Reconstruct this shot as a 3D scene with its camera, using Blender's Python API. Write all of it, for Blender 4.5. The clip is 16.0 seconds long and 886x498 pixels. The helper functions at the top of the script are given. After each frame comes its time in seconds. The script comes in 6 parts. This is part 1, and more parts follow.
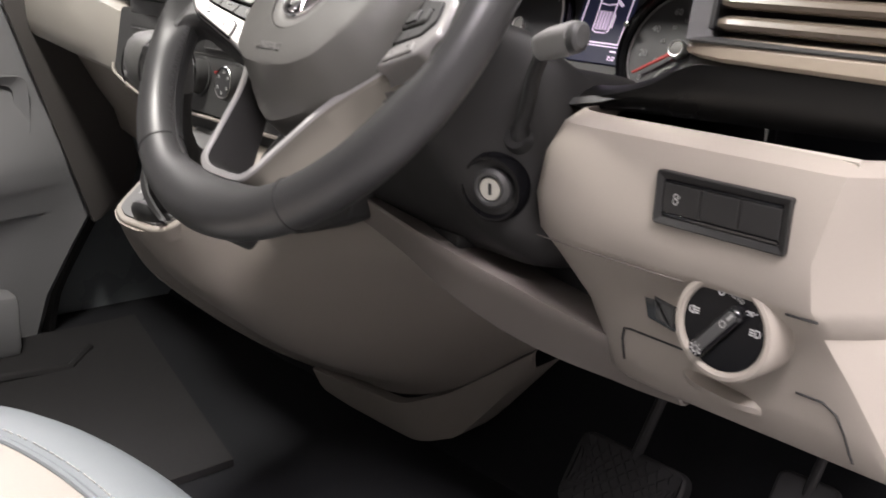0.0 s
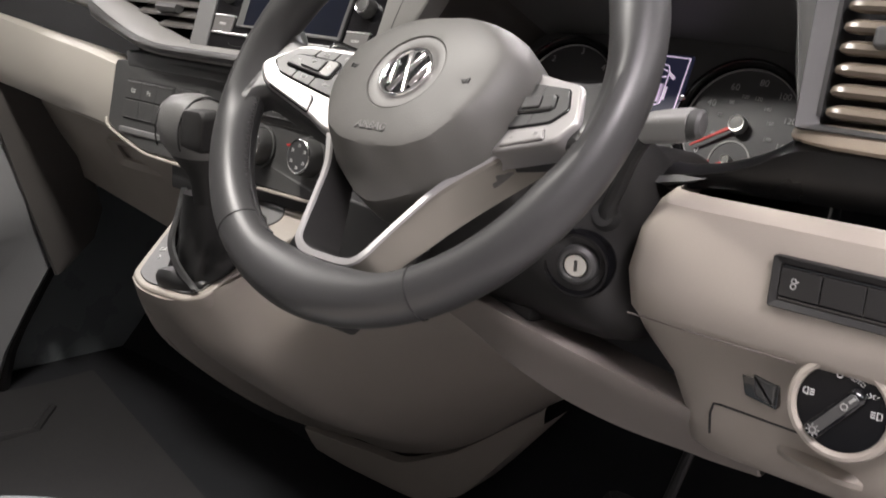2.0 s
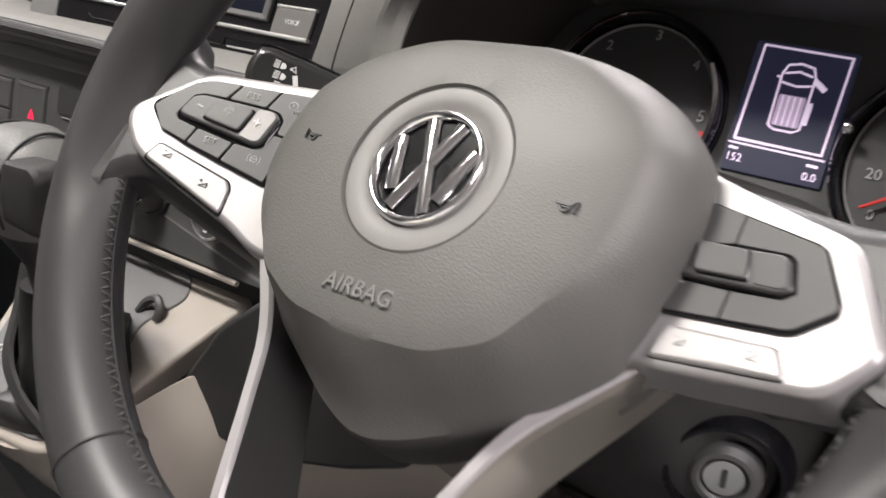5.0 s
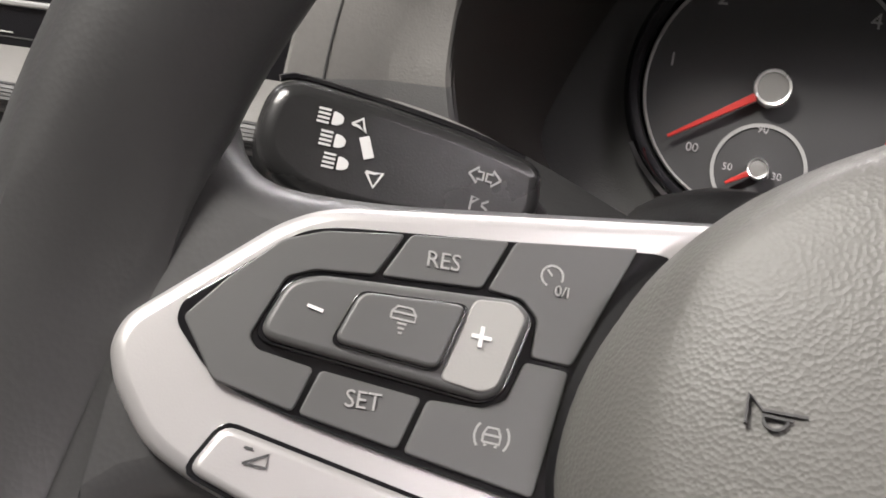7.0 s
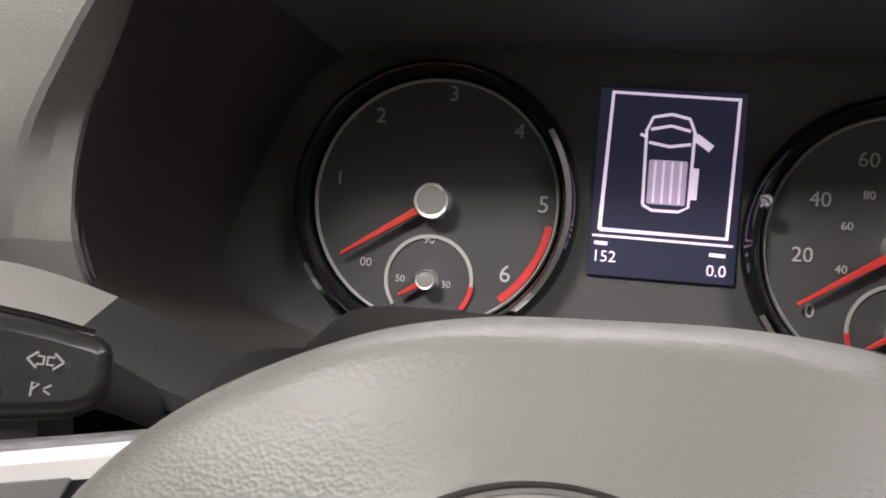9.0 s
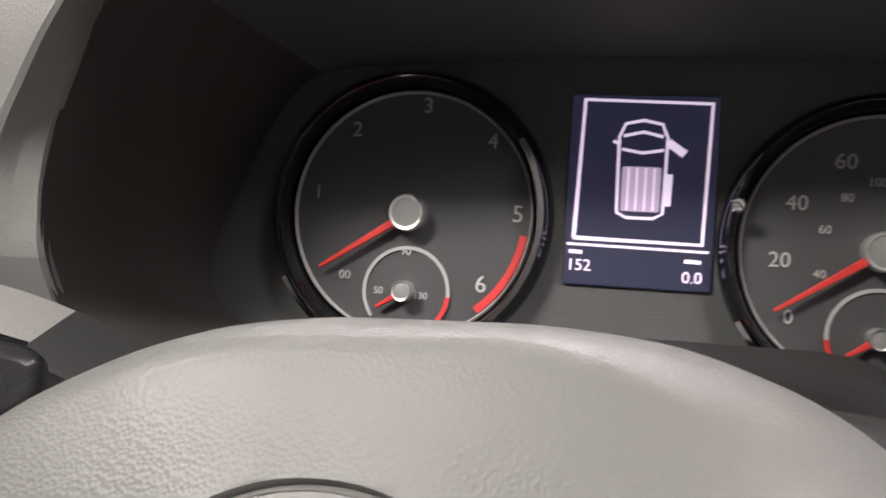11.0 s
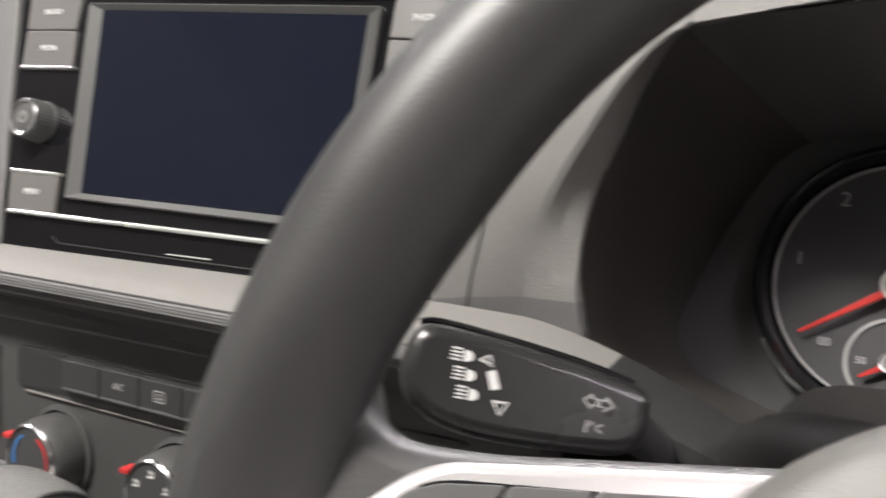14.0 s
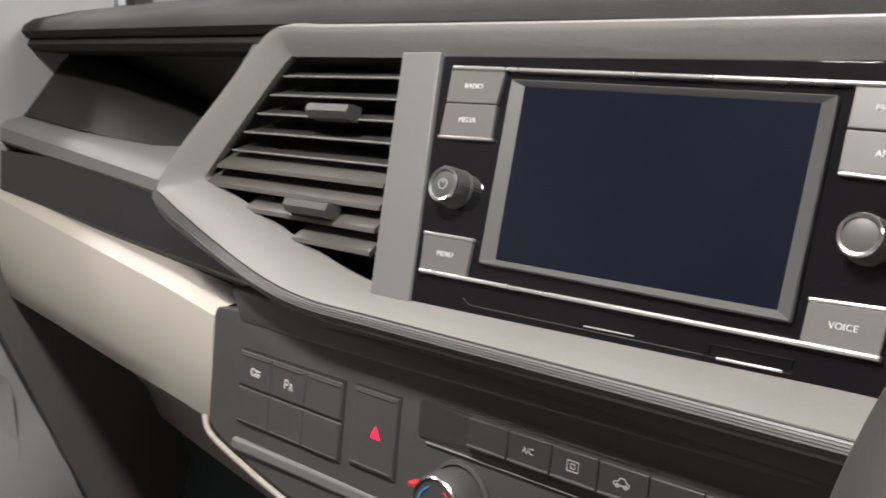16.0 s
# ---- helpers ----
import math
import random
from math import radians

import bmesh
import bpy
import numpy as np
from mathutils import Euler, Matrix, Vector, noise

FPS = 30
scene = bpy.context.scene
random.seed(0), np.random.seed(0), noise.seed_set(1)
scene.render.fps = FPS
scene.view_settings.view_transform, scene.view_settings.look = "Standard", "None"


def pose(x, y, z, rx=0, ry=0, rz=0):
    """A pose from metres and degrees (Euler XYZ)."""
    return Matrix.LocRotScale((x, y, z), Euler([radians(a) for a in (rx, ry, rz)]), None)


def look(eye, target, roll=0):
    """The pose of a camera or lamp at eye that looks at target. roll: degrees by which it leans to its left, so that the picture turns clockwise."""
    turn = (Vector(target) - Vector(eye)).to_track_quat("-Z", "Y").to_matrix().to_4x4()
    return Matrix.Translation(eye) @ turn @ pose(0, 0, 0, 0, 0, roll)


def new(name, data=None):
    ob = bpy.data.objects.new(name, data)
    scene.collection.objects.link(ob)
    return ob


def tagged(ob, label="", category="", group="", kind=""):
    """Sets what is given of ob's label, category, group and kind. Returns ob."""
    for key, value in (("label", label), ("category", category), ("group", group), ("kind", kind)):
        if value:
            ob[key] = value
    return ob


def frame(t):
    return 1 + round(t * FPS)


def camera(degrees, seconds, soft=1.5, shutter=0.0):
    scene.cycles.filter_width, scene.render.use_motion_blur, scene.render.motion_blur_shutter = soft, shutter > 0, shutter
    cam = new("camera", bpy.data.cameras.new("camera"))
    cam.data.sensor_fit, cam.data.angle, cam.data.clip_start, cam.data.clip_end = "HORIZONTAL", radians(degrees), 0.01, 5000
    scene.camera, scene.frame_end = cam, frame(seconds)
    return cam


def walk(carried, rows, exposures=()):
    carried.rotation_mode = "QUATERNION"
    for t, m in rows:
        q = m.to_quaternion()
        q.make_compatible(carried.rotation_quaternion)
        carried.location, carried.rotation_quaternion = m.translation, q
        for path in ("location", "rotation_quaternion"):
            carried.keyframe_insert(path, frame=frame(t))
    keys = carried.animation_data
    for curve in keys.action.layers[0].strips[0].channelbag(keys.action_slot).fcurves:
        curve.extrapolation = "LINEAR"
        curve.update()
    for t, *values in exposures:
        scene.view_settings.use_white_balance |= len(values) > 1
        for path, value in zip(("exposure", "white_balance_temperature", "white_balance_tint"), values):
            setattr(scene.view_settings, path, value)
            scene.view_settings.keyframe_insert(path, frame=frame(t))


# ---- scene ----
cam = camera(48.23, 16.0, soft=1.7, shutter=0.5)
ROWS = [
    (0, 0.5706, -0.3857, 0.7223, 47.15, -16.35, 2.91),
    (0.5, 0.5308, -0.4334, 0.7277, 44.54, -15.35, 2.61),
    (1, 0.4971, -0.4530, 0.7249, 41.58, -15.38, 3.71),
    (1.5, 0.4769, -0.4734, 0.7311, 41.16, -15.12, 4.02),
    (2, 0.4577, -0.4743, 0.7460, 40.73, -14.32, 4.16),
    (2.5, 0.4333, -0.4558, 0.7607, 39.49, -13.74, 4.58),
    (3, 0.3952, -0.4212, 0.7806, 38.15, -13.52, 5.04),
    (3.5, 0.3316, -0.3819, 0.7897, 37.18, -14.56, 5.49),
    (3.7, 0.3132, -0.3684, 0.7911, 36.80, -15.07, 5.61),
    (5.8, 0.0578, -0.1750, 0.7689, 32.29, -22.57, 2.85),
    (6, 0.0211, -0.1682, 0.7667, 28.43, -22.46, 4.03),
    (6.5, -0.0333, -0.1286, 0.7642, 23.70, -22.98, 3.54),
    (7, -0.0563, -0.0990, 0.7613, 20.04, -24.36, 2.53),
    (7.5, -0.0609, -0.1030, 0.7616, 17.62, -24.83, 1.61),
    (8, -0.0451, -0.0907, 0.7710, 14.59, -23.59, 1.29),
    (8.5, -0.0092, -0.0766, 0.7884, 11.47, -22.45, 1.39),
    (8.6, -0.0056, -0.0735, 0.7867, 10.61, -20.98, 0.69),
    (10.8, 0.0360, -0.0770, 0.7927, 12.90, -20.24, -1.02),
    (11, 0.0400, -0.0676, 0.7850, 14.79, -19.74, -1.75),
    (11.5, 0.0411, -0.0526, 0.7799, 16.77, -19.81, -2.35),
    (12, 0.0335, -0.0685, 0.7872, 18.00, -19.31, -1.89),
    (12.5, 0.0288, -0.0706, 0.7877, 20.95, -18.81, -2.13),
    (13, 0.0162, -0.0840, 0.7923, 23.53, -18.67, -2.19),
    (13.5, -0.0050, -0.0986, 0.7946, 26.86, -18.08, -2.03),
    (14, -0.0325, -0.1183, 0.7947, 30.90, -15.91, -2.44),
    (14.5, -0.0637, -0.1345, 0.7960, 34.75, -15.16, -2.17),
    (15, -0.0916, -0.1493, 0.7933, 37.86, -14.60, -1.74),
    (15.5, -0.1105, -0.1596, 0.8023, 40.50, -13.53, -1.53),
    (16, -0.0989, -0.1711, 0.8105, 43.96, -12.53, -1.76),
]
EXPOSURES = [(0.0, 0.40), (2.5, 0.41), (3.5, 0.50), (6.0, 0.52), (7.5, 0.64), (8.5, 0.56), (11.0, 0.76), (12.5, 0.78), (13.5, 0.76), (14.5, 0.78), (15.2, 0.73), (16.0, 0.60)]
walk(cam, [(t, pose(x, y, z, 90 + pitch, 0, yaw) @ pose(0, 0, 0, 0, 0, roll)) for t, x, y, z, yaw, pitch, roll in ROWS], EXPOSURES)

# ---- world and large lights ----
world = bpy.data.worlds.new("hall_air")
scene.world = world
world.use_nodes = True
world.node_tree.nodes["Background"].inputs[0].default_value = (0.62, 0.66, 0.72, 1)
world.node_tree.nodes["Background"].inputs[1].default_value = 0.28

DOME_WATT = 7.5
CEILING_Z = 3.3
# unseen ceiling lights, placed and tuned to light the cab
# x, y, half width, half length, watts
LAMPS = [
    (2.14, -1.25, 0.28, 0.60, 165.0),
    (3.6, 1.2, 0.30, 1.5, 90.0),
    (1.2, -3.4, 0.30, 1.5, 90.0),
    (-0.4, 3.2, 1.5, 0.30, 110.0),
    (-3.6, 0.4, 0.30, 1.5, 95.0),
]


# ---- small building kit ----
def bm_new():
    return bmesh.new()


def plane_frame(y0, z0, tilt, x0=0.0):
    """Local axes: x across the car, y up along a face that leans forward by tilt, z out of the face to the driver."""
    a = radians(tilt)
    return Matrix(((1, 0, 0, x0), (0, math.sin(a), -math.cos(a), y0), (0, math.cos(a), math.sin(a), z0), (0, 0, 0, 1)))


RADIO = plane_frame(0.170, 0.682, 23)
CLIMATE = plane_frame(0.160, 0.620, 10)
CLUSTER = plane_frame(0.2925, 0.6614, 22, -0.0012)
HOODF = plane_frame(0.190, 0.720, 20)
WHEEL = plane_frame(0.0, 0.700, 32)


def rv(z, z0=0.682, tilt=23):
    """Height along the leaning face for a world height z."""
    return (z - z0) / math.cos(radians(tilt))


def thing(name, label, category, at=(0, 0, 0), kind="", group=""):
    ob = new(name)
    ob.empty_display_size = 0.02
    ob.location = at
    return tagged(ob, label, category, group, kind)


def world_at(ob):
    p = Vector(ob.location)
    while ob.parent:
        ob = ob.parent
        p = p + Vector(ob.location)
    return p


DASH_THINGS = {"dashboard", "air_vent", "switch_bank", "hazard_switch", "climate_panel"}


def view_shift(p):
    """Shifts the dash's left half to fit the camera's view: deeper above the ledge, out to the cab below it."""
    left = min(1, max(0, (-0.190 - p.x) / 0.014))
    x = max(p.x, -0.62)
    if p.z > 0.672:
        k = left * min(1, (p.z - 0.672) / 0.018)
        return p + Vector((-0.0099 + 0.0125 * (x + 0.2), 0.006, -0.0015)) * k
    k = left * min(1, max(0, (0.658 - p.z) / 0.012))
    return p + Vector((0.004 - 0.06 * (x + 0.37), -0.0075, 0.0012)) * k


def part(name, bm, material, parent=None, label="", smooth=True, frame_m=None, sharp=35, shifted=True):
    """Links a bmesh as one mesh object under a thing or under a part."""
    if frame_m is not None:
        bmesh.ops.transform(bm, matrix=frame_m, verts=bm.verts)
    top = parent
    while top is not None and top.parent:
        top = top.parent
    if shifted and top is not None and top.name.split(".")[0] in DASH_THINGS:
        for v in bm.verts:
            v.co = view_shift(v.co)
    if parent is not None:
        bmesh.ops.translate(bm, verts=bm.verts, vec=-world_at(parent))
    bmesh.ops.recalc_face_normals(bm, faces=bm.faces)
    lim = radians(sharp)
    for f in bm.faces:
        f.smooth = smooth and any(e.calc_face_angle(0) > 0.003 for e in f.edges)
    for e in bm.edges:
        if len(e.link_faces) == 2 and e.calc_face_angle(0) > lim:
            e.smooth = False
    me = bpy.data.meshes.new(name)
    bm.to_mesh(me)
    bm.free()
    me.materials.append(material)
    ob = new(name, me)
    if parent is not None:
        ob.parent = parent
    if label:
        ob["label"] = label
    return ob


def solid(name, bm, material, label, category, kind="", frame_m=None, group="", smooth=True, sharp=35):
    """A top-level thing that is a single mesh."""
    return tagged(part(name, bm, material, None, "", smooth, frame_m, sharp), label, category, group, kind)


def rpoly(pts, r, seg=4):
    """A polygon with its corners rounded."""
    out, n = [], len(pts)
    for i in range(n):
        p, a, b = Vector(pts[i][:2]), Vector(pts[i - 1][:2]), Vector(pts[(i + 1) % n][:2])
        da, db = a - p, b - p
        d = min(r, da.length * 0.45, db.length * 0.45)
        p0, p1 = p + da.normalized() * d, p + db.normalized() * d
        for k in range(seg + 1):
            t = k / seg
            out.append(p0 * (1 - t) ** 2 + p * 2 * t * (1 - t) + p1 * t * t)
    return out


def rect(x0, y0, x1, y1):
    return [(x0, y0), (x1, y0), (x1, y1), (x0, y1)]


def inset(pts, d):
    """Moves the outline of a counter-clockwise or clockwise polygon inward by d."""
    pts = [Vector(p[:2]) for p in pts]
    n = len(pts)
    area = sum(pts[i].x * pts[(i + 1) % n].y - pts[(i + 1) % n].x * pts[i].y for i in range(n))
    s = 1 if area > 0 else -1
    out = []
    for i in range(n):
        a, p, b = pts[i - 1], pts[i], pts[(i + 1) % n]
        e0, e1 = (p - a), (b - p)
        if e0.length < 1e-9 or e1.length < 1e-9:
            out.append(p.copy())
            continue
        n0, n1 = Vector((-e0.y, e0.x)).normalized() * s, Vector((-e1.y, e1.x)).normalized() * s
        m = n0 + n1
        k = d * 2 / max(m.length_squared, 0.6)
        out.append(p + m * k)
    return out


def loft(bm, rings, close_ring=True, cap0=False, cap1=False, close_path=False):
    rows = [[bm.verts.new(p) for p in ring] for ring in rings]
    n = len(rows[0])
    pairs = list(zip(rows, rows[1:])) + ([(rows[-1], rows[0])] if close_path else [])
    for a, b in pairs:
        for i in range(n if close_ring else n - 1):
            j = (i + 1) % n
            bm.faces.new((a[i], a[j], b[j], b[i]))
    if cap0:
        bm.faces.new(rows[0][::-1])
    if cap1:
        bm.faces.new(rows[-1])
    return rows


def slab(bm, pts, n0, n1, bevel=0.0008, dome=0.0):
    """A plate with a rounded front edge: outline pts, from depth n0 to its front at n1."""
    rings = [[(p[0], p[1], n0) for p in pts], [(p[0], p[1], n1 - bevel) for p in pts]]
    if bevel > 0:
        for k in (0.3, 0.65, 1.0):
            q = inset(pts, bevel * (1 - math.cos(k * math.pi / 2)))
            rings.append([(p[0], p[1], n1 - bevel + bevel * math.sin(k * math.pi / 2)) for p in q])
    rows = loft(bm, rings, True, True, False)
    q = inset(pts, bevel + min(0.0001, bevel * 0.25 + 0.00002))
    rows += loft(bm, [[(p[0], p[1], n1) for p in q]], True)
    for i in range(len(pts)):
        j = (i + 1) % len(pts)
        bm.faces.new((rows[-2][i], rows[-2][j], rows[-1][j], rows[-1][i]))
    n = len(q)
    turn = [(q[i] - q[i - 1]).cross(q[(i + 1) % n] - q[i]) for i in range(n)]
    if n <= 40 and (min(turn) > -1e-9 or max(turn) < 1e-9):
        c = sum(q, Vector((0, 0))) / n
        for k in (0.5, 0.12):
            rows += loft(bm, [[(*(c + (p - c) * k), n1) for p in q]], True)
            for i in range(n):
                bm.faces.new((rows[-2][i], rows[-2][(i + 1) % n], rows[-1][(i + 1) % n], rows[-1][i]))
    face = bm.faces.new(rows[-1])
    bmesh.ops.triangulate(bm, faces=[face, *[f for f in bm.faces if len(f.verts) > 4 and f is not face]])
    return bm


def plate(pts, n0, n1, bevel=0.0008):
    return slab(bm_new(), pts, n0, n1, bevel)


def frame_plate(bm, outer, inner, n0, n1, n_in=None, bevel=0.0006):
    """A flat ring between two outlines with as many points each."""
    n_in = n1 if n_in is None else n_in
    o1 = inset(outer, bevel)
    loft(bm, [[(p[0], p[1], n0) for p in outer], [(p[0], p[1], n1 - bevel) for p in outer], [(p[0], p[1], n1) for p in o1],
              [(p[0], p[1], n_in) for p in inner], [(p[0], p[1], n0) for p in inner]], True, close_path=True)
    return bm


def lathe(bm, profile, centre=(0, 0), seg=40, knurl=0.0, squash=1.0, a0=0.0, a1=math.tau):
    """Turns (radius, depth) pairs round the z axis through centre."""
    full = abs(a1 - a0 - math.tau) < 1e-6
    rings = []
    for k in range(seg if full else seg + 1):
        a = a0 + (a1 - a0) * k / seg
        ring = []
        for r, z in profile:
            q = r * (1 + (knurl if k % 2 else 0))
            ring.append((centre[0] + q * math.cos(a), centre[1] + q * math.sin(a) * squash, z))
        rings.append(ring)
    rows = loft(bm, rings, False, close_path=full)
    for end in (0, -1):
        if full and profile[end][0] > 1e-5:
            loop = [r[end] for r in rows]
            bm.faces.new(loop)
    if full and (profile[0][0] <= 1e-5 or profile[-1][0] <= 1e-5):
        bmesh.ops.remove_doubles(bm, verts=bm.verts, dist=1e-6)
    return bm


def tube(bm, path, radius, seg=8, closed=False, squash=1.0, cap=True):
    """A round bar along a line of points; radius may be a list."""
    path = [Vector(p) for p in path]
    n = len(path)
    rings = []
    last = None
    for i in range(n):
        a = path[i - 1] if (i or closed) else path[i]
        b = path[(i + 1) % n] if (i < n - 1 or closed) else path[i]
        t = (b - a).normalized()
        ref = last if last is not None else (Vector((0, 0, 1)) if abs(t.z) < 0.9 else Vector((1, 0, 0)))
        s = t.cross(ref).normalized()
        u = s.cross(t).normalized()
        last = u
        r = radius[i] if isinstance(radius, (list, tuple)) else radius
        rings.append([path[i] + s * (r * math.cos(k * math.tau / seg)) + u * (r * squash * math.sin(k * math.tau / seg)) for k in range(seg)])
    loft(bm, rings, True, cap and not closed, cap and not closed, closed)
    return bm


def arc(cx, cy, r, a0, a1, n):
    return [(cx + r * math.cos(radians(a0 + (a1 - a0) * i / n)), cy + r * math.sin(radians(a0 + (a1 - a0) * i / n))) for i in range(n + 1)]


def band(bm, line, width, n0, n1):
    """A raised flat line of the given width along 2D points (icons, dial marks)."""
    line = [Vector(p) for p in line]
    left, right = [], []
    for i, p in enumerate(line):
        a, b = line[max(i - 1, 0)], line[min(i + 1, len(line) - 1)]
        d = (b - a).normalized() if (b - a).length > 1e-9 else Vector((1, 0))
        m = Vector((-d.y, d.x)) * width / 2
        left.append(p + m)
        right.append(p - m)
    rows = [[bm.verts.new((p.x, p.y, n1)) for p in left], [bm.verts.new((p.x, p.y, n1)) for p in right],
            [bm.verts.new((p.x, p.y, n0)) for p in right], [bm.verts.new((p.x, p.y, n0)) for p in left]]
    for r in range(4):
        s = rows[(r + 1) % 4]
        for i in range(len(line) - 1):
            bm.faces.new((rows[r][i], rows[r][i + 1], s[i + 1], s[i]))
    for i in (0, -1):
        bm.faces.new([rows[r][i] for r in range(4)])
    return bm


def bars(lines, width, n0, n1):
    bm = bm_new()
    for ln in lines:
        band(bm, ln, width, n0, n1)
    return bm


def lettering(name, text, size, x, y, n, frame_m, material, parent, align="CENTER", turn=0.0, thick=0.0002, squeeze=1.0):
    """Words in the built-in font, as a mesh."""
    cu = bpy.data.curves.new(name, "FONT")
    cu.body, cu.size, cu.align_x, cu.align_y, cu.extrude, cu.resolution_u = text, size, align, "CENTER", thick, 3
    tmp = new(name, cu)
    me = bpy.data.meshes.new_from_object(tmp.evaluated_get(bpy.context.evaluated_depsgraph_get()))
    bpy.data.objects.remove(tmp)
    bm = bm_new()
    bm.from_mesh(me)
    bpy.data.meshes.remove(me)
    bmesh.ops.transform(bm, matrix=pose(x, y, n, 0, 0, turn) @ Matrix.Diagonal((squeeze, 1, 1, 1)), verts=bm.verts)
    return part(name, bm, material, parent, "", False, frame_m)


def spline(pts, per=6):
    """A smooth open line through points of any size."""
    pts = [Vector(p) for p in pts]
    out = []
    for i in range(len(pts) - 1):
        p0, p1, p2, p3 = pts[max(i - 1, 0)], pts[i], pts[i + 1], pts[min(i + 2, len(pts) - 1)]
        for k in range(per):
            t = k / per
            out.append(0.5 * (2 * p1 + (p2 - p0) * t + (2 * p0 - 5 * p1 + 4 * p2 - p3) * t * t + (3 * p1 - p0 - 3 * p2 + p3) * t ** 3))
    out.append(pts[-1])
    return out


def sheet(bm, rows, thick, away=(0, 1, 0)):
    """A skin through rows of points, with thickness on the side away from the eye."""
    away = Vector(away) * thick
    a = [[bm.verts.new(p) for p in r] for r in rows]
    b = [[bm.verts.new(Vector(p) + away) for p in r] for r in rows]
    nr, nc = len(rows), len(rows[0])
    for i in range(nr - 1):
        for j in range(nc - 1):
            bm.faces.new((a[i][j], a[i][j + 1], a[i + 1][j + 1], a[i + 1][j]))
            bm.faces.new((b[i][j], b[i + 1][j], b[i + 1][j + 1], b[i][j + 1]))
    for i in range(nr - 1):
        for j in (0, nc - 1):
            bm.faces.new((a[i][j], a[i + 1][j], b[i + 1][j], b[i][j]))
    for j in range(nc - 1):
        for i in (0, nr - 1):
            bm.faces.new((a[i][j], a[i][j + 1], b[i][j + 1], b[i][j]))
    return bm


def box(bm, x0, y0, z0, x1, y1, z1, bevel=0.0):
    before = set(bm.verts)
    bmesh.ops.create_cube(bm, size=1, matrix=Matrix.LocRotScale(((x0 + x1) / 2, (y0 + y1) / 2, (z0 + z1) / 2), None, (x1 - x0, y1 - y0, z1 - z0)))
    if bevel:
        vs = set(bm.verts) - before
        bmesh.ops.bevel(bm, geom=list({e for v in vs for e in v.link_edges}), offset=bevel, segments=2, affect="EDGES", profile=0.5)
    return bm


# ---- materials ----
def mat(name, colour, rough=0.5, metal=0.0, grain=0.0, scale=900.0, spots=0.0, coat=0.0, voronoi=False, spec=0.5, rough_var=0.08):
    """A surface with fine relief, broad wear in its gloss and slight blotches of tone."""
    m = bpy.data.materials.new(name)
    m.use_nodes = True
    nt = m.node_tree
    b = nt.nodes["Principled BSDF"]
    b.inputs["Base Color"].default_value = (*colour, 1)
    b.inputs["Roughness"].default_value = rough
    b.inputs["Metallic"].default_value = metal
    b.inputs["Specular IOR Level"].default_value = spec
    b.inputs["Coat Weight"].default_value = coat
    b.inputs["Coat Roughness"].default_value = 0.05
    tc = nt.nodes.new("ShaderNodeTexCoord")
    big = nt.nodes.new("ShaderNodeTexNoise")
    big.inputs["Scale"].default_value, big.inputs["Detail"].default_value = 14.0, 5.0
    nt.links.new(tc.outputs["Object"], big.inputs["Vector"])
    if rough_var:
        r = nt.nodes.new("ShaderNodeMapRange")
        r.inputs["To Min"].default_value, r.inputs["To Max"].default_value = max(rough - rough_var, 0.02), min(rough + rough_var, 1)
        r.inputs["From Min"].default_value, r.inputs["From Max"].default_value = 0.3, 0.7
        nt.links.new(big.outputs["Fac"], r.inputs["Value"])
        nt.links.new(r.outputs["Result"], b.inputs["Roughness"])
    if spots:
        fine = nt.nodes.new("ShaderNodeTexNoise")
        fine.inputs["Scale"].default_value, fine.inputs["Detail"].default_value = scale * 0.5, 3.0
        nt.links.new(tc.outputs["Object"], fine.inputs["Vector"])
        add = nt.nodes.new("ShaderNodeMath")
        add.operation = "MULTIPLY_ADD"
        add.inputs[1].default_value = 0.5
        nt.links.new(fine.outputs["Fac"], add.inputs[0])
        half = nt.nodes.new("ShaderNodeMath")
        half.operation = "MULTIPLY"
        half.inputs[1].default_value = 0.5
        nt.links.new(big.outputs["Fac"], half.inputs[0])
        nt.links.new(half.outputs[0], add.inputs[2])
        mix = nt.nodes.new("ShaderNodeMix")
        mix.data_type = "RGBA"
        mix.inputs["A"].default_value = (*[c * (1 - spots) for c in colour], 1)
        mix.inputs["B"].default_value = (*[min(c * (1 + spots), 1) for c in colour], 1)
        nt.links.new(add.outputs[0], mix.inputs["Factor"])
        nt.links.new(mix.outputs["Result"], b.inputs["Base Color"])
    if grain:
        if voronoi:
            tex = nt.nodes.new("ShaderNodeTexVoronoi")
            tex.feature = "F1"
            out = tex.outputs["Distance"]
        else:
            tex = nt.nodes.new("ShaderNodeTexNoise")
            tex.inputs["Detail"].default_value = 4.0
            out = tex.outputs["Fac"]
        tex.inputs["Scale"].default_value = scale
        nt.links.new(tc.outputs["Object"], tex.inputs["Vector"])
        bump = nt.nodes.new("ShaderNodeBump")
        bump.inputs["Strength"].default_value, bump.inputs["Distance"].default_value = grain, 0.0006
        nt.links.new(out, bump.inputs["Height"])
        nt.links.new(bump.outputs["Normal"], b.inputs["Normal"])
    return m


def glow(name, colour, strength):
    m = mat(name, colour, 0.4, rough_var=0)
    b = m.node_tree.nodes["Principled BSDF"]
    b.inputs["Emission Color"].default_value = (*colour, 1)
    b.inputs["Emission Strength"].default_value = strength
    return m


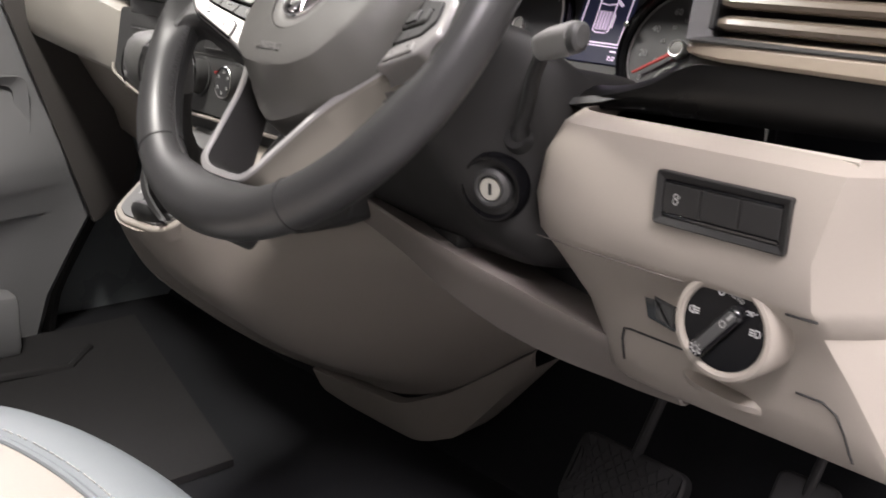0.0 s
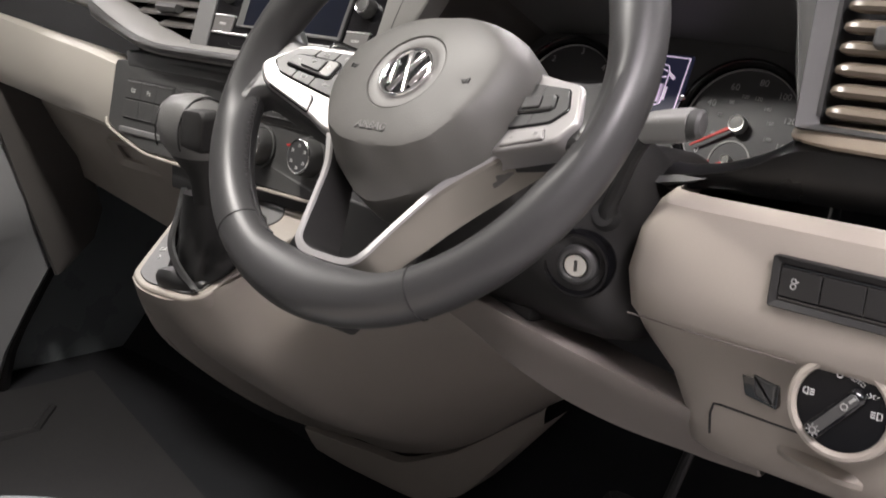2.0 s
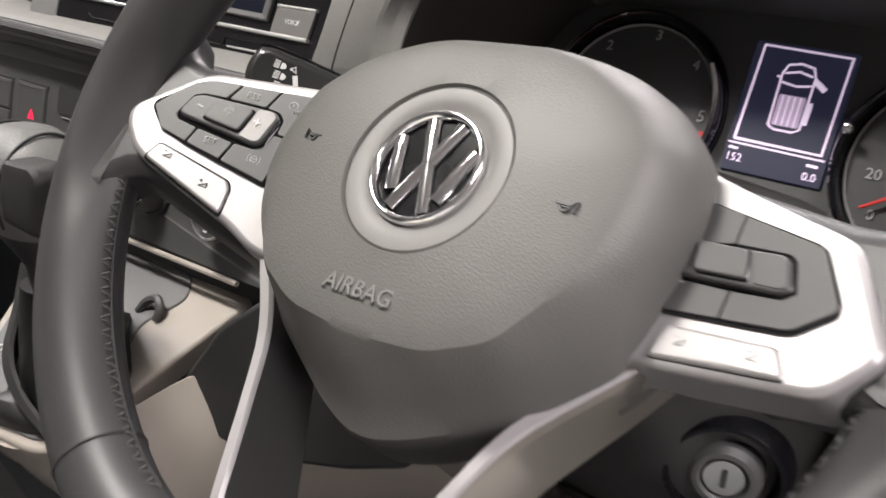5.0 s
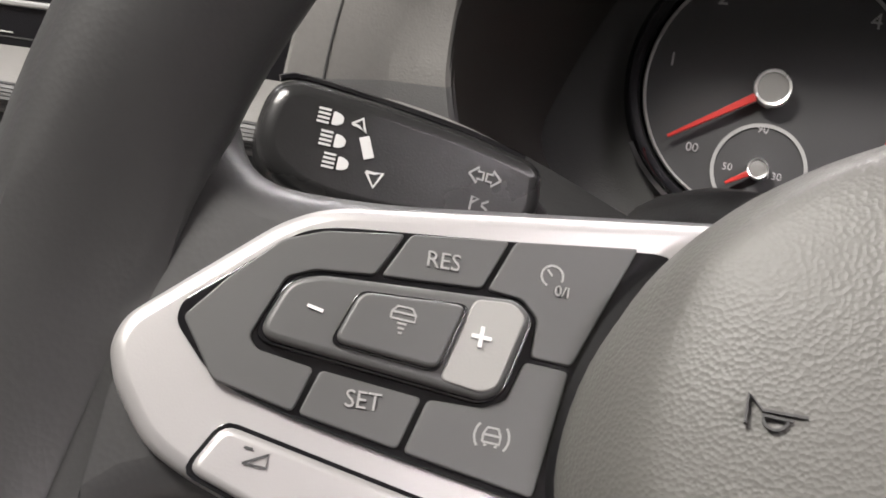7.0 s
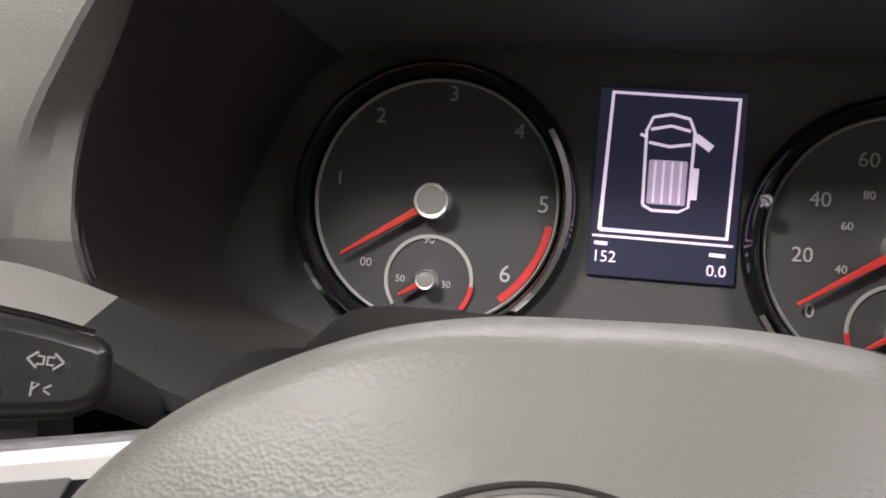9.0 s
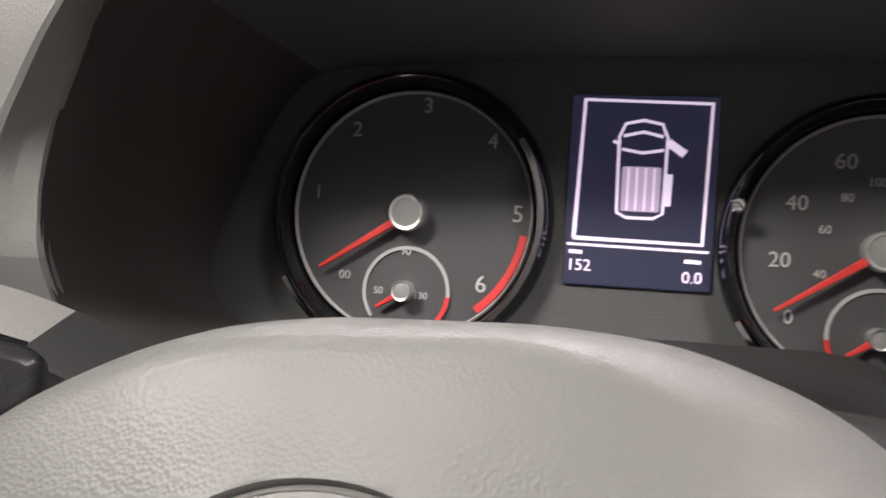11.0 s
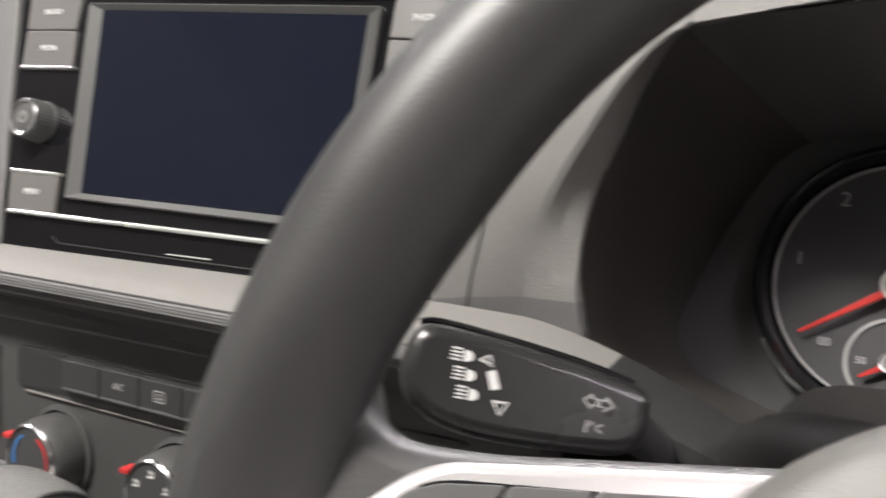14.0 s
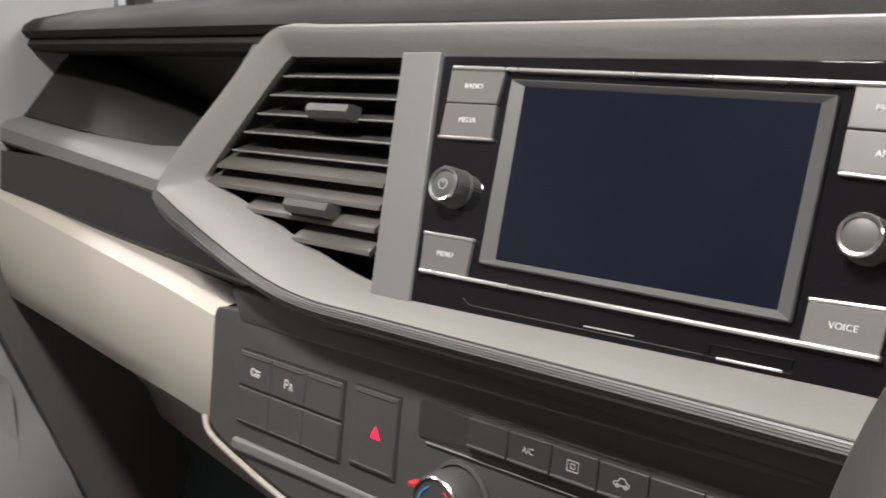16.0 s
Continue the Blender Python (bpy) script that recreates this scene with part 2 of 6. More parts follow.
CREAM = mat("beige_plastic", (0.36, 0.326, 0.284), 0.50, grain=0.25, scale=1500, spots=0.05)
CREAM_LIGHT = mat("pale_band_plastic", (0.53, 0.50, 0.44), 0.48, grain=0.25, scale=1500, spots=0.04)
DASH_BLACK = mat("black_dash_plastic", (0.026, 0.026, 0.026), 0.55, grain=0.35, scale=1300, spots=0.1)
CHARCOAL = mat("charcoal_plastic", (0.056, 0.056, 0.055), 0.5, grain=0.3, scale=1500, spots=0.06)
TRIM_GREY = mat("grey_trim_plastic", (0.188, 0.183, 0.174), 0.56, grain=0.38, scale=1200, spots=0.16)
TRIM_DARK = mat("dark_grey_trim", (0.14, 0.14, 0.138), 0.5, grain=0.3, scale=1600, spots=0.06)
SOFT_BLACK = mat("shroud_plastic", (0.017, 0.0165, 0.016), 0.58, grain=0.3, scale=1500, spots=0.08)
RIBBED = mat("ribbed_edge_plastic", (0.10, 0.10, 0.098), 0.42, grain=0.2, scale=1600, spots=0.05)
GLOSS_BLACK = mat("piano_black", (0.006, 0.006, 0.007), 0.08, rough_var=0.03, coat=0.3)
SCREEN_GLASS = mat("dark_screen_glass", (0.006, 0.008, 0.015), 0.12, rough_var=0.04)
LEATHER = mat("black_leather", (0.036, 0.036, 0.036), 0.42, grain=0.05, scale=1000, spots=0.08, voronoi=True)
PAD = mat("grained_airbag_skin", (0.090, 0.088, 0.081), 0.52, grain=0.17, scale=1400, spots=0.05, voronoi=True)
PAD_SMOOTH = mat("smooth_badge_ring", (0.135, 0.132, 0.124), 0.5, grain=0.1, scale=1500)
SILVER = mat("satin_silver", (0.43, 0.42, 0.415), 0.40, metal=0.55, grain=0.04, scale=2500)
SILL_REFLECT = mat("reflecting_vent_sill", (0.40, 0.345, 0.27), 0.38, grain=0.15, scale=1500, spots=0.08)
CHROME = mat("chrome", (0.90, 0.90, 0.90), 0.09, metal=1.0, rough_var=0.03)
BRASHED = mat("satin_chrome", (0.70, 0.70, 0.69), 0.22, metal=1.0)
BUTTON = mat("button_black", (0.066, 0.066, 0.065), 0.48, spots=0.04)
BUTTON_GREY = mat("button_grey", (0.20, 0.195, 0.185), 0.45, grain=0.15, scale=1800, spots=0.04)
WIPER_GREY = mat("wiper_grip_grey", (0.24, 0.237, 0.232), 0.42, grain=0.12, scale=1800, spots=0.05)
TOP_BLACK = mat("soft_dash_top", (0.022, 0.022, 0.022), 0.75, grain=0.4, scale=1300, spots=0.1, spec=0.25)
BAND_BLACK = mat("gloss_black_band", (0.006, 0.006, 0.006), 0.32, spec=0.3, grain=0.05, scale=1500, spots=0.08)
# Beige darkened to taupe: shade put in the colour of bar and seam.
BAR_SHADED = mat("shaded_bar_plastic", (0.215, 0.192, 0.175), 0.6, grain=0.3, scale=1400, spots=0.06)
KICK = mat("taupe_kick_panel", (0.105, 0.097, 0.092), 0.6, grain=0.35, scale=1200, spots=0.06)
LINING = mat("dial_hood_lining", (0.046, 0.042, 0.038), 0.5, grain=0.2, scale=1600, spots=0.08)
KNOB_SKIN = mat("grained_knob_skin", (0.135, 0.134, 0.130), 0.42, grain=0.35, scale=700, spots=0.06, voronoi=True)
STALK_BLACK = mat("stalk_black", (0.020, 0.020, 0.020), 0.30, grain=0.1, scale=1800, spots=0.06)
FLARE_SHADED = mat("shaded_silver_bevel", (0.24, 0.225, 0.195), 0.36, metal=0.6, grain=0.04, scale=2500)
# Paler copy of the vent slat colour, for slats that tilt to the light.
SLAT_LIT = mat("lit_vent_slat", (0.085, 0.080, 0.074), 0.36, grain=0.1, scale=1500, spots=0.06)
CLIMATE_KEY = mat("climate_key_black", (0.034, 0.034, 0.034), 0.4, grain=0.08, scale=1800, spots=0.05)
RADIO_KEY = mat("radio_key_grey", (0.115, 0.111, 0.107), 0.45, grain=0.12, scale=1800, spots=0.05)
ROCKER_LIGHT = mat("rocker_grey", (0.25, 0.245, 0.235), 0.5, metal=0.2, grain=0.06, scale=1800)
PRINT = mat("white_print", (0.60, 0.60, 0.59), 0.5, rough_var=0)
PRINT_DIM = mat("grey_print", (0.34, 0.34, 0.33), 0.5, rough_var=0)
PRINT_KEY = mat("key_print", (0.27, 0.27, 0.262), 0.5, rough_var=0)
NUMERAL = mat("numeral_print", (0.42, 0.42, 0.42), 0.5, rough_var=0)
BADGE_BLACK = mat("badge_black", (0.006, 0.006, 0.007), 0.25, spec=0.15)
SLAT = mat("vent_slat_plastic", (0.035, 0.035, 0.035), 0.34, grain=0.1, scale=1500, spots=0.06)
# Warm pale tone stands for reflections on the glossy slats.
SLAT_SHEEN = mat("vent_slat_sheen", (0.165, 0.138, 0.108), 0.25, grain=0.1, scale=1500, spots=0.08)
GAITER = mat("soft_black_leather", (0.013, 0.013, 0.013), 0.52, grain=0.25, scale=800, spots=0.1, voronoi=True)
PRINT_DARK = mat("dark_print", (0.04, 0.04, 0.04), 0.5, rough_var=0)
RED_PRINT = mat("red_print", (0.50, 0.03, 0.03), 0.45, rough_var=0)
BLUE_PRINT = mat("blue_print", (0.05, 0.22, 0.55), 0.45, rough_var=0)
NEEDLE = glow("red_needle", (0.46, 0.025, 0.02), 0.12)
HAZARD = glow("hazard_red", (0.88, 0.01, 0.05), 0.9)
LCD_LINE = glow("display_white", (0.78, 0.64, 0.82), 0.50)
LCD_FILL = glow("display_lilac", (0.42, 0.33, 0.45), 0.45)
LCD_BACK = glow("display_blue_black", (0.012, 0.013, 0.03), 0.6)
STRIP = mat("polished_strip", (0.9, 0.9, 0.88), 0.30, metal=0.9, rough_var=0.05)
DIAL = mat("dial_face", (0.048, 0.048, 0.049), 0.45, grain=0.1, scale=3000, spots=0.1)
CARPET = mat("black_carpet", (0.030, 0.031, 0.034), 0.95, grain=1.0, scale=900, spots=0.35, spec=0.1)
CARPET_GREY = mat("grey_carpet_mat", (0.045, 0.044, 0.045), 0.95, grain=1.0, scale=700, spots=0.3, spec=0.1)
RUBBER = mat("black_rubber", (0.03, 0.029, 0.03), 0.6, grain=0.3, scale=900, spots=0.15)
SEAT_BLUE = mat("pale_blue_leather", (0.20, 0.222, 0.232), 0.5, grain=0.2, scale=600, spots=0.05, voronoi=True)
SEAT_CREAM = mat("cream_leather", (0.42, 0.39, 0.345), 0.5, grain=0.2, scale=600, spots=0.05, voronoi=True)
THREAD = mat("black_thread", (0.02, 0.02, 0.02), 0.8, grain=0.4, scale=3000)
THREAD_GREY = mat("dark_grey_thread", (0.07, 0.07, 0.068), 0.55, grain=0.4, scale=3000)
THREAD_PALE = mat("pale_thread", (0.45, 0.45, 0.43), 0.8, grain=0.4, scale=3000)
DOOR_GREY = mat("door_grey_plastic", (0.28, 0.28, 0.285), 0.55, grain=0.3, scale=1200, spots=0.05)
STEEL = mat("bare_steel", (0.5, 0.5, 0.49), 0.3, metal=1.0, grain=0.1, scale=2000)
HALL_WALL = mat("hall_wall", (0.48, 0.47, 0.46), 0.8, grain=0.2, scale=60, spots=0.1)
HALL_FLOOR = mat("hall_floor", (0.45, 0.44, 0.43), 0.5, grain=0.1, scale=40, spots=0.15)
BODY_PAINT = mat("van_paint", (0.30, 0.33, 0.34), 0.3, coat=0.5)
ROOF_LINER = mat("roof_liner", (0.35, 0.34, 0.33), 0.9, grain=0.5, scale=700, spots=0.05)
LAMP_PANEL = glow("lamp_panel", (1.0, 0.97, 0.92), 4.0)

# ---- hall round the van: unseen, added to throw and bounce light into the cab ----
bm = box(bm_new(), -8, -8, -0.75, 8, 8, -0.60)
solid("floor", bm, HALL_FLOOR, "smooth grey exhibition hall floor under the van", "floor", "structure", smooth=False)
bm = box(bm_new(), -8, -8, CEILING_Z + 0.12, 8, 8, CEILING_Z + 0.3)
solid("ceiling", bm, HALL_WALL, "plain grey hall ceiling", "ceiling", "structure", smooth=False)
for nm, q in (("wall_north", (-8, 8, -0.6, 8, 8.2, 3.42)), ("wall_south", (-8, -8.2, -0.6, 8, -8, 3.42)), ("wall_east", (8, -8, -0.6, 8.2, 8, 3.42)), ("wall_west", (-8.2, -8, -0.6, -8, 8, 3.42))):
    solid(nm, box(bm_new(), *q), HALL_WALL, "plain grey exhibition hall wall", "wall", "structure", smooth=False)
for lx, ly, hw, hl, watt in LAMPS:
    th = thing("ceiling_light", "long flat white ceiling light panel of the hall", "ceiling light", (lx, ly, CEILING_Z), group="hall ceiling lights")
    part("frame", box(bm_new(), lx - hw - 0.03, ly - hl - 0.03, CEILING_Z, lx + hw + 0.03, ly + hl + 0.03, CEILING_Z + 0.11, 0.01), STEEL, th)
    part("diffuser", box(bm_new(), lx - hw, ly - hl, CEILING_Z - 0.012, lx + hw, ly + hl, CEILING_Z - 0.002), LAMP_PANEL, th, smooth=False)
    la = bpy.data.lights.new("lamp", "AREA")
    la.shape, la.size, la.size_y, la.energy, la.color = "RECTANGLE", hw * 2, hl * 2, watt, (1.0, 0.918, 0.955)
    lo = new("lamp", la)
    lo.matrix_world = pose(lx, ly, CEILING_Z - 0.03)

# ---- van shell: closes the cab round the dashboard ----
FLOOR_Z = 0.08
# Roof lamp added out of view to light the cab.
dome = thing("added_dome_light", "lit roof lamp of the van cab", "roof lamp", (-0.36, -0.16, 1.34))
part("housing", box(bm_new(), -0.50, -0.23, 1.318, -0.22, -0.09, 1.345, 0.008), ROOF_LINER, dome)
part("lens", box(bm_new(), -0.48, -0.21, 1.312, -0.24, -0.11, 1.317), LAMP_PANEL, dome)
la = bpy.data.lights.new("added_dome_lamp", "AREA")
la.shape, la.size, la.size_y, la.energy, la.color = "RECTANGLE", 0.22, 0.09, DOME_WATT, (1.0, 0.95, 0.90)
lo = new("added_dome_lamp", la)
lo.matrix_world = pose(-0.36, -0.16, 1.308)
van = thing("van_body", "grey van cab shell with an open driver's door", "van", (-0.33, 0.2, FLOOR_Z - 0.1), "structure")
part("roof", box(bm_new(), -1.10, -1.6, 1.34, 0.50, 0.35, 1.40, 0.02), ROOF_LINER, van)
# Unseen wall, added to keep light from behind out of the cab.
part("light_stop_wall", box(bm_new(), -1.10, -1.66, 0.0, 0.46, -1.60, 1.36, 0.01), ROOF_LINER, van)
part("side_wall", box(bm_new(), -1.16, -1.6, 0.0, -1.10, 0.62, 0.88, 0.01), BODY_PAINT, van)
bm = bm_new()
sheet(bm, [[(-1.12 + 1.6 * i / 8, 0.34 + 0.75 * j / 6, 1.34 - 0.50 * j / 6) for i in range(9)] for j in range(7)], 0.005, (0, 0.5, 0.8))
glass = bpy.data.materials.new("windscreen_glass")
glass.use_nodes = True
gb = glass.node_tree.nodes["Principled BSDF"]
gb.inputs["Base Color"].default_value, gb.inputs["Roughness"].default_value, gb.inputs["Transmission Weight"].default_value, gb.inputs["IOR"].default_value = (0.9, 0.95, 0.93, 1), 0.02, 1.0, 1.1
ws = part("windscreen", bm, glass, van)
ws.visible_shadow = False
part("bulkhead", box(bm_new(), -1.12, 0.66, 0.0, 0.46, 0.72, 0.86, 0.01), DASH_BLACK, van)
for px_ in (-1.12, 0.46):
    bm = bm_new()
    tube(bm, [(px_, 0.34, 1.36), (px_, 0.70, 1.10), (px_, 1.08, 0.84)], [0.05, 0.05, 0.06], 10)
    part("pillar", bm, BODY_PAINT, van)

bm = bm_new()
sheet(bm, [[(-1.10 + 1.60 * i / 24, -1.6 + 2.05 * j / 24, FLOOR_Z + 0.004 * noise.noise(Vector((i * 0.7, j * 0.6, 0)))) for i in range(25)] for j in range(25)]
      + [[(-1.10 + 1.60 * i / 24, 0.45 + 0.22 * j / 6, FLOOR_Z + 0.34 * (j / 6) ** 1.2) for i in range(25)] for j in range(1, 7)], 0.03, (0, 0, -1))
solid("cab_floor", bm, CARPET, "black carpeted footwell floor rising to the bulkhead", "floor", "structure")

# ---- dashboard ----
dash = thing("dashboard", "wide beige, grey and black van dashboard", "dashboard", (-0.3, 0.3, 0.45))
part("core", box(bm_new(), -1.05, 0.36, 0.40, 0.41, 0.66, 0.80, 0.01), DASH_BLACK, dash)

# soft top with its front edge
edge = [(-1.06, 0.232, 0.822), (-0.80, 0.232, 0.820), (-0.60, 0.231, 0.818), (-0.40, 0.228, 0.815), (-0.24, 0.225, 0.812), (-0.15, 0.220, 0.806), (-0.08, 0.217, 0.803), (0.02, 0.217, 0.806), (0.09, 0.217, 0.805),
        (0.155, 0.213, 0.793), (0.20, 0.205, 0.782), (0.30, 0.19, 0.775), (0.42, 0.185, 0.770)]
edge = spline(edge, 4)
rows = [[(p.x, p.y + dy, p.z + dz) for p in edge] for dy, dz in ((0.05, -0.012), (0.004, -0.006), (0, 0.0), (0.004, 0.006), (0.014, 0.011), (0.06, 0.018), (0.20, 0.03), (0.45, 0.04))]
bm = sheet(bm_new(), rows, 0.012, (0, 0.3, -1))
part("top_pad", bm, TOP_BLACK, dash, "black grained soft dash top")


def rz(u, z, n):
    return RADIO @ Vector((u, rv(z), n))


# grey frame: brow, tip and ledge in one sweep
S = [
    ((-0.04, .636, -.002), (-0.04, .633, .008), (-0.04, .630, .0105), (-0.04, .626, .009), (-0.04, .622, .0)),
    ((-0.09, .653, -.002), (-0.09, .650, .012), (-0.09, .646, .016), (-0.09, .641, .015), (-0.09, .637, .004)),
    ((-0.13, .667, -.002), (-0.13, .662, .016), (-0.13, .657, .0205), (-0.13, .652, .0195), (-0.13, .648, .008)),
    ((-0.165, .6755, 0), (-0.165, .6715, .0185), (-0.165, .667, .024), (-0.165, .662, .023), (-0.165, .658, .011)),
    ((-0.196, .677, 0), (-0.196, .6735, .019), (-0.196, .6690, .0245), (-0.196, .6640, .0235), (-0.196, .6600, .012)),
    ((-0.30, .677, 0), (-0.30, .6735, .019), (-0.30, .6690, .0245), (-0.30, .6640, .0235), (-0.30, .6600, .012)),
    ((-0.44, .677, 0), (-0.443, .6735, .019), (-0.446, .6690, .0245), (-0.448, .6640, .0235), (-0.45, .6600, .012)),
    ((-0.487, .679, 0), (-0.495, .6745, .019), (-0.501, .6695, .0245), (-0.505, .6645, .0230), (-0.508, .6605, .012)),
    ((-0.530, .688, 0), (-0.541, .681, .018), (-0.548, .6755, .0230), (-0.553, .670, .021), (-0.557, .665, .010)),
    ((-0.590, .703, 0), (-0.602, .696, .017), (-0.610, .690, .0205), (-0.616, .684, .018), (-0.621, .678, .008)),
    ((-0.640, .7155, 0), (-0.657, .709, .015), (-0.667, .704, .0165), (-0.676, .698, .013), (-0.682, .691, .003)),
    ((-0.652, .719, 0), (-0.671, .714, .013), (-0.684, .710, .014), (-0.694, .706, .009), (-0.700, .700, -.002)),
    ((-0.648, .728, 0), (-0.664, .732, .012), (-0.674, .734, .012), (-0.681, .735, .007), (-0.686, .734, -.006)),
    ((-0.622, .764, 0), (-0.636, .768, .012), (-0.644, .770, .011), (-0.650, .771, .006), (-0.654, .772, -.008)),
    ((-0.598, .795, 0), (-0.607, .803, .012), (-0.613, .806, .011), (-0.618, .808, .006), (-0.622, .810, -.008)),
    ((-0.588, .7975, 0), (-0.591, .807, .012), (-0.593, .812, .011), (-0.595, .8155, .006), (-0.597, .818, -.006)),
    ((-0.56, .7975, 0), (-0.56, .806, .012), (-0.56, .811, .011), (-0.56, .8145, .006), (-0.56, .817, -.006)),
    ((-0.40, .796, 0), (-0.40, .804, .012), (-0.40, .809, .011), (-0.40, .812, .006), (-0.40, .815, -.006)),
    ((-0.20, .795, 0), (-0.20, .802, .012), (-0.20, .807, .011), (-0.20, .810, .006), (-0.20, .812, -.006)),
]
drop = [0, 0, 0, .002, .004, .004, .004, .004, .0035, .0025, .001, 0, 0, 0, 0, 0, 0, 0, 0]
S = [tuple((x, z - (d if k > 1 else 0), n) for k, (x, z, n) in enumerate(st)) for st, d in zip(S, drop)]
cols = [spline([rz(*st[k]) for st in S], 4) for k in range(5)]
fine = []
for j in range(len(cols[0])):
    p0, p1, p2, p3, p4 = (c[j] for c in cols)
    flat = p0.lerp(p2, .78)
    flat = flat.lerp(p1, .25)
    fine.append([p0, p0.lerp(flat, .5), flat, flat.lerp(p2, .6), p2.lerp(p3, .06), p2.lerp(p3, .5), p3, p3.lerp(p4, .5), p4])
# End of the same ledge in black: shade put in the colour.
bm = sheet(bm_new(), fine[:10], 0.006, (0, 1, 0))
part("column_ledge_shaded", bm, TOP_BLACK, dash, "dark ledge under the dials", sharp=26)
bm = sheet(bm_new(), fine[9:], 0.006, (0, 1, 0))
part("vent_frame", bm, TRIM_GREY, dash, "grey grained frame and ledge round the radio", sharp=26)
# pleats along the lower face of the ledge, under a thin seam
for q in range(6):
    bm = bm_new()
    line = []
    for j in range(13, 45):
        p2, p3, p4 = cols[2][j], cols[3][j], cols[4][j]
        line.append(p2.lerp(p3, .35 + q * .22) if q < 4 else p3.lerp(p4, (q - 3) * .25))
    tube(bm, line, 0.0009, 6)
    part("pleat", bm, RIBBED, dash)
bm = tube(bm_new(), [cols[2][j].lerp(cols[3][j], .12) + Vector((0, -.0002, .0)) for j in range(13, 46)], 0.0005, 6)
part("ledge_line", bm, DASH_BLACK, dash)
part("ledge_underside", box(bm_new(), -0.605, 0.163, 0.640, -0.17, 0.24, 0.6585, 0.003), CHARCOAL, dash)

# lip and cubby on the passenger's side
lip = []
for x, z0, z1, y in ((-0.655, .686, .712, .186), (-0.70, .698, .716, .188), (-0.80, .706, .725, .191), (-0.92, .714, .735, .196), (-1.05, .724, .746, .200)):
    lip.append([(x, y + 0.10, z1 + 0.004), (x, y + 0.02, z1 + 0.002), (x, y + 0.006, z1), (x, y, z1 - 0.005), (x, y - 0.001, z0 + 0.005), (x, y + 0.004, z0), (x, y + 0.02, z0 - 0.002)])
bm = sheet(bm_new(), lip, 0.006, (0, 0.6, -0.2))
part("shelf_lip", bm, TRIM_GREY, dash, "grey shelf lip in front of the passenger's cubby")
bm = bm_new()
sheet(bm, [[(-0.60, 0.236, .806), (-1.05, 0.24, .815)], [(-0.60, 0.30, .80), (-1.05, 0.31, .81)], [(-0.66, 0.315, .725), (-1.05, 0.325, .745)], [(-0.66, 0.29, .714), (-1.05, 0.30, .735)]], 0.01, (0, 1, 0))
part("cubby_lining", bm, DASH_BLACK, dash)
bm = bm_new()
sheet(bm, [[(-0.624, 0.212, .806), (-0.700, 0.192, .716)], [(-0.640, 0.31, .806), (-0.700, 0.31, .716)]], 0.008, (1, 0, 0))
part("cubby_cheek", bm, TRIM_DARK, dash)
bm = bm_new()
sheet(bm, [[(-0.72, 0.3, .722), (-0.80, 0.235, .727), (-0.90, 0.222, .737), (-1.04, 0.222, .748)], [(-0.74, 0.31, .724), (-0.84, 0.29, .760), (-0.95, 0.28, .790), (-1.04, 0.28, .808)]], 0.01, (0, 1, 0))
part("cubby_wedge", bm, SOFT_BLACK, dash)
part("dark_groove", box(bm_new(), -1.05, 0.196, 0.630, -0.63, 0.30, 0.716), GLOSS_BLACK, dash)

# pale band and the glove box panel under it
rowsb = []
for k, (dz, dy) in enumerate(((0.0, 0.03), (0.0, 0.006), (-0.004, 0.0), (-0.03, -0.004), (-0.06, -0.003), (-0.078, 0.001), (-0.084, 0.008), (-0.086, 0.03), (-0.087, 0.085))):
    r = []
    for x, z, y, s in ((-0.632, .644, .163, 1.02), (-0.70, .652, .168, 1.07), (-0.80, .661, .174, 1.12), (-0.92, .672, .182, 1.16), (-1.05, .684, .19, 1.22)):
        r.append((x, y + dy, z + dz * s))
    rowsb.append(r)
bm = sheet(bm_new(), rowsb, 0.006, (0, 1, 0))
part("pale_band", bm, CREAM_LIGHT, dash, "pale beige passenger-side dash band")
rowsg = []
for t, dy, dz in ((0, .055, .004), (.1, .056, -.015), (.35, .066, -.05), (.7, .092, -.095), (.95, .120, -.135), (1.1, .130, -.168), (1.12, .142, -.170)):
    r = []
    for x, z, y in ((-0.40, .545, .152), (-0.50, .552, .155), (-0.632, .563, .162), (-0.80, .578, .176), (-0.92, .588, .186), (-1.05, .598, .20)):
        r.append((x, y + dy, z + dz))
    rowsg.append(r)
bm = sheet(bm_new(), rowsg, 0.008, (0, 1, 0.3))
part("glove_box_panel", bm, CREAM, dash, "beige lower dash with a glove box")
bm = bm_new()
frame_plate(bm, rpoly(rect(-0.06, -0.022, 0.06, 0.022), 0.008), rpoly(rect(-0.045, -0.012, 0.045, 0.012), 0.005), -0.004, 0.004, 0.0)
part("glove_box_handle", bm, CREAM, dash, frame_m=Matrix.Translation((-0.70, 0.2350, 0.5135)) @ pose(0, 0, 0, 120, 0, 0))
# light rim that runs on under the switches
bm = bm_new()
tube(bm, spline([(-0.633, .151, .578), (-0.625, .148, .570), (-0.604, .147, .563), (-0.557, .146, .552), (-0.52, .1455, .5475), (-0.40, .1455, .546), (-0.23, .1455, .546)], 6), 0.0019, 8)
part("rim_trim", bm, CREAM, dash)

# climate and switch fascia
fas = rpoly([(-0.632, rv(.646, .62, 10)), (-0.631, rv(.573, .62, 10)), (-0.60, rv(.562, .62, 10)), (-0.545, rv(.551, .62, 10)), (-0.20, rv(.547, .62, 10)), (-0.165, rv(.56, .62, 10)), (-0.165, rv(.652, .62, 10)), (-0.50, rv(.652, .62, 10))], 0.006)
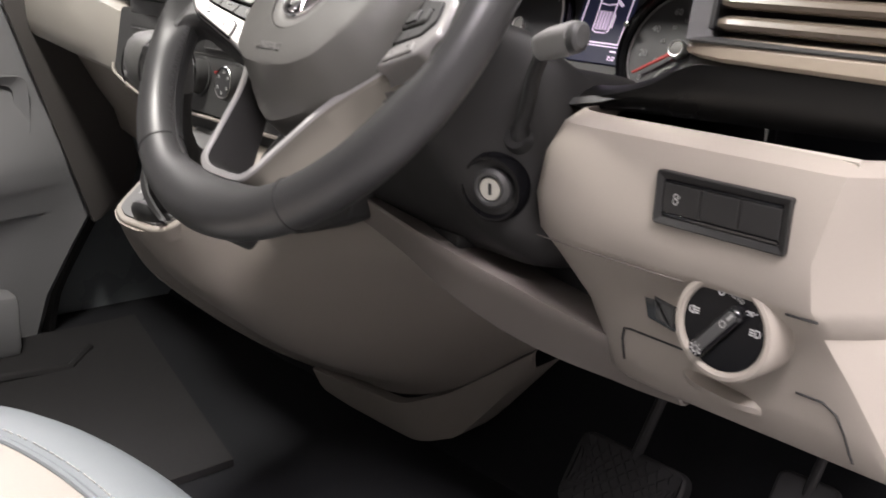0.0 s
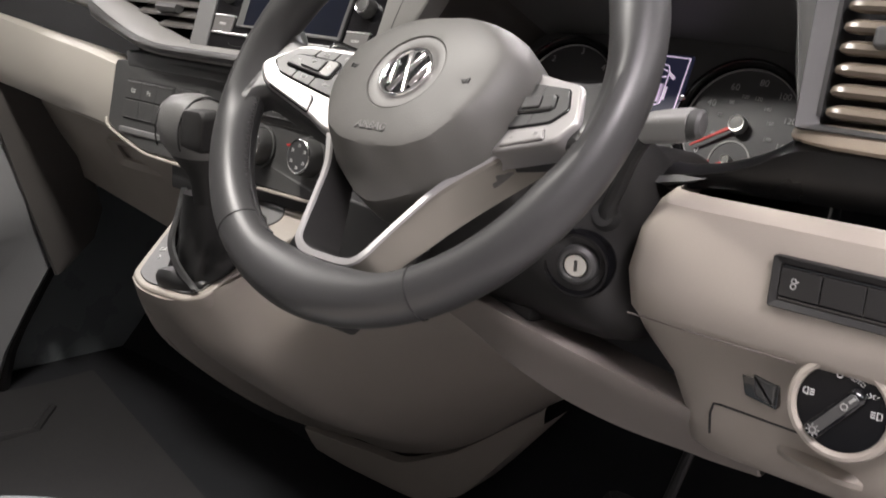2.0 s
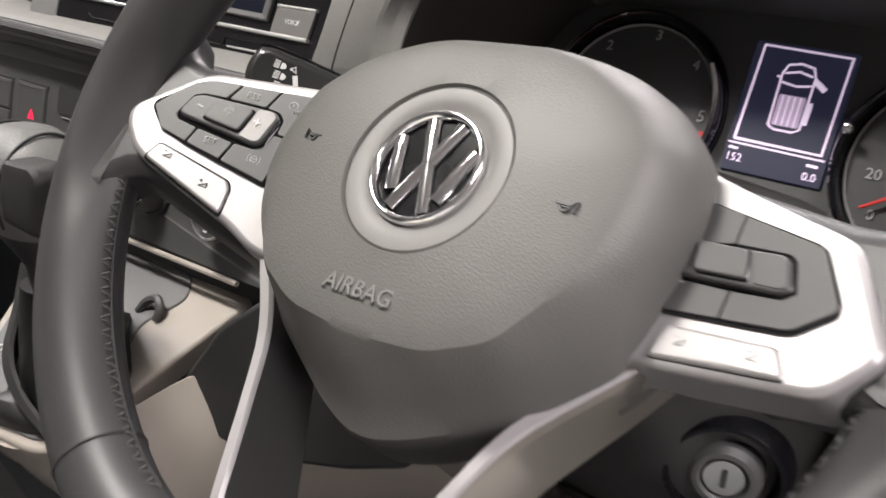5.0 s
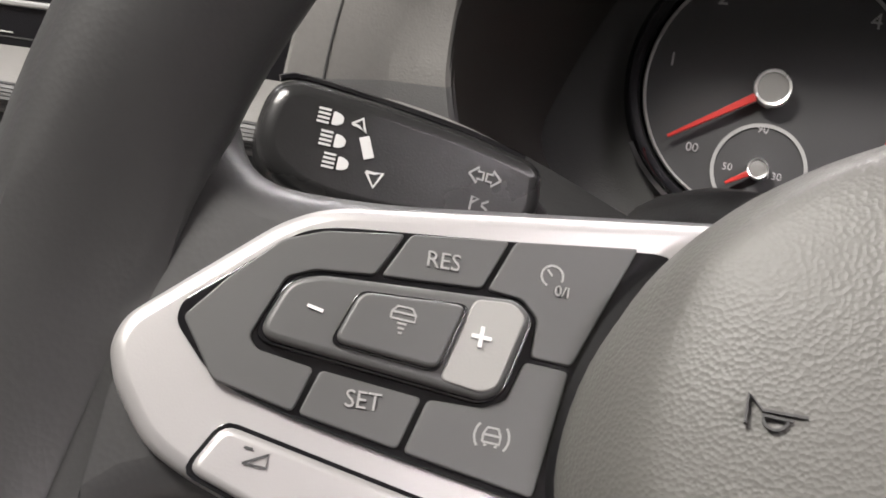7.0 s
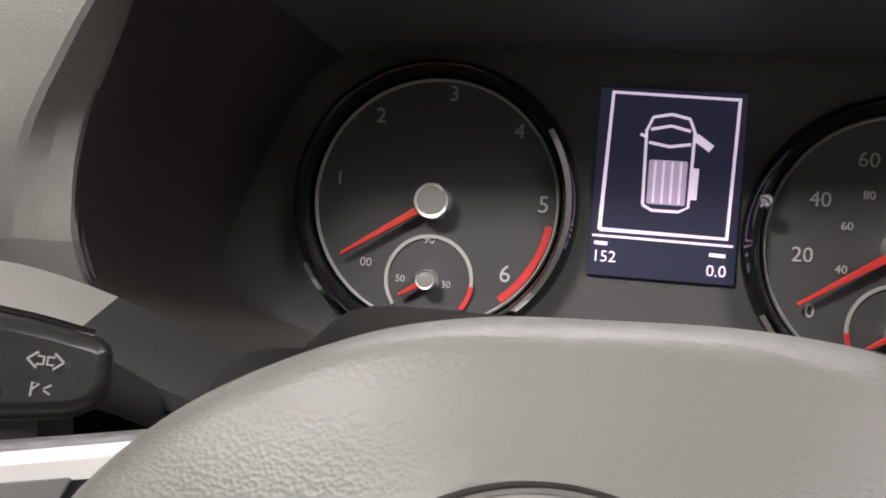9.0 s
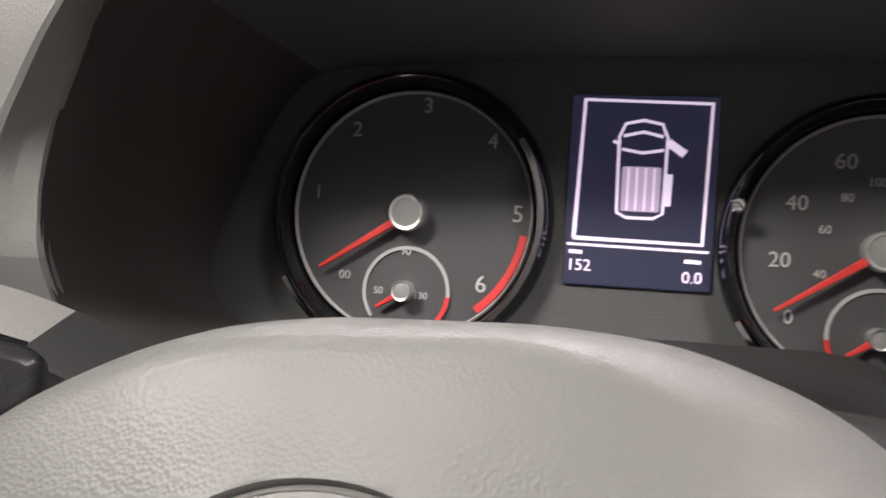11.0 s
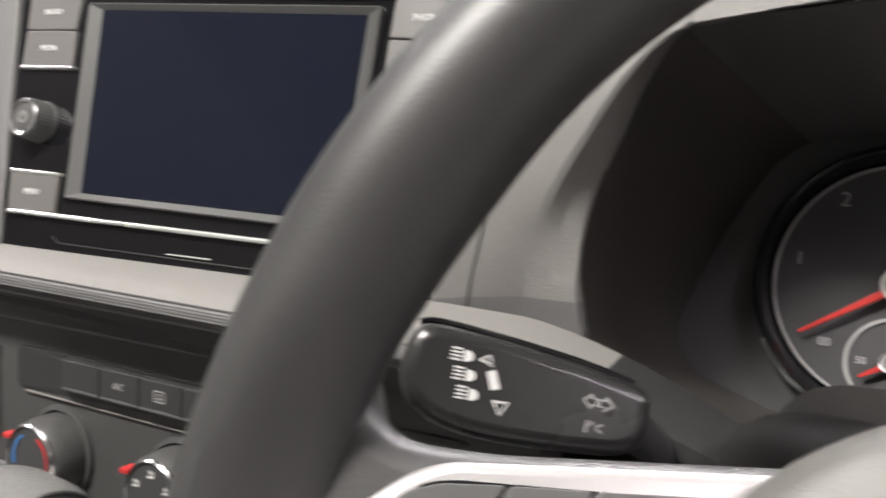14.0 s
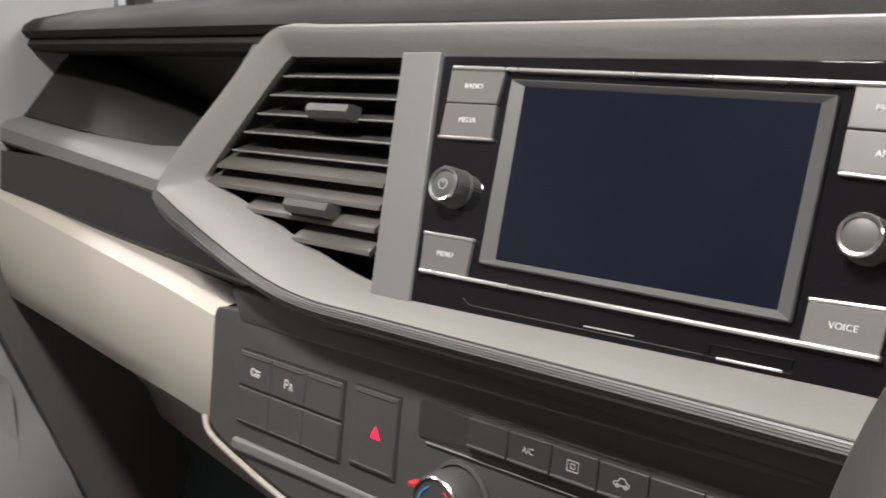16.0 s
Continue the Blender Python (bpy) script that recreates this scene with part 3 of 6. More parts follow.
part("fascia", plate(fas, -0.02, 0.0, 0.001), CHARCOAL, dash, "charcoal switch and climate fascia", frame_m=CLIMATE)
part("fascia_step", plate(rpoly(rect(-0.60, rv(.565, .62, 10), -0.18, rv(.5725, .62, 10)), 0.002), -0.004, 0.0035, 0.002), TRIM_DARK, dash, frame_m=CLIMATE)
part("tray", box(bm_new(), -0.50, 0.156, 0.515, -0.12, 0.24, 0.545, 0.004), DASH_BLACK, dash)

# pillar between the radio and the dials: a flat face, then a facet that turns in to the dials
rowsp = []
for z, (x0, y0), (x1, y1), (x2, y2) in (
        (.815, (-.2115, .2240), (-.128, .2280), (-.128, .2340)),
        (.800, (-.2115, .2185), (-.128, .2222), (-.128, .2285)),
        (.785, (-.2115, .2130), (-.128, .2166), (-.128, .2265)),
        (.774, (-.2113, .2090), (-.130, .2122), (-.1315, .2280)),
        (.7685, (-.2112, .2070), (-.1385, .2080), (-.1395, .2275)),
        (.760, (-.2110, .2040), (-.1465, .2025), (-.1455, .2240)),
        (.748, (-.2110, .1995), (-.1545, .1985), (-.1510, .2190)),
        (.734, (-.2110, .1945), (-.1630, .1955), (-.1555, .2125)),
        (.720, (-.2110, .1895), (-.1710, .1925), (-.1600, .2060)),
        (.705, (-.2112, .1835), (-.1780, .1915), (-.1630, .2000)),
        (.690, (-.2130, .1785), (-.1825, .1900), (-.1635, .1945)),
        (.678, (-.2145, .1745), (-.1845, .1895), (-.1625, .1905)),
        (.660, (-.2160, .1700), (-.1860, .1890), (-.1590, .1900))):
    a, b, c = Vector((x0, y0, z)), Vector((x1, y1, z)), Vector((x2, y2, z))
    rowsp.append([a + Vector((0, .03, 0)), a + Vector((0, .002, 0)), a + Vector((.002, 0, 0)), a.lerp(b, .35), a.lerp(b, .7), b + (a - b).normalized() * .002, b + (c - b).normalized() * .0012, b.lerp(c, .5), c + (b - c).normalized() * .001, c + Vector((.0002, .002, 0)), c + Vector((-.002, .006, 0))])
colp = [spline([r[k] for r in rowsp], 3) for k in range(len(rowsp[0]))]
low = 3 * 11
bm = sheet(bm_new(), [[c[j] for c in colp] for j in range(low + 1)], 0.003, (0, 1, 0))
part("pillar_trim", bm, TRIM_GREY, dash, "grey grained upright between radio and dials", sharp=9, shifted=False)
# Foot in a darker grey: the wheel rim's shade is in the colour.
bm = sheet(bm_new(), [[c[j] for c in colp] for j in range(low, len(colp[0]))], 0.003, (0, 1, 0))
part("pillar_foot_shaded", bm, TRIM_DARK, dash, "dark foot of the upright", sharp=24, shifted=False)
bm = tube(bm_new(), [c - Vector((0, .0001, 0)) for c in (p.lerp(q, .2) for p, q in zip(colp[3][6:], colp[4][6:]))], 0.0004, 6)
part("pillar_seam", bm, CHARCOAL, dash, shifted=False)

# hood of the dials: rim line and tunnel
RIM = [(-0.144, .668), (-0.1590, .687), (-0.1558, .715), (-0.1482, .745), (-0.1365, .767), (-0.1225, .7722), (-0.080, .7775), (0.020, .788), (0.090, .793), (0.140, .782), (0.168, .768), (0.178, .748), (0.186, .72), (0.196, .69), (0.200, .668), (0.190, .652), (0.165, .645), (0.11, .632), (0.02, .626), (-0.07, .630), (-0.12, .646)]
BACK = [(-0.140, .624), (-0.153, .640), (-0.146, .664), (-0.133, .692), (-0.118, .714), (-0.100, .722), (-0.06, .7245), (0.021, .728), (0.095, .7265), (0.13, .723), (0.155, .714), (0.175, .69), (0.188, .662), (0.192, .645), (0.184, .630), (0.17, .622), (0.14, .616), (0.10, .612), (0.02, .610), (-0.06, .612), (-0.11, .616)]
n_rim = len(RIM)
assert len(BACK) == n_rim
rim3 = [HOODF @ Vector((u, rv(z, .72, 20), 0)) for u, z in RIM]
# the left side follows the inner edge of the upright
rim3[:7] = [Vector(p) for p in ((-.158, .190, .660), (-.1635, .1945, .689), (-.1607, .2055, .717), (-.1522, .2180, .746), (-.1425, .2265, .766), (-.130, .226, .7725), (-.080, .2125, .7790))]
rim3[-1] = Vector((-.135, .190, .645))
back3 = [CLUSTER @ Vector((u, rv(z, .665, 22), 0.002)) for u, z in BACK]
cen = sum(rim3, Vector()) / n_rim


def around(pts, per=3):
    q = [pts[-1], *pts, pts[0], pts[1]]
    s = spline(q, per)
    return s[per:-2 * per]


wide = [0.03 + 0.97 * min(1, max(0, (p.x + 0.10) / 0.16)) for p in rim3]
outer3 = [p + Vector(((p - cen).x, 0, (p - cen).z)).normalized() * 0.016 * k + Vector((0, 0.022 * k, 0)) for p, k in zip(rim3, wide)]
lip3 = [p + Vector(((p - cen).x, 0, (p - cen).z)).normalized() * 0.006 * k + Vector((0, -0.0045 * k, 0)) for p, k in zip(rim3, wide)]
in3 = [p.lerp(q, 0.06) for p, q in zip(rim3, back3)]
mid3 = [p.lerp(q, 0.6) for p, q in zip(rim3, back3)]
bm = bm_new()
loft(bm, [around(outer3), around(lip3), around(rim3)], True)
part("hood_rim", bm, CHARCOAL, dash, "dark grey rim round the dials")
bm = bm_new()
wall = [around(q) for q in (rim3, in3, mid3, back3)]
loft(bm, [(q + q)[30:len(q) + 15] for q in wall], False)
part("hood_lining", bm, LINING, dash, "black lining inside the dial hood")
# Top of the lining in a lighter colour, standing for bounced light.
bm = bm_new()
loft(bm, [q[14:31] for q in wall], False)
part("hood_top_lit", bm, RIBBED, dash, "dark grey underside of the dial hood")

# light brow over the hood, carried on from the upright
bm = bm_new()
brow = spline([(-.131, .2118, .7735), (-.1166, .2120, .7757), (-.0965, .2118, .7790), (-.075, .2115, .7815), (-.0535, .2110, .7835), (-.030, .2105, .7855)], 4)
sheet(bm, [[p + Vector((0, .014, -.0015)), p, p + Vector((0, .0012, .003)), p + Vector((0, .0062, .016)), p + Vector((0, .0140, .034)), p + Vector((0, .05, .045))] for p in brow], 0.002, (0, 1, -0.3))
part("hood_brow", bm, TRIM_GREY, dash, "light grey brow over the dials", sharp=24)

# below the dials: black valley and shelf down to the column
bm = sheet(bm_new(), [[(-0.20, .19, .650), (-0.12, .188, .635), (0.02, .185, .612), (0.10, .182, .614), (0.13, .18, .618)], [(-0.20, .20, .64), (-0.12, .205, .62), (0.02, .20, .60), (0.10, .20, .600), (0.13, .20, .60)], [(-0.20, .26, .62), (-0.12, .26, .60), (0.02, .26, .59), (0.10, .27, .595), (0.13, .27, .60)]], 0.01, (0, 0.3, -1))
part("shelf_valley", bm, DASH_BLACK, dash)
part("shelf_floor", box(bm_new(), 0.125, 0.146, 0.598, 0.33, 0.33, 0.612, 0.003), DASH_BLACK, dash, "black open shelf above the light switch")
part("shelf_back", box(bm_new(), 0.21, 0.30, 0.60, 0.42, 0.32, 0.68), DASH_BLACK, dash)
part("shelf_lining", sheet(bm_new(), [[(0.13, .150, .6165), (0.33, .150, .6165)], [(0.13, .20, .6180), (0.33, .20, .6180)], [(0.13, .245, .624), (0.33, .245, .624)]], 0.003, (0, 0, -1)), GLOSS_BLACK, dash, "gloss black shelf lining")
# black band that sweeps from the dials to the door under the vent
rows = []
for x, zt, zb, y in ((0.055, .630, .604, .19), (0.085, .634, .612, .176), (0.105, .635, .618, .166), (0.127, .637, .624, .160), (0.154, .643, .628, .155), (0.184, .655, .630, .151), (0.203, .667, .631, .149), (0.218, .673, .632, .148), (0.245, .674, .633, .148), (0.30, .674, .635, .148), (0.36, .674, .638, .148), (0.42, .674, .641, .15)):
    h = zt - zb
    rows.append([(x, y + .022, zt + .004), (x, y + .006, zt + .001), (x, y, zt - .15 * h), (x, y + .001, zt - .5 * h), (x, y + .004, zt - .85 * h), (x, y + .009, zb), (x, y + .05, zb - .002)])
cols_l = [spline([r[k] for r in rows], 4) for k in range(7)]
bm = sheet(bm_new(), [[c[j] for c in cols_l] for j in range(len(cols_l[0]))], 0.004, (0, 1, 0))
part("lower_band", bm, BAND_BLACK, dash, "black band under the driver's vent")

# sill under the driver's vent, with a warm reflection put in as tan
rows = []
for x, y, z, q in ((0.207, .150, .677, .2), (0.218, .145, .679, .6), (0.235, .144, .680, .9), (0.30, .143, .680, 1), (0.365, .143, .680, 1.1), (0.41, .149, .680, 1.1)):
    rows.append([(x, y + .03, z + .006), (x, y + .008, z + .0045), (x, y + .002, z + .002), (x, y, z - .001), (x, y + .0005, z - .001 - .007 * q), (x, y + .005, z - .003 - .008 * q), (x, y + .03, z - .004 - .009 * q)])
bm = sheet(bm_new(), rows, 0.003, (0, 1, 0))
part("vent_sill", bm, SILL_REFLECT, dash, "tan sill under the driver's air vent")
rows = []
for z, xi, yi in ((.668, .1985, .176), (.690, .1945, .181), (.715, .1890, .186), (.740, .1830, .191), (.765, .1760, .197), (.785, .168, .203)):
    rows.append([(xi, yi + .012, z), (xi + .0015, yi, z), (xi + .006, yi - .007, z), (xi + .012, yi - .013, z), (.2085, .160 + (z - .70) * .25, z), (.2095, .164 + (z - .70) * .25, z)])
bm = sheet(bm_new(), rows, 0.005, (0, 1, 0))
part("vent_cheek", bm, TRIM_DARK, dash, "dark grey upright beside the dials")
bm = tube(bm_new(), [(xi + .0022, yi - .0012, z) for z, xi, yi in ((.668, .1985, .176), (.690, .1945, .181), (.715, .1890, .186), (.740, .1830, .191), (.765, .1760, .197))], 0.0007, 6)
part("edge_line", bm, BRASHED, dash, "thin bright edge beside the dials")

# knee panel with the light switch
XL = [(.629, .134), (.622, .130), (.60, .119), (.57, .113), (.545, .117), (.538, .121), (.53, .125), (.50, .146), (.47, .155), (.447, .158), (.438, .160)]
XR = [(.629, .338), (.622, .341), (.60, .337), (.57, .331), (.545, .334), (.538, .3365), (.53, .341), (.50, .357), (.47, .373), (.447, .385), (.438, .389)]
YF = [.128, .1165, .1125, .1125, .1150, .1195, .1370, .1500, .1600, .1680, .180]
XL[6:], XR[6:] = [(z - .007, x - .007) for z, x in XL[6:]], [(z - .007, x - .007) for z, x in XR[6:]]
rows = []
for (z, xl), (_, xr), y in zip(XL, XR, YF):
    r = [(xl + .004, y + .060, z), (xl - .001, y + .030, z), (xl + .001, y + .016, z), (xl + .006, y + .007, z), (xl + .016, y + .002, z)]
    r += [(xl + .016 + (xr - .012 - xl - .016) * k / 8, y, z) for k in range(1, 9)]
    r += [(xr - .004, y + .002, z), (xr, y + .007, z), (xr + .012, y + .024, z), (xr + .04, y + .07, z), (xr + .05, y + .14, z)]
    rows.append(r)
bm = sheet(bm_new(), rows, 0.006, (0, 1, 0))
part("knee_panel", bm, CREAM, dash, "beige knee panel beside the steering column")
bm = sheet(bm_new(), [[(0.15, .128, .628), (0.338, .128, .629)], [(0.15, .136, .6285), (0.336, .136, .6295)], [(0.15, .14, .622), (0.334, .14, .622)], [(0.15, .142, .60), (0.334, .142, .60)]], 0.004, (0, 0.5, -1))
part("shelf_edge", bm, CREAM_LIGHT, dash)
# lid lines of the small pocket below the switch
def on_knee(x, z):
    return (x - .007, float(np.interp(z, (.438, .447, .47, .50, .53, .538), (.180, .1680, .1600, .1500, .1370, .1195))) - .0002, z - .007)


bm = tube(bm_new(), [on_knee(*q) for q in ((0.183, .460), (0.1835, .470), (0.184, .478), (0.187, .4865), (0.192, .4875), (0.22, .487), (0.252, .4862))], 0.0009, 6)
part("pocket_seam", bm, DASH_BLACK, dash)
bm = tube(bm_new(), [on_knee(*q) for q in ((0.318, .486), (0.335, .486), (0.344, .480), (0.349, .467), (0.352, .455), (0.354, .449))], 0.0009, 6)
part("pocket_seam", bm, DASH_BLACK, dash)
bm = bm_new()
tube(bm, [(0.121, .1215, .5385), (0.18, .1185, .5385), (0.245, .1185, .5385)], 0.0006, 6)
part("panel_seam", bm, BAR_SHADED, dash)
bm = bm_new()
tube(bm, [(0.315, .1185, .5385), (0.334, .1195, .5385)], 0.0008, 6)
part("panel_seam", bm, DASH_BLACK, dash)
grip_rows = []
for dz, dy in ((.006, .004), (.0, -.009), (-.005, -.008), (-.011, .004)):
    grip_rows.append([(x - .007, on_knee(x, z + dz)[1] + (dy if k in (1, 2) else .004), z + dz - .007) for k, (x, z) in enumerate(((0.229, .469), (0.25, .468), (0.28, .465), (0.297, .462)))])
bm = sheet(bm_new(), [spline(r, 5) for r in grip_rows], 0.006, (0, 1, 0))
part("pocket_grip", bm, CREAM, dash, "moulded finger grip of the pocket")
# bar under the column: a broad sloping face that runs on into the knee panel, leaned in and coloured darker for shade
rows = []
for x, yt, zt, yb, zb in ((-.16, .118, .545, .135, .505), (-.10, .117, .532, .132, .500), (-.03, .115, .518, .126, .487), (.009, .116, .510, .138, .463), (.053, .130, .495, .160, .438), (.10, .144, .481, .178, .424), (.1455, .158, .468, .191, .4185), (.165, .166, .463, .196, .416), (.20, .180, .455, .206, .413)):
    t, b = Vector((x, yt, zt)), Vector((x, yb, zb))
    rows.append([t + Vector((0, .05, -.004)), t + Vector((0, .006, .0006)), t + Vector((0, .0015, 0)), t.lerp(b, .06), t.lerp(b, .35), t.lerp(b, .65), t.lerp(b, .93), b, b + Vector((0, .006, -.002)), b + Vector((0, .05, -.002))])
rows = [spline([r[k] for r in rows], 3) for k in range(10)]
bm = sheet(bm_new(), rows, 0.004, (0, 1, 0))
part("knee_bar", bm, BAR_SHADED, dash, "taupe bar under the steering column")

# centre console: beak of the gear lever and its face down to the floor
console = thing("centre_console", "beige centre console under the gear lever", "console", (-0.33, 0.35, FLOOR_Z))
LEFT = [(-0.379, .033, .458), (-0.392, .055, .415), (-0.402, .090, .368), (-0.425, .180, .290), (-0.452, .275, .220), (-0.474, .352, .172)]
MIDL = [(-0.350, .025, .453), (-0.350, .055, .424), (-0.353, .093, .385), (-0.367, .182, .318), (-0.384, .286, .247), (-0.400, .365, .178)]
MID = [(-0.300, .028, .455), (-0.304, .046, .420), (-0.302, .080, .381), (-0.306, .168, .314), (-0.314, .283, .249), (-0.318, .378, .182)]
MIDR = [(-0.263, .052, .472), (-0.250, .064, .435), (-0.236, .086, .392), (-0.230, .170, .318), (-0.232, .285, .258), (-0.236, .400, .215)]
RIGHT = [(-0.222, .106, .505), (-0.190, .112, .470), (-0.172, .135, .432), (-0.160, .215, .372), (-0.156, .320, .322), (-0.157, .445, .280)]
FARR = [(-0.150, .130, .510), (-0.120, .140, .480), (-0.100, .170, .450), (-0.090, .26, .41), (-0.09, .36, .37), (-0.10, .48, .32)]
END = [(-0.050, .140, .508), (-0.035, .152, .490), (-0.022, .178, .468), (-0.020, .26, .432), (-0.03, .36, .395), (-0.05, .48, .34)]
colsC = [spline(c, 5) for c in (LEFT, MIDL, MID, MIDR, RIGHT, FARR, END)]
rowsC = [spline([c[j] for c in colsC], 5) for j in range(len(colsC[0]))]
bm = sheet(bm_new(), rowsC, 0.006, (0, 1, 0.2))
part("front_face", bm, CREAM, console)
bm = sheet(bm_new(), [[LEFT[i], (LEFT[i][0] + .01, LEFT[i][1] + .12, LEFT[i][2] + .03)] for i in range(6)], 0.006, (1, 0, 0))
part("side_face", bm, CREAM, console)
skirt = []
for p, q in (((-0.474, .352, .172), (-0.462, .362, .138)), ((-0.44, .358, .171), (-0.42, .372, .128)), ((-0.405, .364, .170), (-0.375, .384, .120)), ((-0.36, .372, .171), (-0.330, .390, .117)), ((-0.318, .379, .172), (-0.296, .394, .119)), ((-0.27, .391, .195), (-0.262, .405, .132)), ((-0.236, .401, .215), (-0.235, .415, .152)), ((-0.157, .447, .280), (-0.165, .455, .25))):
    p, q = Vector(p), Vector(q)
    skirt.append([p + Vector((0, .004, 0)), p + Vector((0, -.003, -.003)), p.lerp(q, .3) + Vector((0, -.004, 0)), p.lerp(q, .7) + Vector((0, -.003, 0)), q, q + Vector((0, .05, .004))])
bm = sheet(bm_new(), [spline([r[k] for r in skirt], 4) for k in range(6)], 0.006, (0, 1, 0.2))
part("skirt", bm, CREAM, console, "beige lower skirt of the console")
# gaiter surface leaning up and forward
GAIT = Matrix(((1, 0, 0, 0), (0, math.cos(radians(30)), -math.sin(radians(30)), .037), (0, math.sin(radians(30)), math.cos(radians(30)), .460), (0, 0, 0, 1)))
top_out = rpoly([(-0.380, -.004), (-0.350, -.013), (-0.287, -.009), (-0.267, .003), (-0.265, .030), (-0.252, .081), (-0.2375, .138), (-0.23, .16), (-0.446, .16), (-0.416, .085)], 0.012)
part("top_face", plate(top_out, -0.012, 0.003, 0.003), CREAM, console, "beige console top", frame_m=GAIT)
g_out = rpoly([(-0.371, .001), (-0.348, -.006), (-0.289, -.002), (-0.275, .008), (-0.274, .032), (-0.296, .090), (-0.2805, .119), (-0.2925, .136), (-0.42, .14), (-0.408, .085)], 0.008)
part("gaiter_plate", plate(g_out, 0.0, 0.0048, 0.001), TRIM_DARK, console, "dark selector plate with drive marks", frame_m=GAIT)
lettering("drive_marks", "D/S", 0.0080, -0.3725, 0.0355, 0.0052, GAIT, PRINT, console, turn=20)
bm = bars([[(-0.3690, .0275), (-0.3650, .0250), (-0.3685, .0235)]], 0.0012, 0.004, 0.0052)
part("arrow_mark", bm, PRINT, console, frame_m=GAIT)
bm = bm_new()
tube(bm, spline([(-0.306, .098, .004), (-0.300, .104, .010), (-0.292, .107, .012), (-0.287, .103, .009), (-0.288, .097, .004)], 4), 0.003, 8)
part("pocket_pull", bm, BUTTON, console, frame_m=GAIT)

# selector lever
lever = thing("gear_lever", "black automatic gear lever with a leather gaiter", "gear lever", (-0.31, 0.05, 0.463))
ring = []
for k in range(15):
    t = k / 14
    r = []
    for j in range(56):
        a = j * math.tau / 56
        # the skirt stands on the plate and is drawn up in folds to the lever
        base = Vector((-0.309 + .040 * math.cos(a) * (1 + .10 * math.cos(2 * a + .6)), .045 + .043 * math.sin(a) * (1 + .08 * math.cos(3 * a)), .0050))
        base = GAIT @ base
        neck = Vector((-0.289 + .0195 * math.cos(a), .053 + .0180 * math.sin(a), .556))
        e = t ** .75
        q = base.lerp(neck, e)
        q.z = base.z + (neck.z - base.z) * t ** 1.25
        hub = Vector((-0.309, .060, .48)).lerp(Vector((-0.289, .053, .556)), t)
        w_ = math.sin(math.pi * min(1, t * 1.35 + .05)) if t < .72 else 0
        fold = w_ * (.16 * math.sin(5 * a + 5 * t) + .08 * math.sin(9 * a - 7 * t)) + .10 * math.exp(-((t - .08) / .08) ** 2) * math.cos(3 * a + 1)
        out = Vector((q.x - hub.x, q.y - hub.y, 0))
        r.append(q + out * fold + Vector((0, 0, .006 * w_ * math.sin(4 * a + 2))))
    ring.append(r)
bm = bm_new()
loft(bm, ring, True, True, True)
part("gaiter", bm, GAITER, lever, "folded black leather gaiter")
lump = []
for k, (u, v, h, w_) in enumerate(((-0.3375, .004, .004, .004), (-0.3300, .006, .013, .010), (-0.3180, .009, .016, .013), (-0.3040, .012, .014, .014), (-0.2900, .014, .010, .012), (-0.2765, .015, .004, .005))):
    lump.append([GAIT @ Vector((u, v + w_ * math.cos(b), .004 + max(0, h * math.sin(b)) * (1 - .35 * math.cos(b)))) for b in [math.pi * j / 8 for j in range(9)]])
lump = [spline([r[k] for r in lump], 4) for k in range(9)]
# Roll in paler leather than the gaiter: its lit tone is in the colour.
part("gaiter_roll", sheet(bm_new(), lump, 0.002, (0, .5, -1)), LEATHER, lever, "rolled front edge of the gaiter")
fold_a = spline([(-.337, .0650, .551), (-.329, .053, .530), (-.318, .038, .508), (-.300, .033, .489), (-.276, .036, .470)], 6)
fold_b = spline([(-.335, .0690, .547), (-.338, .064, .507), (-.337, .053, .480), (-.316, .044, .468), (-.284, .043, .460)], 6)
bm = sheet(bm_new(), [[a, a.lerp(b, .15) + Vector((-.002, -.004, .001)), a.lerp(b, .5) + Vector((0, -.002, 0)), b] for a, b in zip(fold_a, fold_b)], 0.0025, (0.3, 1, 0))
# Fold likewise paler, to look lit against the gaiter.
part("gaiter_fold", bm, LEATHER, lever, "stiff fold of the leather gaiter")
ring = []
for z, rx, ry, cx, cy in ((.550, .0170, .0170, -.286, .050), (.560, .0185, .0180, -.286, .050), (.572, .0195, .0190, -.288, .050), (.580, .0240, .0220, -.291, .049), (.587, .0320, .0275, -.296, .048), (.597, .0385, .0318, -.2995, .047), (.610, .0415, .0335, -.3005, .046), (.622, .0400, .0325, -.300, .046), (.6315, .0340, .0285, -.2995, .046), (.6385, .0235, .0205, -.2990, .046), (.6415, .0100, .009, -.2985, .046)):
    row = []
    for k in range(36):
        a = k * math.tau / 36
        c, q = math.cos(a), math.sin(a)
        box_ = (abs(c) ** 2.25 + abs(q) ** 2.25) ** (-1 / 2.25)
        row.append((cx + .004 + .12 * (.61 - z) + .86 * rx * c * box_, cy + .86 * ry * q * box_, z + .004 * (z > .58)))
    ring.append(row)
bm = bm_new()
loft(bm, ring[:5], True, True, True)
part("lever_neck", bm, SOFT_BLACK, lever, "smooth black neck")
bm = bm_new()
loft(bm, ring[4:], True, True, True)
knob = part("knob", bm, KNOB_SKIN, lever, "black grained selector knob")
for xs in (-.314, -.279):
    bm = tube(bm_new(), [(xs, .046 + .0282 * math.cos(a), .612 + .0325 * math.sin(a)) for a in [radians(-25 + 230 * k / 30) for k in range(31)]], 0.0009, 6)
    part("knob_seam", bm, DASH_BLACK, knob)
ring = []
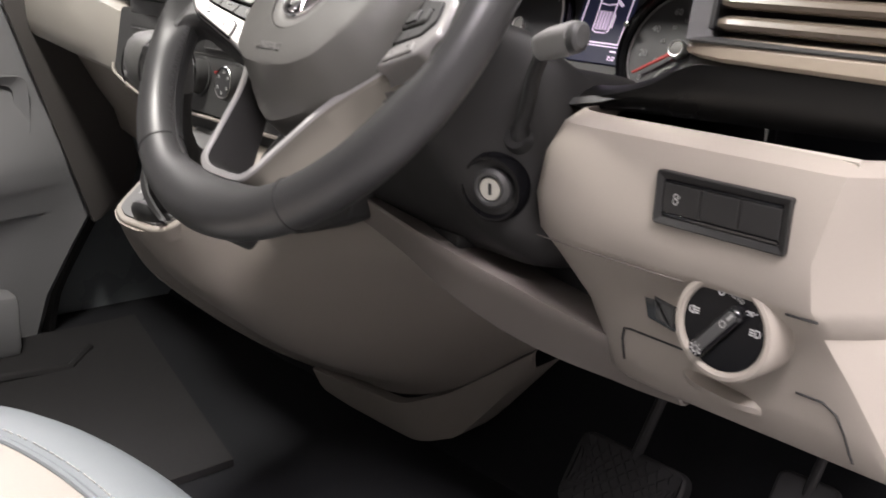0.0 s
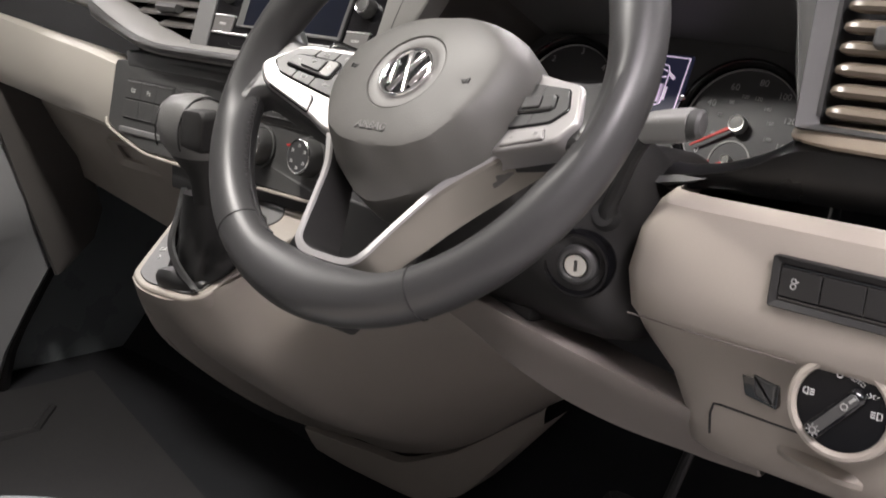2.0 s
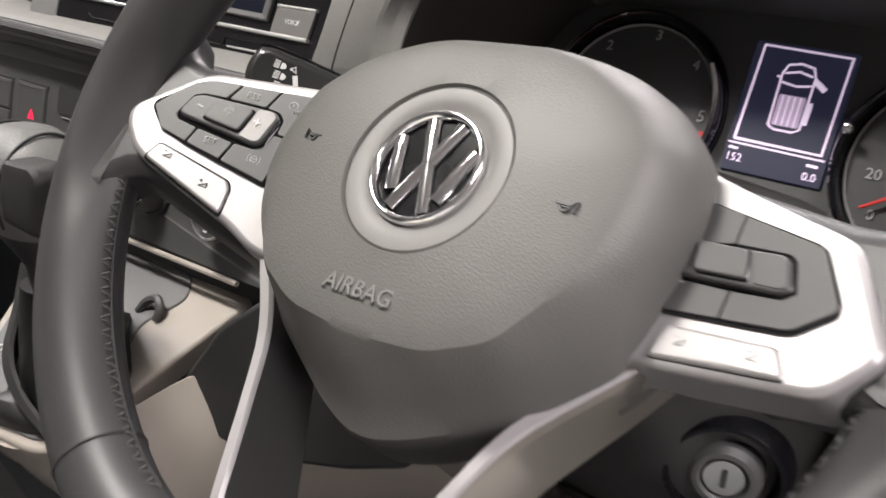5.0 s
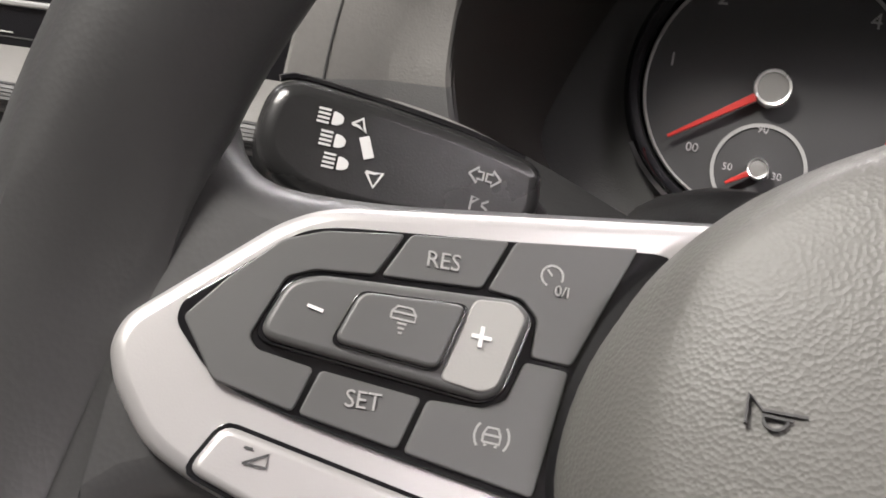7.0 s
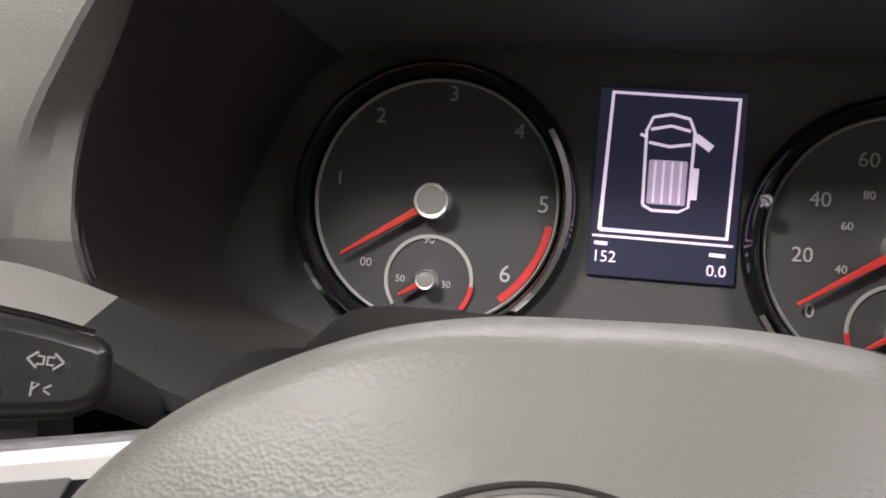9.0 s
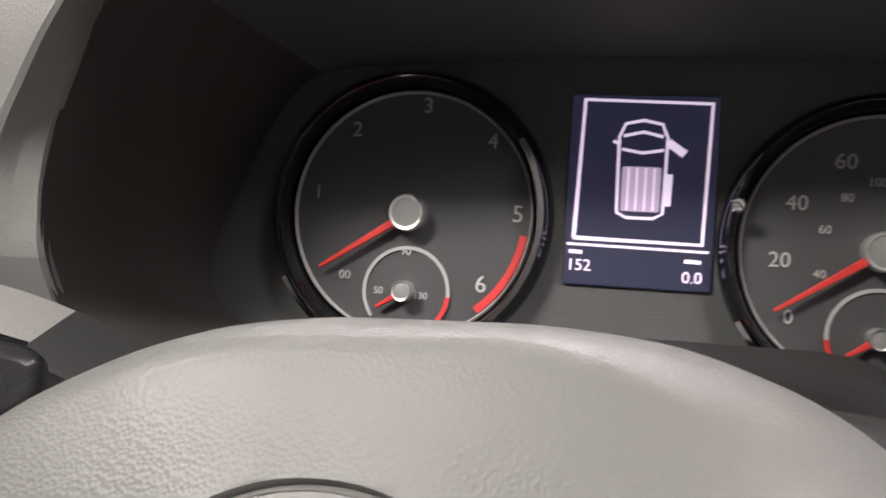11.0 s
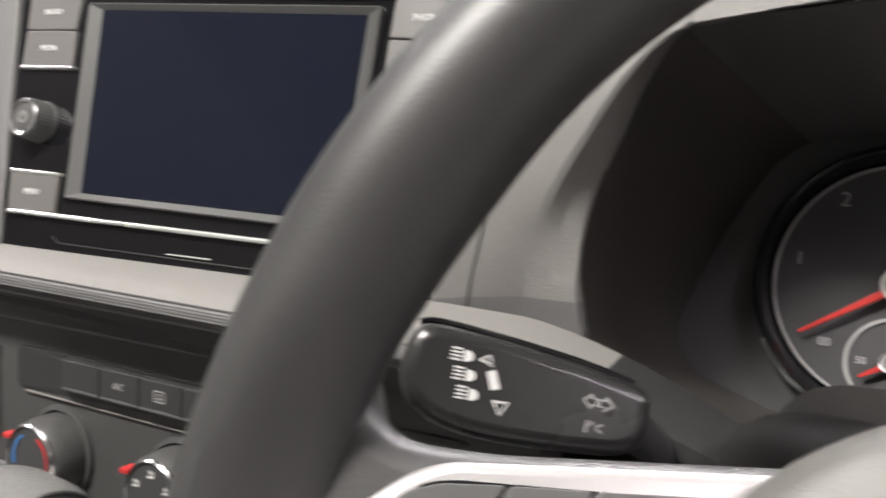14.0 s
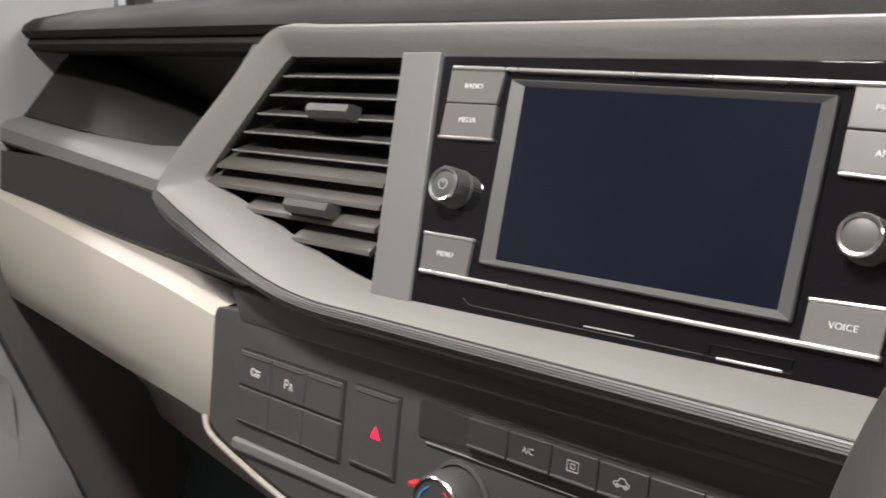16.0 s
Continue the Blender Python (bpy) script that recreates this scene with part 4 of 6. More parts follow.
for dy, s_ in ((0.0, 1.0), (-.014, 1.0), (-.0165, .92), (-.0175, .75)):
    ring.append([(-.2630 + u * s_, .0365 + dy, .6190 + v * s_) for u, v in rpoly([(-.0165, -.017), (.0150, -.019), (.0190, .012), (.0130, .0185), (-.0135, .0165)], .004, 4)])
bm = bm_new()
loft(bm, ring, True, True, True)
part("release_button", bm, SOFT_BLACK, lever, "dark release button")

# ---- radio ----
# its face turns a little to the driver: the driver's end lies deeper
RF = Matrix(((1, 0, 0, 0), (.045, 1, 0, .045 * .445), (0, 0, 1, 0), (0, 0, 0, 1))) @ RADIO


def face(pts, r):
    """A rounded outline on the radio's face, from x and height."""
    return rpoly([(x, rv(z)) for x, z in pts], r)


radio = thing("radio_unit", "switched-off touchscreen radio in a gloss black fascia", "car radio", (-0.33, 0.19, 0.68))
part("fascia", plate(face([(-.448, .6740), (-.212, .6720), (-.2120, .7925), (-.4670, .7960)], 0.002), -0.03, 0.0015, 0.0006), GLOSS_BLACK, radio, "gloss black fascia", frame_m=RF)
part("side_strip", plate(face([(-.4750, .6745), (-.4472, .6745), (-.4682, .7975), (-.4960, .7975)], 0.001), -0.02, 0.0035, 0.001), TRIM_DARK, radio, "grey upright strip", frame_m=RF)
BEZ_O = [(-.4091, .6984), (-.2552, .6956), (-.2558, .7793), (-.4164, .7838)]
BEZ_I = [(-.4012, .7012), (-.2620, .6994), (-.2626, .7765), (-.4089, .7810)]
part("screen_bezel", frame_plate(bm_new(), face(BEZ_O, 0.0012), face(BEZ_I, 0.0008), 0.0, 0.0045, 0.0022), BUTTON, radio, "grey bevelled screen frame", frame_m=RF)
part("screen", plate(face([(-.4022, .7000), (-.2610, .6982), (-.2616, .7777), (-.4099, .7822)], 0.0006), 0.0, 0.0021, 0.0002), SCREEN_GLASS, radio, "dark blue-black glass screen", frame_m=RF)
for word, quad in (("RADIO", [(-.4557, .7721), (-.4228, .7718), (-.4224, .7878), (-.4572, .7884)]), ("MEDIA", [(-.4548, .7557), (-.4208, .7556), (-.4227, .7714), (-.4556, .7717)]),
                   ("MENU", [(-.4456, .6916), (-.4153, .6914), (-.4161, .7077), (-.4484, .7082)]), ("PHONE", [(-.2505, .7674), (-.2190, .7664), (-.2190, .7820), (-.2503, .7830)]),
                   ("APP", [(-.2503, .7513), (-.2185, .7498), (-.2190, .7659), (-.2505, .7669)]), ("VOICE", [(-.2508, .6896), (-.2214, .6892), (-.2206, .7047), (-.2505, .7046)])):
    b = part("button", plate(face(quad, 0.0008), 0.0, 0.0036, 0.0006), RADIO_KEY, radio, "grey radio button", frame_m=RF)
    cx, cz = sum(p[0] for p in quad) / 4, sum(p[1] for p in quad) / 4
    lettering("button_word", word, 0.0038, cx, rv(cz), 0.0038, RF, PRINT, b)
for x0, z0, x1, z1 in ((-.4550, .7551, -.4198, .7551), (-.4482, .7087, -.4158, .7082), (-.2500, .7508, -.2181, .7493), (-.2505, .7051, -.2204, .7055)):
    part("chrome_strip", plate(face([(x0, z0 - .0008), (x1, z1 - .0008), (x1, z1 + .0006), (x0, z0 + .0006)], 0.0004), 0.0, 0.0042, 0.0005), STRIP, radio, frame_m=RF)
part("chrome_strip", plate(face([(-.4450, .6898), (-.2209, .6878), (-.2209, .6898), (-.4450, .6916)], 0.0004), 0.0, 0.0048, 0.0009), STRIP, radio, frame_m=RF)
part("chrome_strip", plate(face([(-.4562, .7885), (-.2150, .7820), (-.2150, .7838), (-.4562, .7903)], 0.0004), 0.0, 0.0048, 0.0008), STRIP, radio, frame_m=RF)
for kx, kz, ks in ((-.4359, .7308, .90), (-.2340, .7280, .84)):
    bm = lathe(bm_new(), [(0.0112 * ks, 0.0), (0.0112 * ks, 0.002), (0.0106 * ks, 0.0026), (0.0104 * ks, 0.0105), (0.0098 * ks, 0.0118)], (kx, rv(kz)), 72, knurl=0.03)
    k = part("knob", bm, BUTTON, radio, "knurled black rotary knob", frame_m=RF)
    part("knob_ring", lathe(bm_new(), [(0.0101 * ks, 0.0110), (0.0101 * ks, 0.0124), (0.0094 * ks, 0.0130), (0.0080 * ks, 0.0126), (0.0080 * ks, 0.0118)], (kx, rv(kz)), 40), BRASHED, k, "satin chrome ring", frame_m=RF)
    part("knob_cap", lathe(bm_new(), [(0.0, 0.0124), (0.005, 0.0123), (0.0081 * ks, 0.0119)], (kx, rv(kz)), 32), BUTTON, k, frame_m=RF)
    if kx < -0.4:
        part("power_mark", bars([arc(kx, rv(kz), 0.0026, 120, 420, 12), [(kx, rv(kz)), (kx, rv(kz) + 0.003)]], 0.0005, 0.012, 0.0127), PRINT_DIM, k, frame_m=RF)
part("disc_slot", tube(bm_new(), [(-.415, rv(.6817), .0018), (-.4101, rv(.6792), .0018), (-.288, rv(.6784), .0018)], 0.00035, 6), DASH_BLACK, radio, frame_m=RF)
part("slot_mark", plate(rect(-.345, rv(.6799), -.3203, rv(.6805)), 0.001, 0.0021, 0.0002), PRINT_DIM, radio, frame_m=RF)
part("card_slot", frame_plate(bm_new(), rpoly(rect(-.287, rv(.6778), -.2515, rv(.6834)), 0.0006), rpoly(rect(-.2855, rv(.6786), -.2530, rv(.6827)), 0.0004), 0.0, 0.0022), GLOSS_BLACK, radio, frame_m=RF)
part("slot_mark", plate(rect(-.282, rv(.6777), -.255, rv(.6787)), 0.001, 0.0026, 0.0003), STRIP, radio, frame_m=RF)

# ---- air vents ----
def slat(bm, p, q, chord, lean, thick=0.0022):
    """A louvre from p to q: a thin bar with a rounded front edge."""
    p, q = Vector(p), Vector(q)
    prof = [(0, 0), (0.002, thick * .45), (chord, thick * .3), (chord, -thick * .3), (0.002, -thick * .45)]
    c, s = math.cos(radians(lean)), math.sin(radians(lean))
    ring = []
    for e in (p, q):
        ring.append([(e.x, e.y + a * c - b * s, e.z + a * s + b * c) for a, b in prof])
    loft(bm, ring, True, True, True)
    return bm


vent = thing("air_vent", "black slatted dashboard air vent with dark sliding tabs", "air vent", (-0.55, 0.21, 0.70), group="dashboard air vents")
part("housing", sheet(bm_new(), [[rz(-0.600, .798, .0), rz(-0.486, .798, .0)], [rz(-0.600, .798, -.05), rz(-0.486, .798, -.05)], [rz(-0.655, .712, -.05), rz(-0.480, .676, -.05)], [rz(-0.655, .712, -.004), rz(-0.480, .676, -.004)]], 0.004, (0, 1, 0)), DASH_BLACK, vent)
for i in range(10):
    z = .7865 - i * .0118
    if z > .715:
        xl = -0.597 - (.7955 - z) * (0.058 / 0.0805)
    else:
        xl = -0.652 + (.7145 - z) * (0.168 / 0.0375)
    if xl > -0.515:
        continue
    # Lower slats tilt up; their lit tone is put in the colour.
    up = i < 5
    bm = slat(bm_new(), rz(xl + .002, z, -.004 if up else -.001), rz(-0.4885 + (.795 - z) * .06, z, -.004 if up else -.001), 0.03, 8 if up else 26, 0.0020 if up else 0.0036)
    sl = part("slat", bm, SLAT if up else SLAT_LIT, vent)
    # Added pale strips draw the highlight along the slat fronts.
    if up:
        part("slat_glint", tube(bm_new(), [rz(xl + .002, z + .0004, -.0036), rz(-0.4885 + (.795 - z) * .06, z + .0004, -.0036)], 0.00075, 6), TRIM_GREY, sl, "pale front edge")
for z, w in ((.7655, .030), (.7115, .032)):
    x0 = -0.558 if z > .74 else -0.556
    bm = bm_new()
    loft(bm, [[rz(x0 + a * w + .018 * b, z + c, n) for c, n in ((-.0042, -.004), (-.0042, .004), (-.001, .0075), (.003, .0065), (.0042, .003), (.0042, -.004))] for a, b in ((0, 0), (0.06, 0), (0.9, .3), (1.05, .3))], True, True, True)
    part("tab", bm, BUTTON, vent, "dark sliding tab")

rvent = thing("air_vent", "black slatted air vent beside the driver's door", "air vent", (0.29, 0.16, 0.68), group="dashboard air vents")
RV = plane_frame(0.150, 0.70, 14)
part("bezel", frame_plate(bm_new(), rpoly([(0.2105, -.020), (0.362, -.020), (0.362, .082), (0.2030, .082)], 0.002), rpoly([(0.2225, -.0145), (0.352, -.0145), (0.352, .072), (0.2190, .072)], 0.002), -0.02, 0.003, -0.006), CHARCOAL, rvent, "charcoal vent surround", frame_m=RV)
part("housing", box(bm_new(), 0.216, -.018, -0.06, 0.358, .078, -0.045), DASH_BLACK, rvent, frame_m=RV)
part("housing_side", sheet(bm_new(), [[(0.2230, -.010, -.004), (0.2190, .072, -.004)], [(0.2270, -.010, -.05), (0.2230, .072, -.05)]], 0.003, (-1, 0, 0)), DASH_BLACK, rvent, frame_m=RV)
for i in range(6):
    v = -.0065 + i * .0135
    bm = bm_new()
    xl = 0.2250 - .0005 * i
    loft(bm, [[(x, v + a * k, n * k - (1 - k) * .008) for a, n in ((-.0042, -.006), (-.0034, -.001), (-.0010, .0012), (.0022, .0004), (.0054, -.005), (.0105, -.026), (.0060, -.028), (-.0010, -.018))] for x, k in ((xl, .35), (xl + .002, .7), (xl + .006, .93), (xl + .012, 1.0), (0.354, 1.0))], True, True, True)
    part("slat", bm, SLAT_SHEEN, rvent, frame_m=RV)
tab = rpoly(rect(0.246, .0335, 0.294, .0475), 0.004)
part("tab", plate(tab, -0.006, 0.0075, 0.003), BUTTON, rvent, "dark sliding tab", frame_m=RV)

# ---- switches and climate controls ----
def cv(z):
    return rv(z, .62, 10)


bank = thing("switch_bank", "bank of small black dashboard switches", "switch", (-0.55, 0.16, 0.585))
part("gap", plate(rpoly(rect(-0.5990, cv(.5815), -0.4982, cv(.6272)), 0.001), -0.004, 0.0005, 0.0002), DASH_BLACK, bank, frame_m=CLIMATE)
for r in range(2):
    for c in range(3):
        x0 = -0.5985 + c * .0330
        b = part("switch", plate(rpoly(rect(x0, cv(.5825 + r * .0222), x0 + .0326, cv(.6035 + r * .0216)), 0.0008), -0.002, 0.0016, 0.0009), CHARCOAL, bank, frame_m=CLIMATE)
        part("thumb_edge", plate(rpoly(rect(x0 + .002, cv(.5832 + r * .0392), x0 + .0306, cv(.5842 + r * .0392)), 0.0003), 0.0, 0.0021, 0.0004), CHARCOAL, b, frame_m=CLIMATE)
        cx, cy = x0 + .017, cv(.6140)
        if r == 1 and c == 0:
            part("icon", bars([arc(cx - .0026, cy + .0004, .0021, 60, 330, 10), [(cx - .001, cy + .0016), (cx + .0048, cy + .0016)], [(cx - .001, cy - .0003), (cx + .0046, cy - .0003)], [(cx, cy - .0016), (cx + .0036, cy - .0016)]], 0.0009, 0.0012, 0.0019), PRINT, b, frame_m=CLIMATE)
        if r == 1 and c == 1:
            part("icon", bars([[(cx - .0032, cy - .0026), (cx - .0032, cy + .0026), (cx - .0004, cy + .0026), (cx - .0004, cy), (cx - .0032, cy)], [(cx + .001, cy - .0026), (cx + .0024, cy), (cx + .004, cy - .0026)], [(cx + .0016, cy + .001), (cx + .004, cy + .0005)]], 0.0009, 0.0012, 0.0019), PRINT, b, frame_m=CLIMATE)
haz = thing("hazard_switch", "black hazard switch with a glowing red triangle", "switch", (-0.473, 0.158, 0.585))
part("gap", plate(rpoly(rect(-0.4895, cv(.5835), -0.4528, cv(.6280)), 0.001), -0.004, 0.0005, 0.0002), DASH_BLACK, haz, frame_m=CLIMATE)
key = part("switch", plate(rpoly(rect(-0.4900, cv(.5845), -0.4542, cv(.6264)), 0.0008), -0.002, 0.0016, 0.0009), CHARCOAL, haz, frame_m=CLIMATE)
for z0 in (.5860, .6240):
    part("thumb_edge", plate(rpoly(rect(-0.4880, cv(z0), -0.4562, cv(z0 + .0010)), 0.0003), 0.0, 0.0021, 0.0004), CHARCOAL, key, frame_m=CLIMATE)
part("triangle", plate([(-0.4737, cv(.6024)), (-0.4657, cv(.6024)), (-0.4697, cv(.6094))], 0.0, 0.0019, 0.0002), HAZARD, haz, "glowing red triangle", frame_m=CLIMATE)

clim = thing("climate_panel", "climate controls with three rotary knobs and a button row", "climate controls", (-0.33, 0.158, 0.55))
part("recess", plate(rpoly(rect(-0.439, cv(.6115), -0.190, cv(.6310)), 0.004), -0.01, 0.0008, 0.0006), DASH_BLACK, clim, frame_m=CLIMATE)
STRIP_F = Matrix.Translation((0.0050, 0, 0.0030)) @ CLIMATE
words = [None, "A/C", "box", "car", None, None]
for i in range(6):
    x0 = -0.4060 + i * .0262
    b = part("button", plate(rpoly(rect(x0, cv(.6140), x0 + .0260, cv(.6275)), 0.0006), 0.0, 0.0042, 0.0010), CLIMATE_KEY, clim, frame_m=STRIP_F)
    # Grey bar draws the light caught on the key's rounded lower edge.
    part("key_lip_glint", tube(bm_new(), [(x0 + .0006, cv(.6142), .0034), (x0 + .0130, cv(.6142), .0037), (x0 + .0254, cv(.6142), .0034)], 0.0011, 8), BUTTON, b, "worn lower lip", frame_m=STRIP_F)
    cx, cy = x0 + .0128, cv(.6210)
    if words[i] == "A/C":
        lettering("button_word", "A/C", 0.0042, cx, cy, 0.0044, STRIP_F, PRINT_DIM, b)
    elif words[i] == "box":
        part("icon", bars([[(cx - .0031, cy - .0023), (cx + .0031, cy - .0023), (cx + .0031, cy + .0023), (cx - .0031, cy + .0023), (cx - .0031, cy - .0023)], [(cx - .0012, cy - .0010), (cx + .0012, cy - .0010), (cx + .0012, cy + .0010), (cx - .0012, cy + .0010), (cx - .0012, cy - .0010)]], 0.0005, 0.004, 0.0045), PRINT_DIM, b, frame_m=STRIP_F)
    elif words[i] == "car":
        part("icon", bars([[(cx - .0040, cy - .0012), (cx - .0040, cy), (cx - .0020, cy + .0004), (cx - .0008, cy + .0019), (cx + .0016, cy + .0019), (cx + .0028, cy + .0004), (cx + .0040, cy - .0002), (cx + .0040, cy - .0012), (cx - .0040, cy - .0012)], arc(cx - .0020, cy - .0014, .0008, 0, 360, 8), arc(cx + .0022, cy - .0014, .0008, 0, 360, 8)], 0.0005, 0.004, 0.0045), PRINT_DIM, b, frame_m=STRIP_F)
# Trim line in lighter grey, with the edge's highlight in its colour.
part("trim_line_glint", plate(rect(-0.432, cv(.6098), -0.19, cv(.6104)), 0.0, 0.0014, 0.0003), TRIM_GREY, clim, frame_m=CLIMATE)
for i, kx in enumerate((-0.405, -0.325, -0.245)):
    c = (kx, cv(.5865))
    part("knob_seat", lathe(bm_new(), [(0.0215, 0.0), (0.0215, 0.0022), (0.0195, 0.0030), (0.0185, 0.0012)], c, 48), CHARCOAL, clim, frame_m=CLIMATE)
    k = part("knob", lathe(bm_new(), [(0.0180, 0.0), (0.0180, 0.010), (0.0172, 0.0165), (0.0158, 0.0182)], c, 96, knurl=0.018), BUTTON, clim, "ribbed black climate knob", frame_m=CLIMATE)
    part("knob_ring", lathe(bm_new(), [(0.0166, 0.0168), (0.0166, 0.0184), (0.0158, 0.0192), (0.0150, 0.0188), (0.0150, 0.018)], c, 48), BRASHED, k, "satin chrome ring", frame_m=CLIMATE)
    part("knob_face", lathe(bm_new(), [(0.0, 0.0184), (0.010, 0.0184), (0.0151, 0.0182)], c, 40), DIAL, k, frame_m=CLIMATE)
    if i == 0:
        part("cold_scale", bars([arc(*c, 0.0118, 115, 195, 12)], 0.0009, 0.018, 0.0189), BLUE_PRINT, k, frame_m=CLIMATE)
        part("warm_scale", bars([arc(*c, 0.0118, -15, 65, 12)], 0.0009, 0.018, 0.0189), RED_PRINT, k, frame_m=CLIMATE)
    else:
        for a in range(90, 450, 60):
            q = (c[0] + .0105 * math.cos(radians(a)), c[1] + .0105 * math.sin(radians(a)))
            part("mark", bars([[(q[0] - .002, q[1] - .0012), (q[0] + .0012, q[1] - .0012), (q[0] + .0012, q[1] + .0012)], [(q[0] - .001, q[1] + .0015), (q[0] - .0004, q[1])]], 0.0007, 0.018, 0.0189), PRINT, k, frame_m=CLIMATE)
    q = (c[0] - .0172, c[1] + .0085)
    part("pointer", plate(rpoly(rect(q[0] - .0022, q[1] - .0012, q[0] + .0022, q[1] + .0012), 0.0006), 0.012, 0.0188, 0.0005), RED_PRINT, k, frame_m=CLIMATE)

# ---- instrument cluster ----
cl = thing("instrument_cluster", "instrument cluster with two round dials and a lit display", "instrument cluster", (0.02, 0.29, 0.62))


def kv(z):
    return rv(z, .665, 22)


part("back_plate", plate(rpoly(rect(-0.16, kv(.605), 0.20, kv(.745)), 0.01), -0.02, 0.0, 0.001), CHARCOAL, cl, frame_m=CLUSTER)


def dial(cx, cy, word_list, red, small_red):
    d = part("dial", lathe(bm_new(), [(0.0, 0.0012), (0.03, 0.0012), (0.0486, 0.0012), (0.0489, 0.0)], (cx, cy), 64), DIAL, cl, "dark grey dial face", frame_m=CLUSTER)
    part("cowl", lathe(bm_new(), [(0.0500, 0.0), (0.0515, 0.010), (0.0535, 0.0125), (0.0555, 0.010), (0.0570, 0.0)], (cx, cy), 64), GLOSS_BLACK, d, "black dial cowl", frame_m=CLUSTER)
    part("chrome_ring", lathe(bm_new(), [(0.0480, 0.001), (0.0482, 0.0026), (0.0487, 0.0032), (0.0492, 0.0026), (0.0494, 0.001)], (cx, cy), 72), PRINT_DIM, d, "thin grey ring", frame_m=CLUSTER)
    part("chrome_arc", bars([arc(cx, cy, 0.0533, -78, 34, 28)], 0.0022, 0.010, 0.0132), CHROME, d, frame_m=CLUSTER)
    part("chrome_arc", bars([arc(cx, cy, 0.0560, -150, -118, 12)], 0.0018, 0.007, 0.0110), CHROME, d, frame_m=CLUSTER)
    sx, sy = cx, cy - .0308
    part("small_dial", lathe(bm_new(), [(0.0, 0.0018), (0.0172, 0.0018), (0.0176, 0.001)], (sx, sy), 40), DIAL, d, frame_m=CLUSTER)
    part("small_ring", bars([arc(sx, sy, 0.0172, -38, 218, 36)], 0.0014, 0.0015, 0.0026), PRINT_DIM, d, frame_m=CLUSTER)
    part("small_red", bars([arc(sx, sy, 0.0172, *small_red, 8)], 0.0018, 0.0016, 0.0028), RED_PRINT, d, frame_m=CLUSTER)
    if red:
        part("red_zone", bars([arc(cx, cy, 0.0462, -52, -8, 14)], 0.0028, 0.0012, 0.0022), RED_PRINT, d, frame_m=CLUSTER)
    for nx, ny, word, size in word_list:
        lettering("numeral", word, size, nx, ny, 0.0020, CLUSTER, NUMERAL, d)
    for (px0, py0, ang, ln, w, rad) in ((cx, cy, 213, 0.0425, 0.0026, 0.0072), (sx, sy, 212, 0.0130, 0.0022, 0.0040)):
        a = radians(ang)
        tip = (px0 + ln * math.cos(a), py0 + ln * math.sin(a))
        s = (-math.sin(a) * w / 2, math.cos(a) * w / 2)
        part("needle", plate([(px0 + s[0] * 1.3, py0 + s[1] * 1.3), (tip[0] + s[0] * .45, tip[1] + s[1] * .45), (tip[0] - s[0] * .45, tip[1] - s[1] * .45), (px0 - s[0] * 1.3, py0 - s[1] * 1.3)], 0.005, 0.0066, 0.0003), NEEDLE, d, "red needle", frame_m=CLUSTER)
        h = part("needle_hub", lathe(bm_new(), [(rad, 0.0015), (rad, 0.0090), (rad * .93, 0.0100), (rad * .80, 0.0098), (rad * .80, 0.0090)], (px0, py0), 32), STRIP, d, "silver needle hub", frame_m=CLUSTER)
        part("hub_cap", lathe(bm_new(), [(0.0, 0.0096), (rad * .6, 0.0095), (rad * .85, 0.0092)], (px0, py0), 24), BUTTON_GREY, h, frame_m=CLUSTER)
    return d


TX, TY = -0.0665, kv(.6685)
SX, SY = 0.1080, kv(.6635)
dial(TX, TY, [(-0.106, kv(.675), "1", .0075), (-0.091, kv(.699), "2", .0085), (-0.062, kv(.7085), "3", .0085), (-0.035, kv(.696), "4", .0085), (-0.0235, kv(.670), "5", .0095), (-0.0365, kv(.644), "6", .0095), (-0.0925, kv(.6445), "00", .005), (-0.0675, kv(.6545), "90", .0045), (-0.078, kv(.6395), "50", .004), (-0.0605, kv(.6385), "130", .004)], True, (-38, -5))
dial(SX, SY, [(0.0775, kv(.640), "0", .0075), (0.0735, kv(.659), "20", .0080), (0.0785, kv(.6785), "40", .0080), (0.0945, kv(.693), "60", .0080), (0.118, kv(.6985), "80", .0080), (0.138, kv(.690), "100", .0075), (0.1475, kv(.672), "120", .0072), (0.1475, kv(.652), "140", .0072),
              (0.0875, kv(.655), "40", .0045), (0.0885, kv(.670), "60", .0045), (0.0955, kv(.681), "80", .0045), (0.1055, kv(.6865), "100", .0045), (0.117, kv(.686), "120", .0045), (0.127, kv(.679), "140", .0045), (0.1325, kv(.6685), "160", .0045), (0.134, kv(.656), "180", .0045)], False, (185, 218))
part("telltale", lathe(bm_new(), [(0.0, 0.016), (0.0022, 0.0155), (0.0028, 0.014)], (0.0575, kv(.676)), 16), CHROME, cl, frame_m=CLUSTER)
disp = part("display", plate(rpoly(rect(-0.005, kv(.6465), 0.0500, kv(.7140)), 0.001), 0.0, 0.0018, 0.0003), LCD_BACK, cl, "lit blue-black display", frame_m=CLUSTER)
part("display_frame", bars([[(-0.0015, kv(.6630)), (0.0000, kv(.7122)), (0.0472, kv(.7115)), (0.0460, kv(.6626)), (-0.0015, kv(.6630))]], 0.0015, 0.0016, 0.0024), LCD_LINE, disp, "lilac-white frame line", frame_m=CLUSTER)
part("display_line", bars([[(-0.0040, kv(.6608)), (0.0485, kv(.6602))]], 0.0009, 0.0016, 0.0024), LCD_LINE, disp, frame_m=CLUSTER)
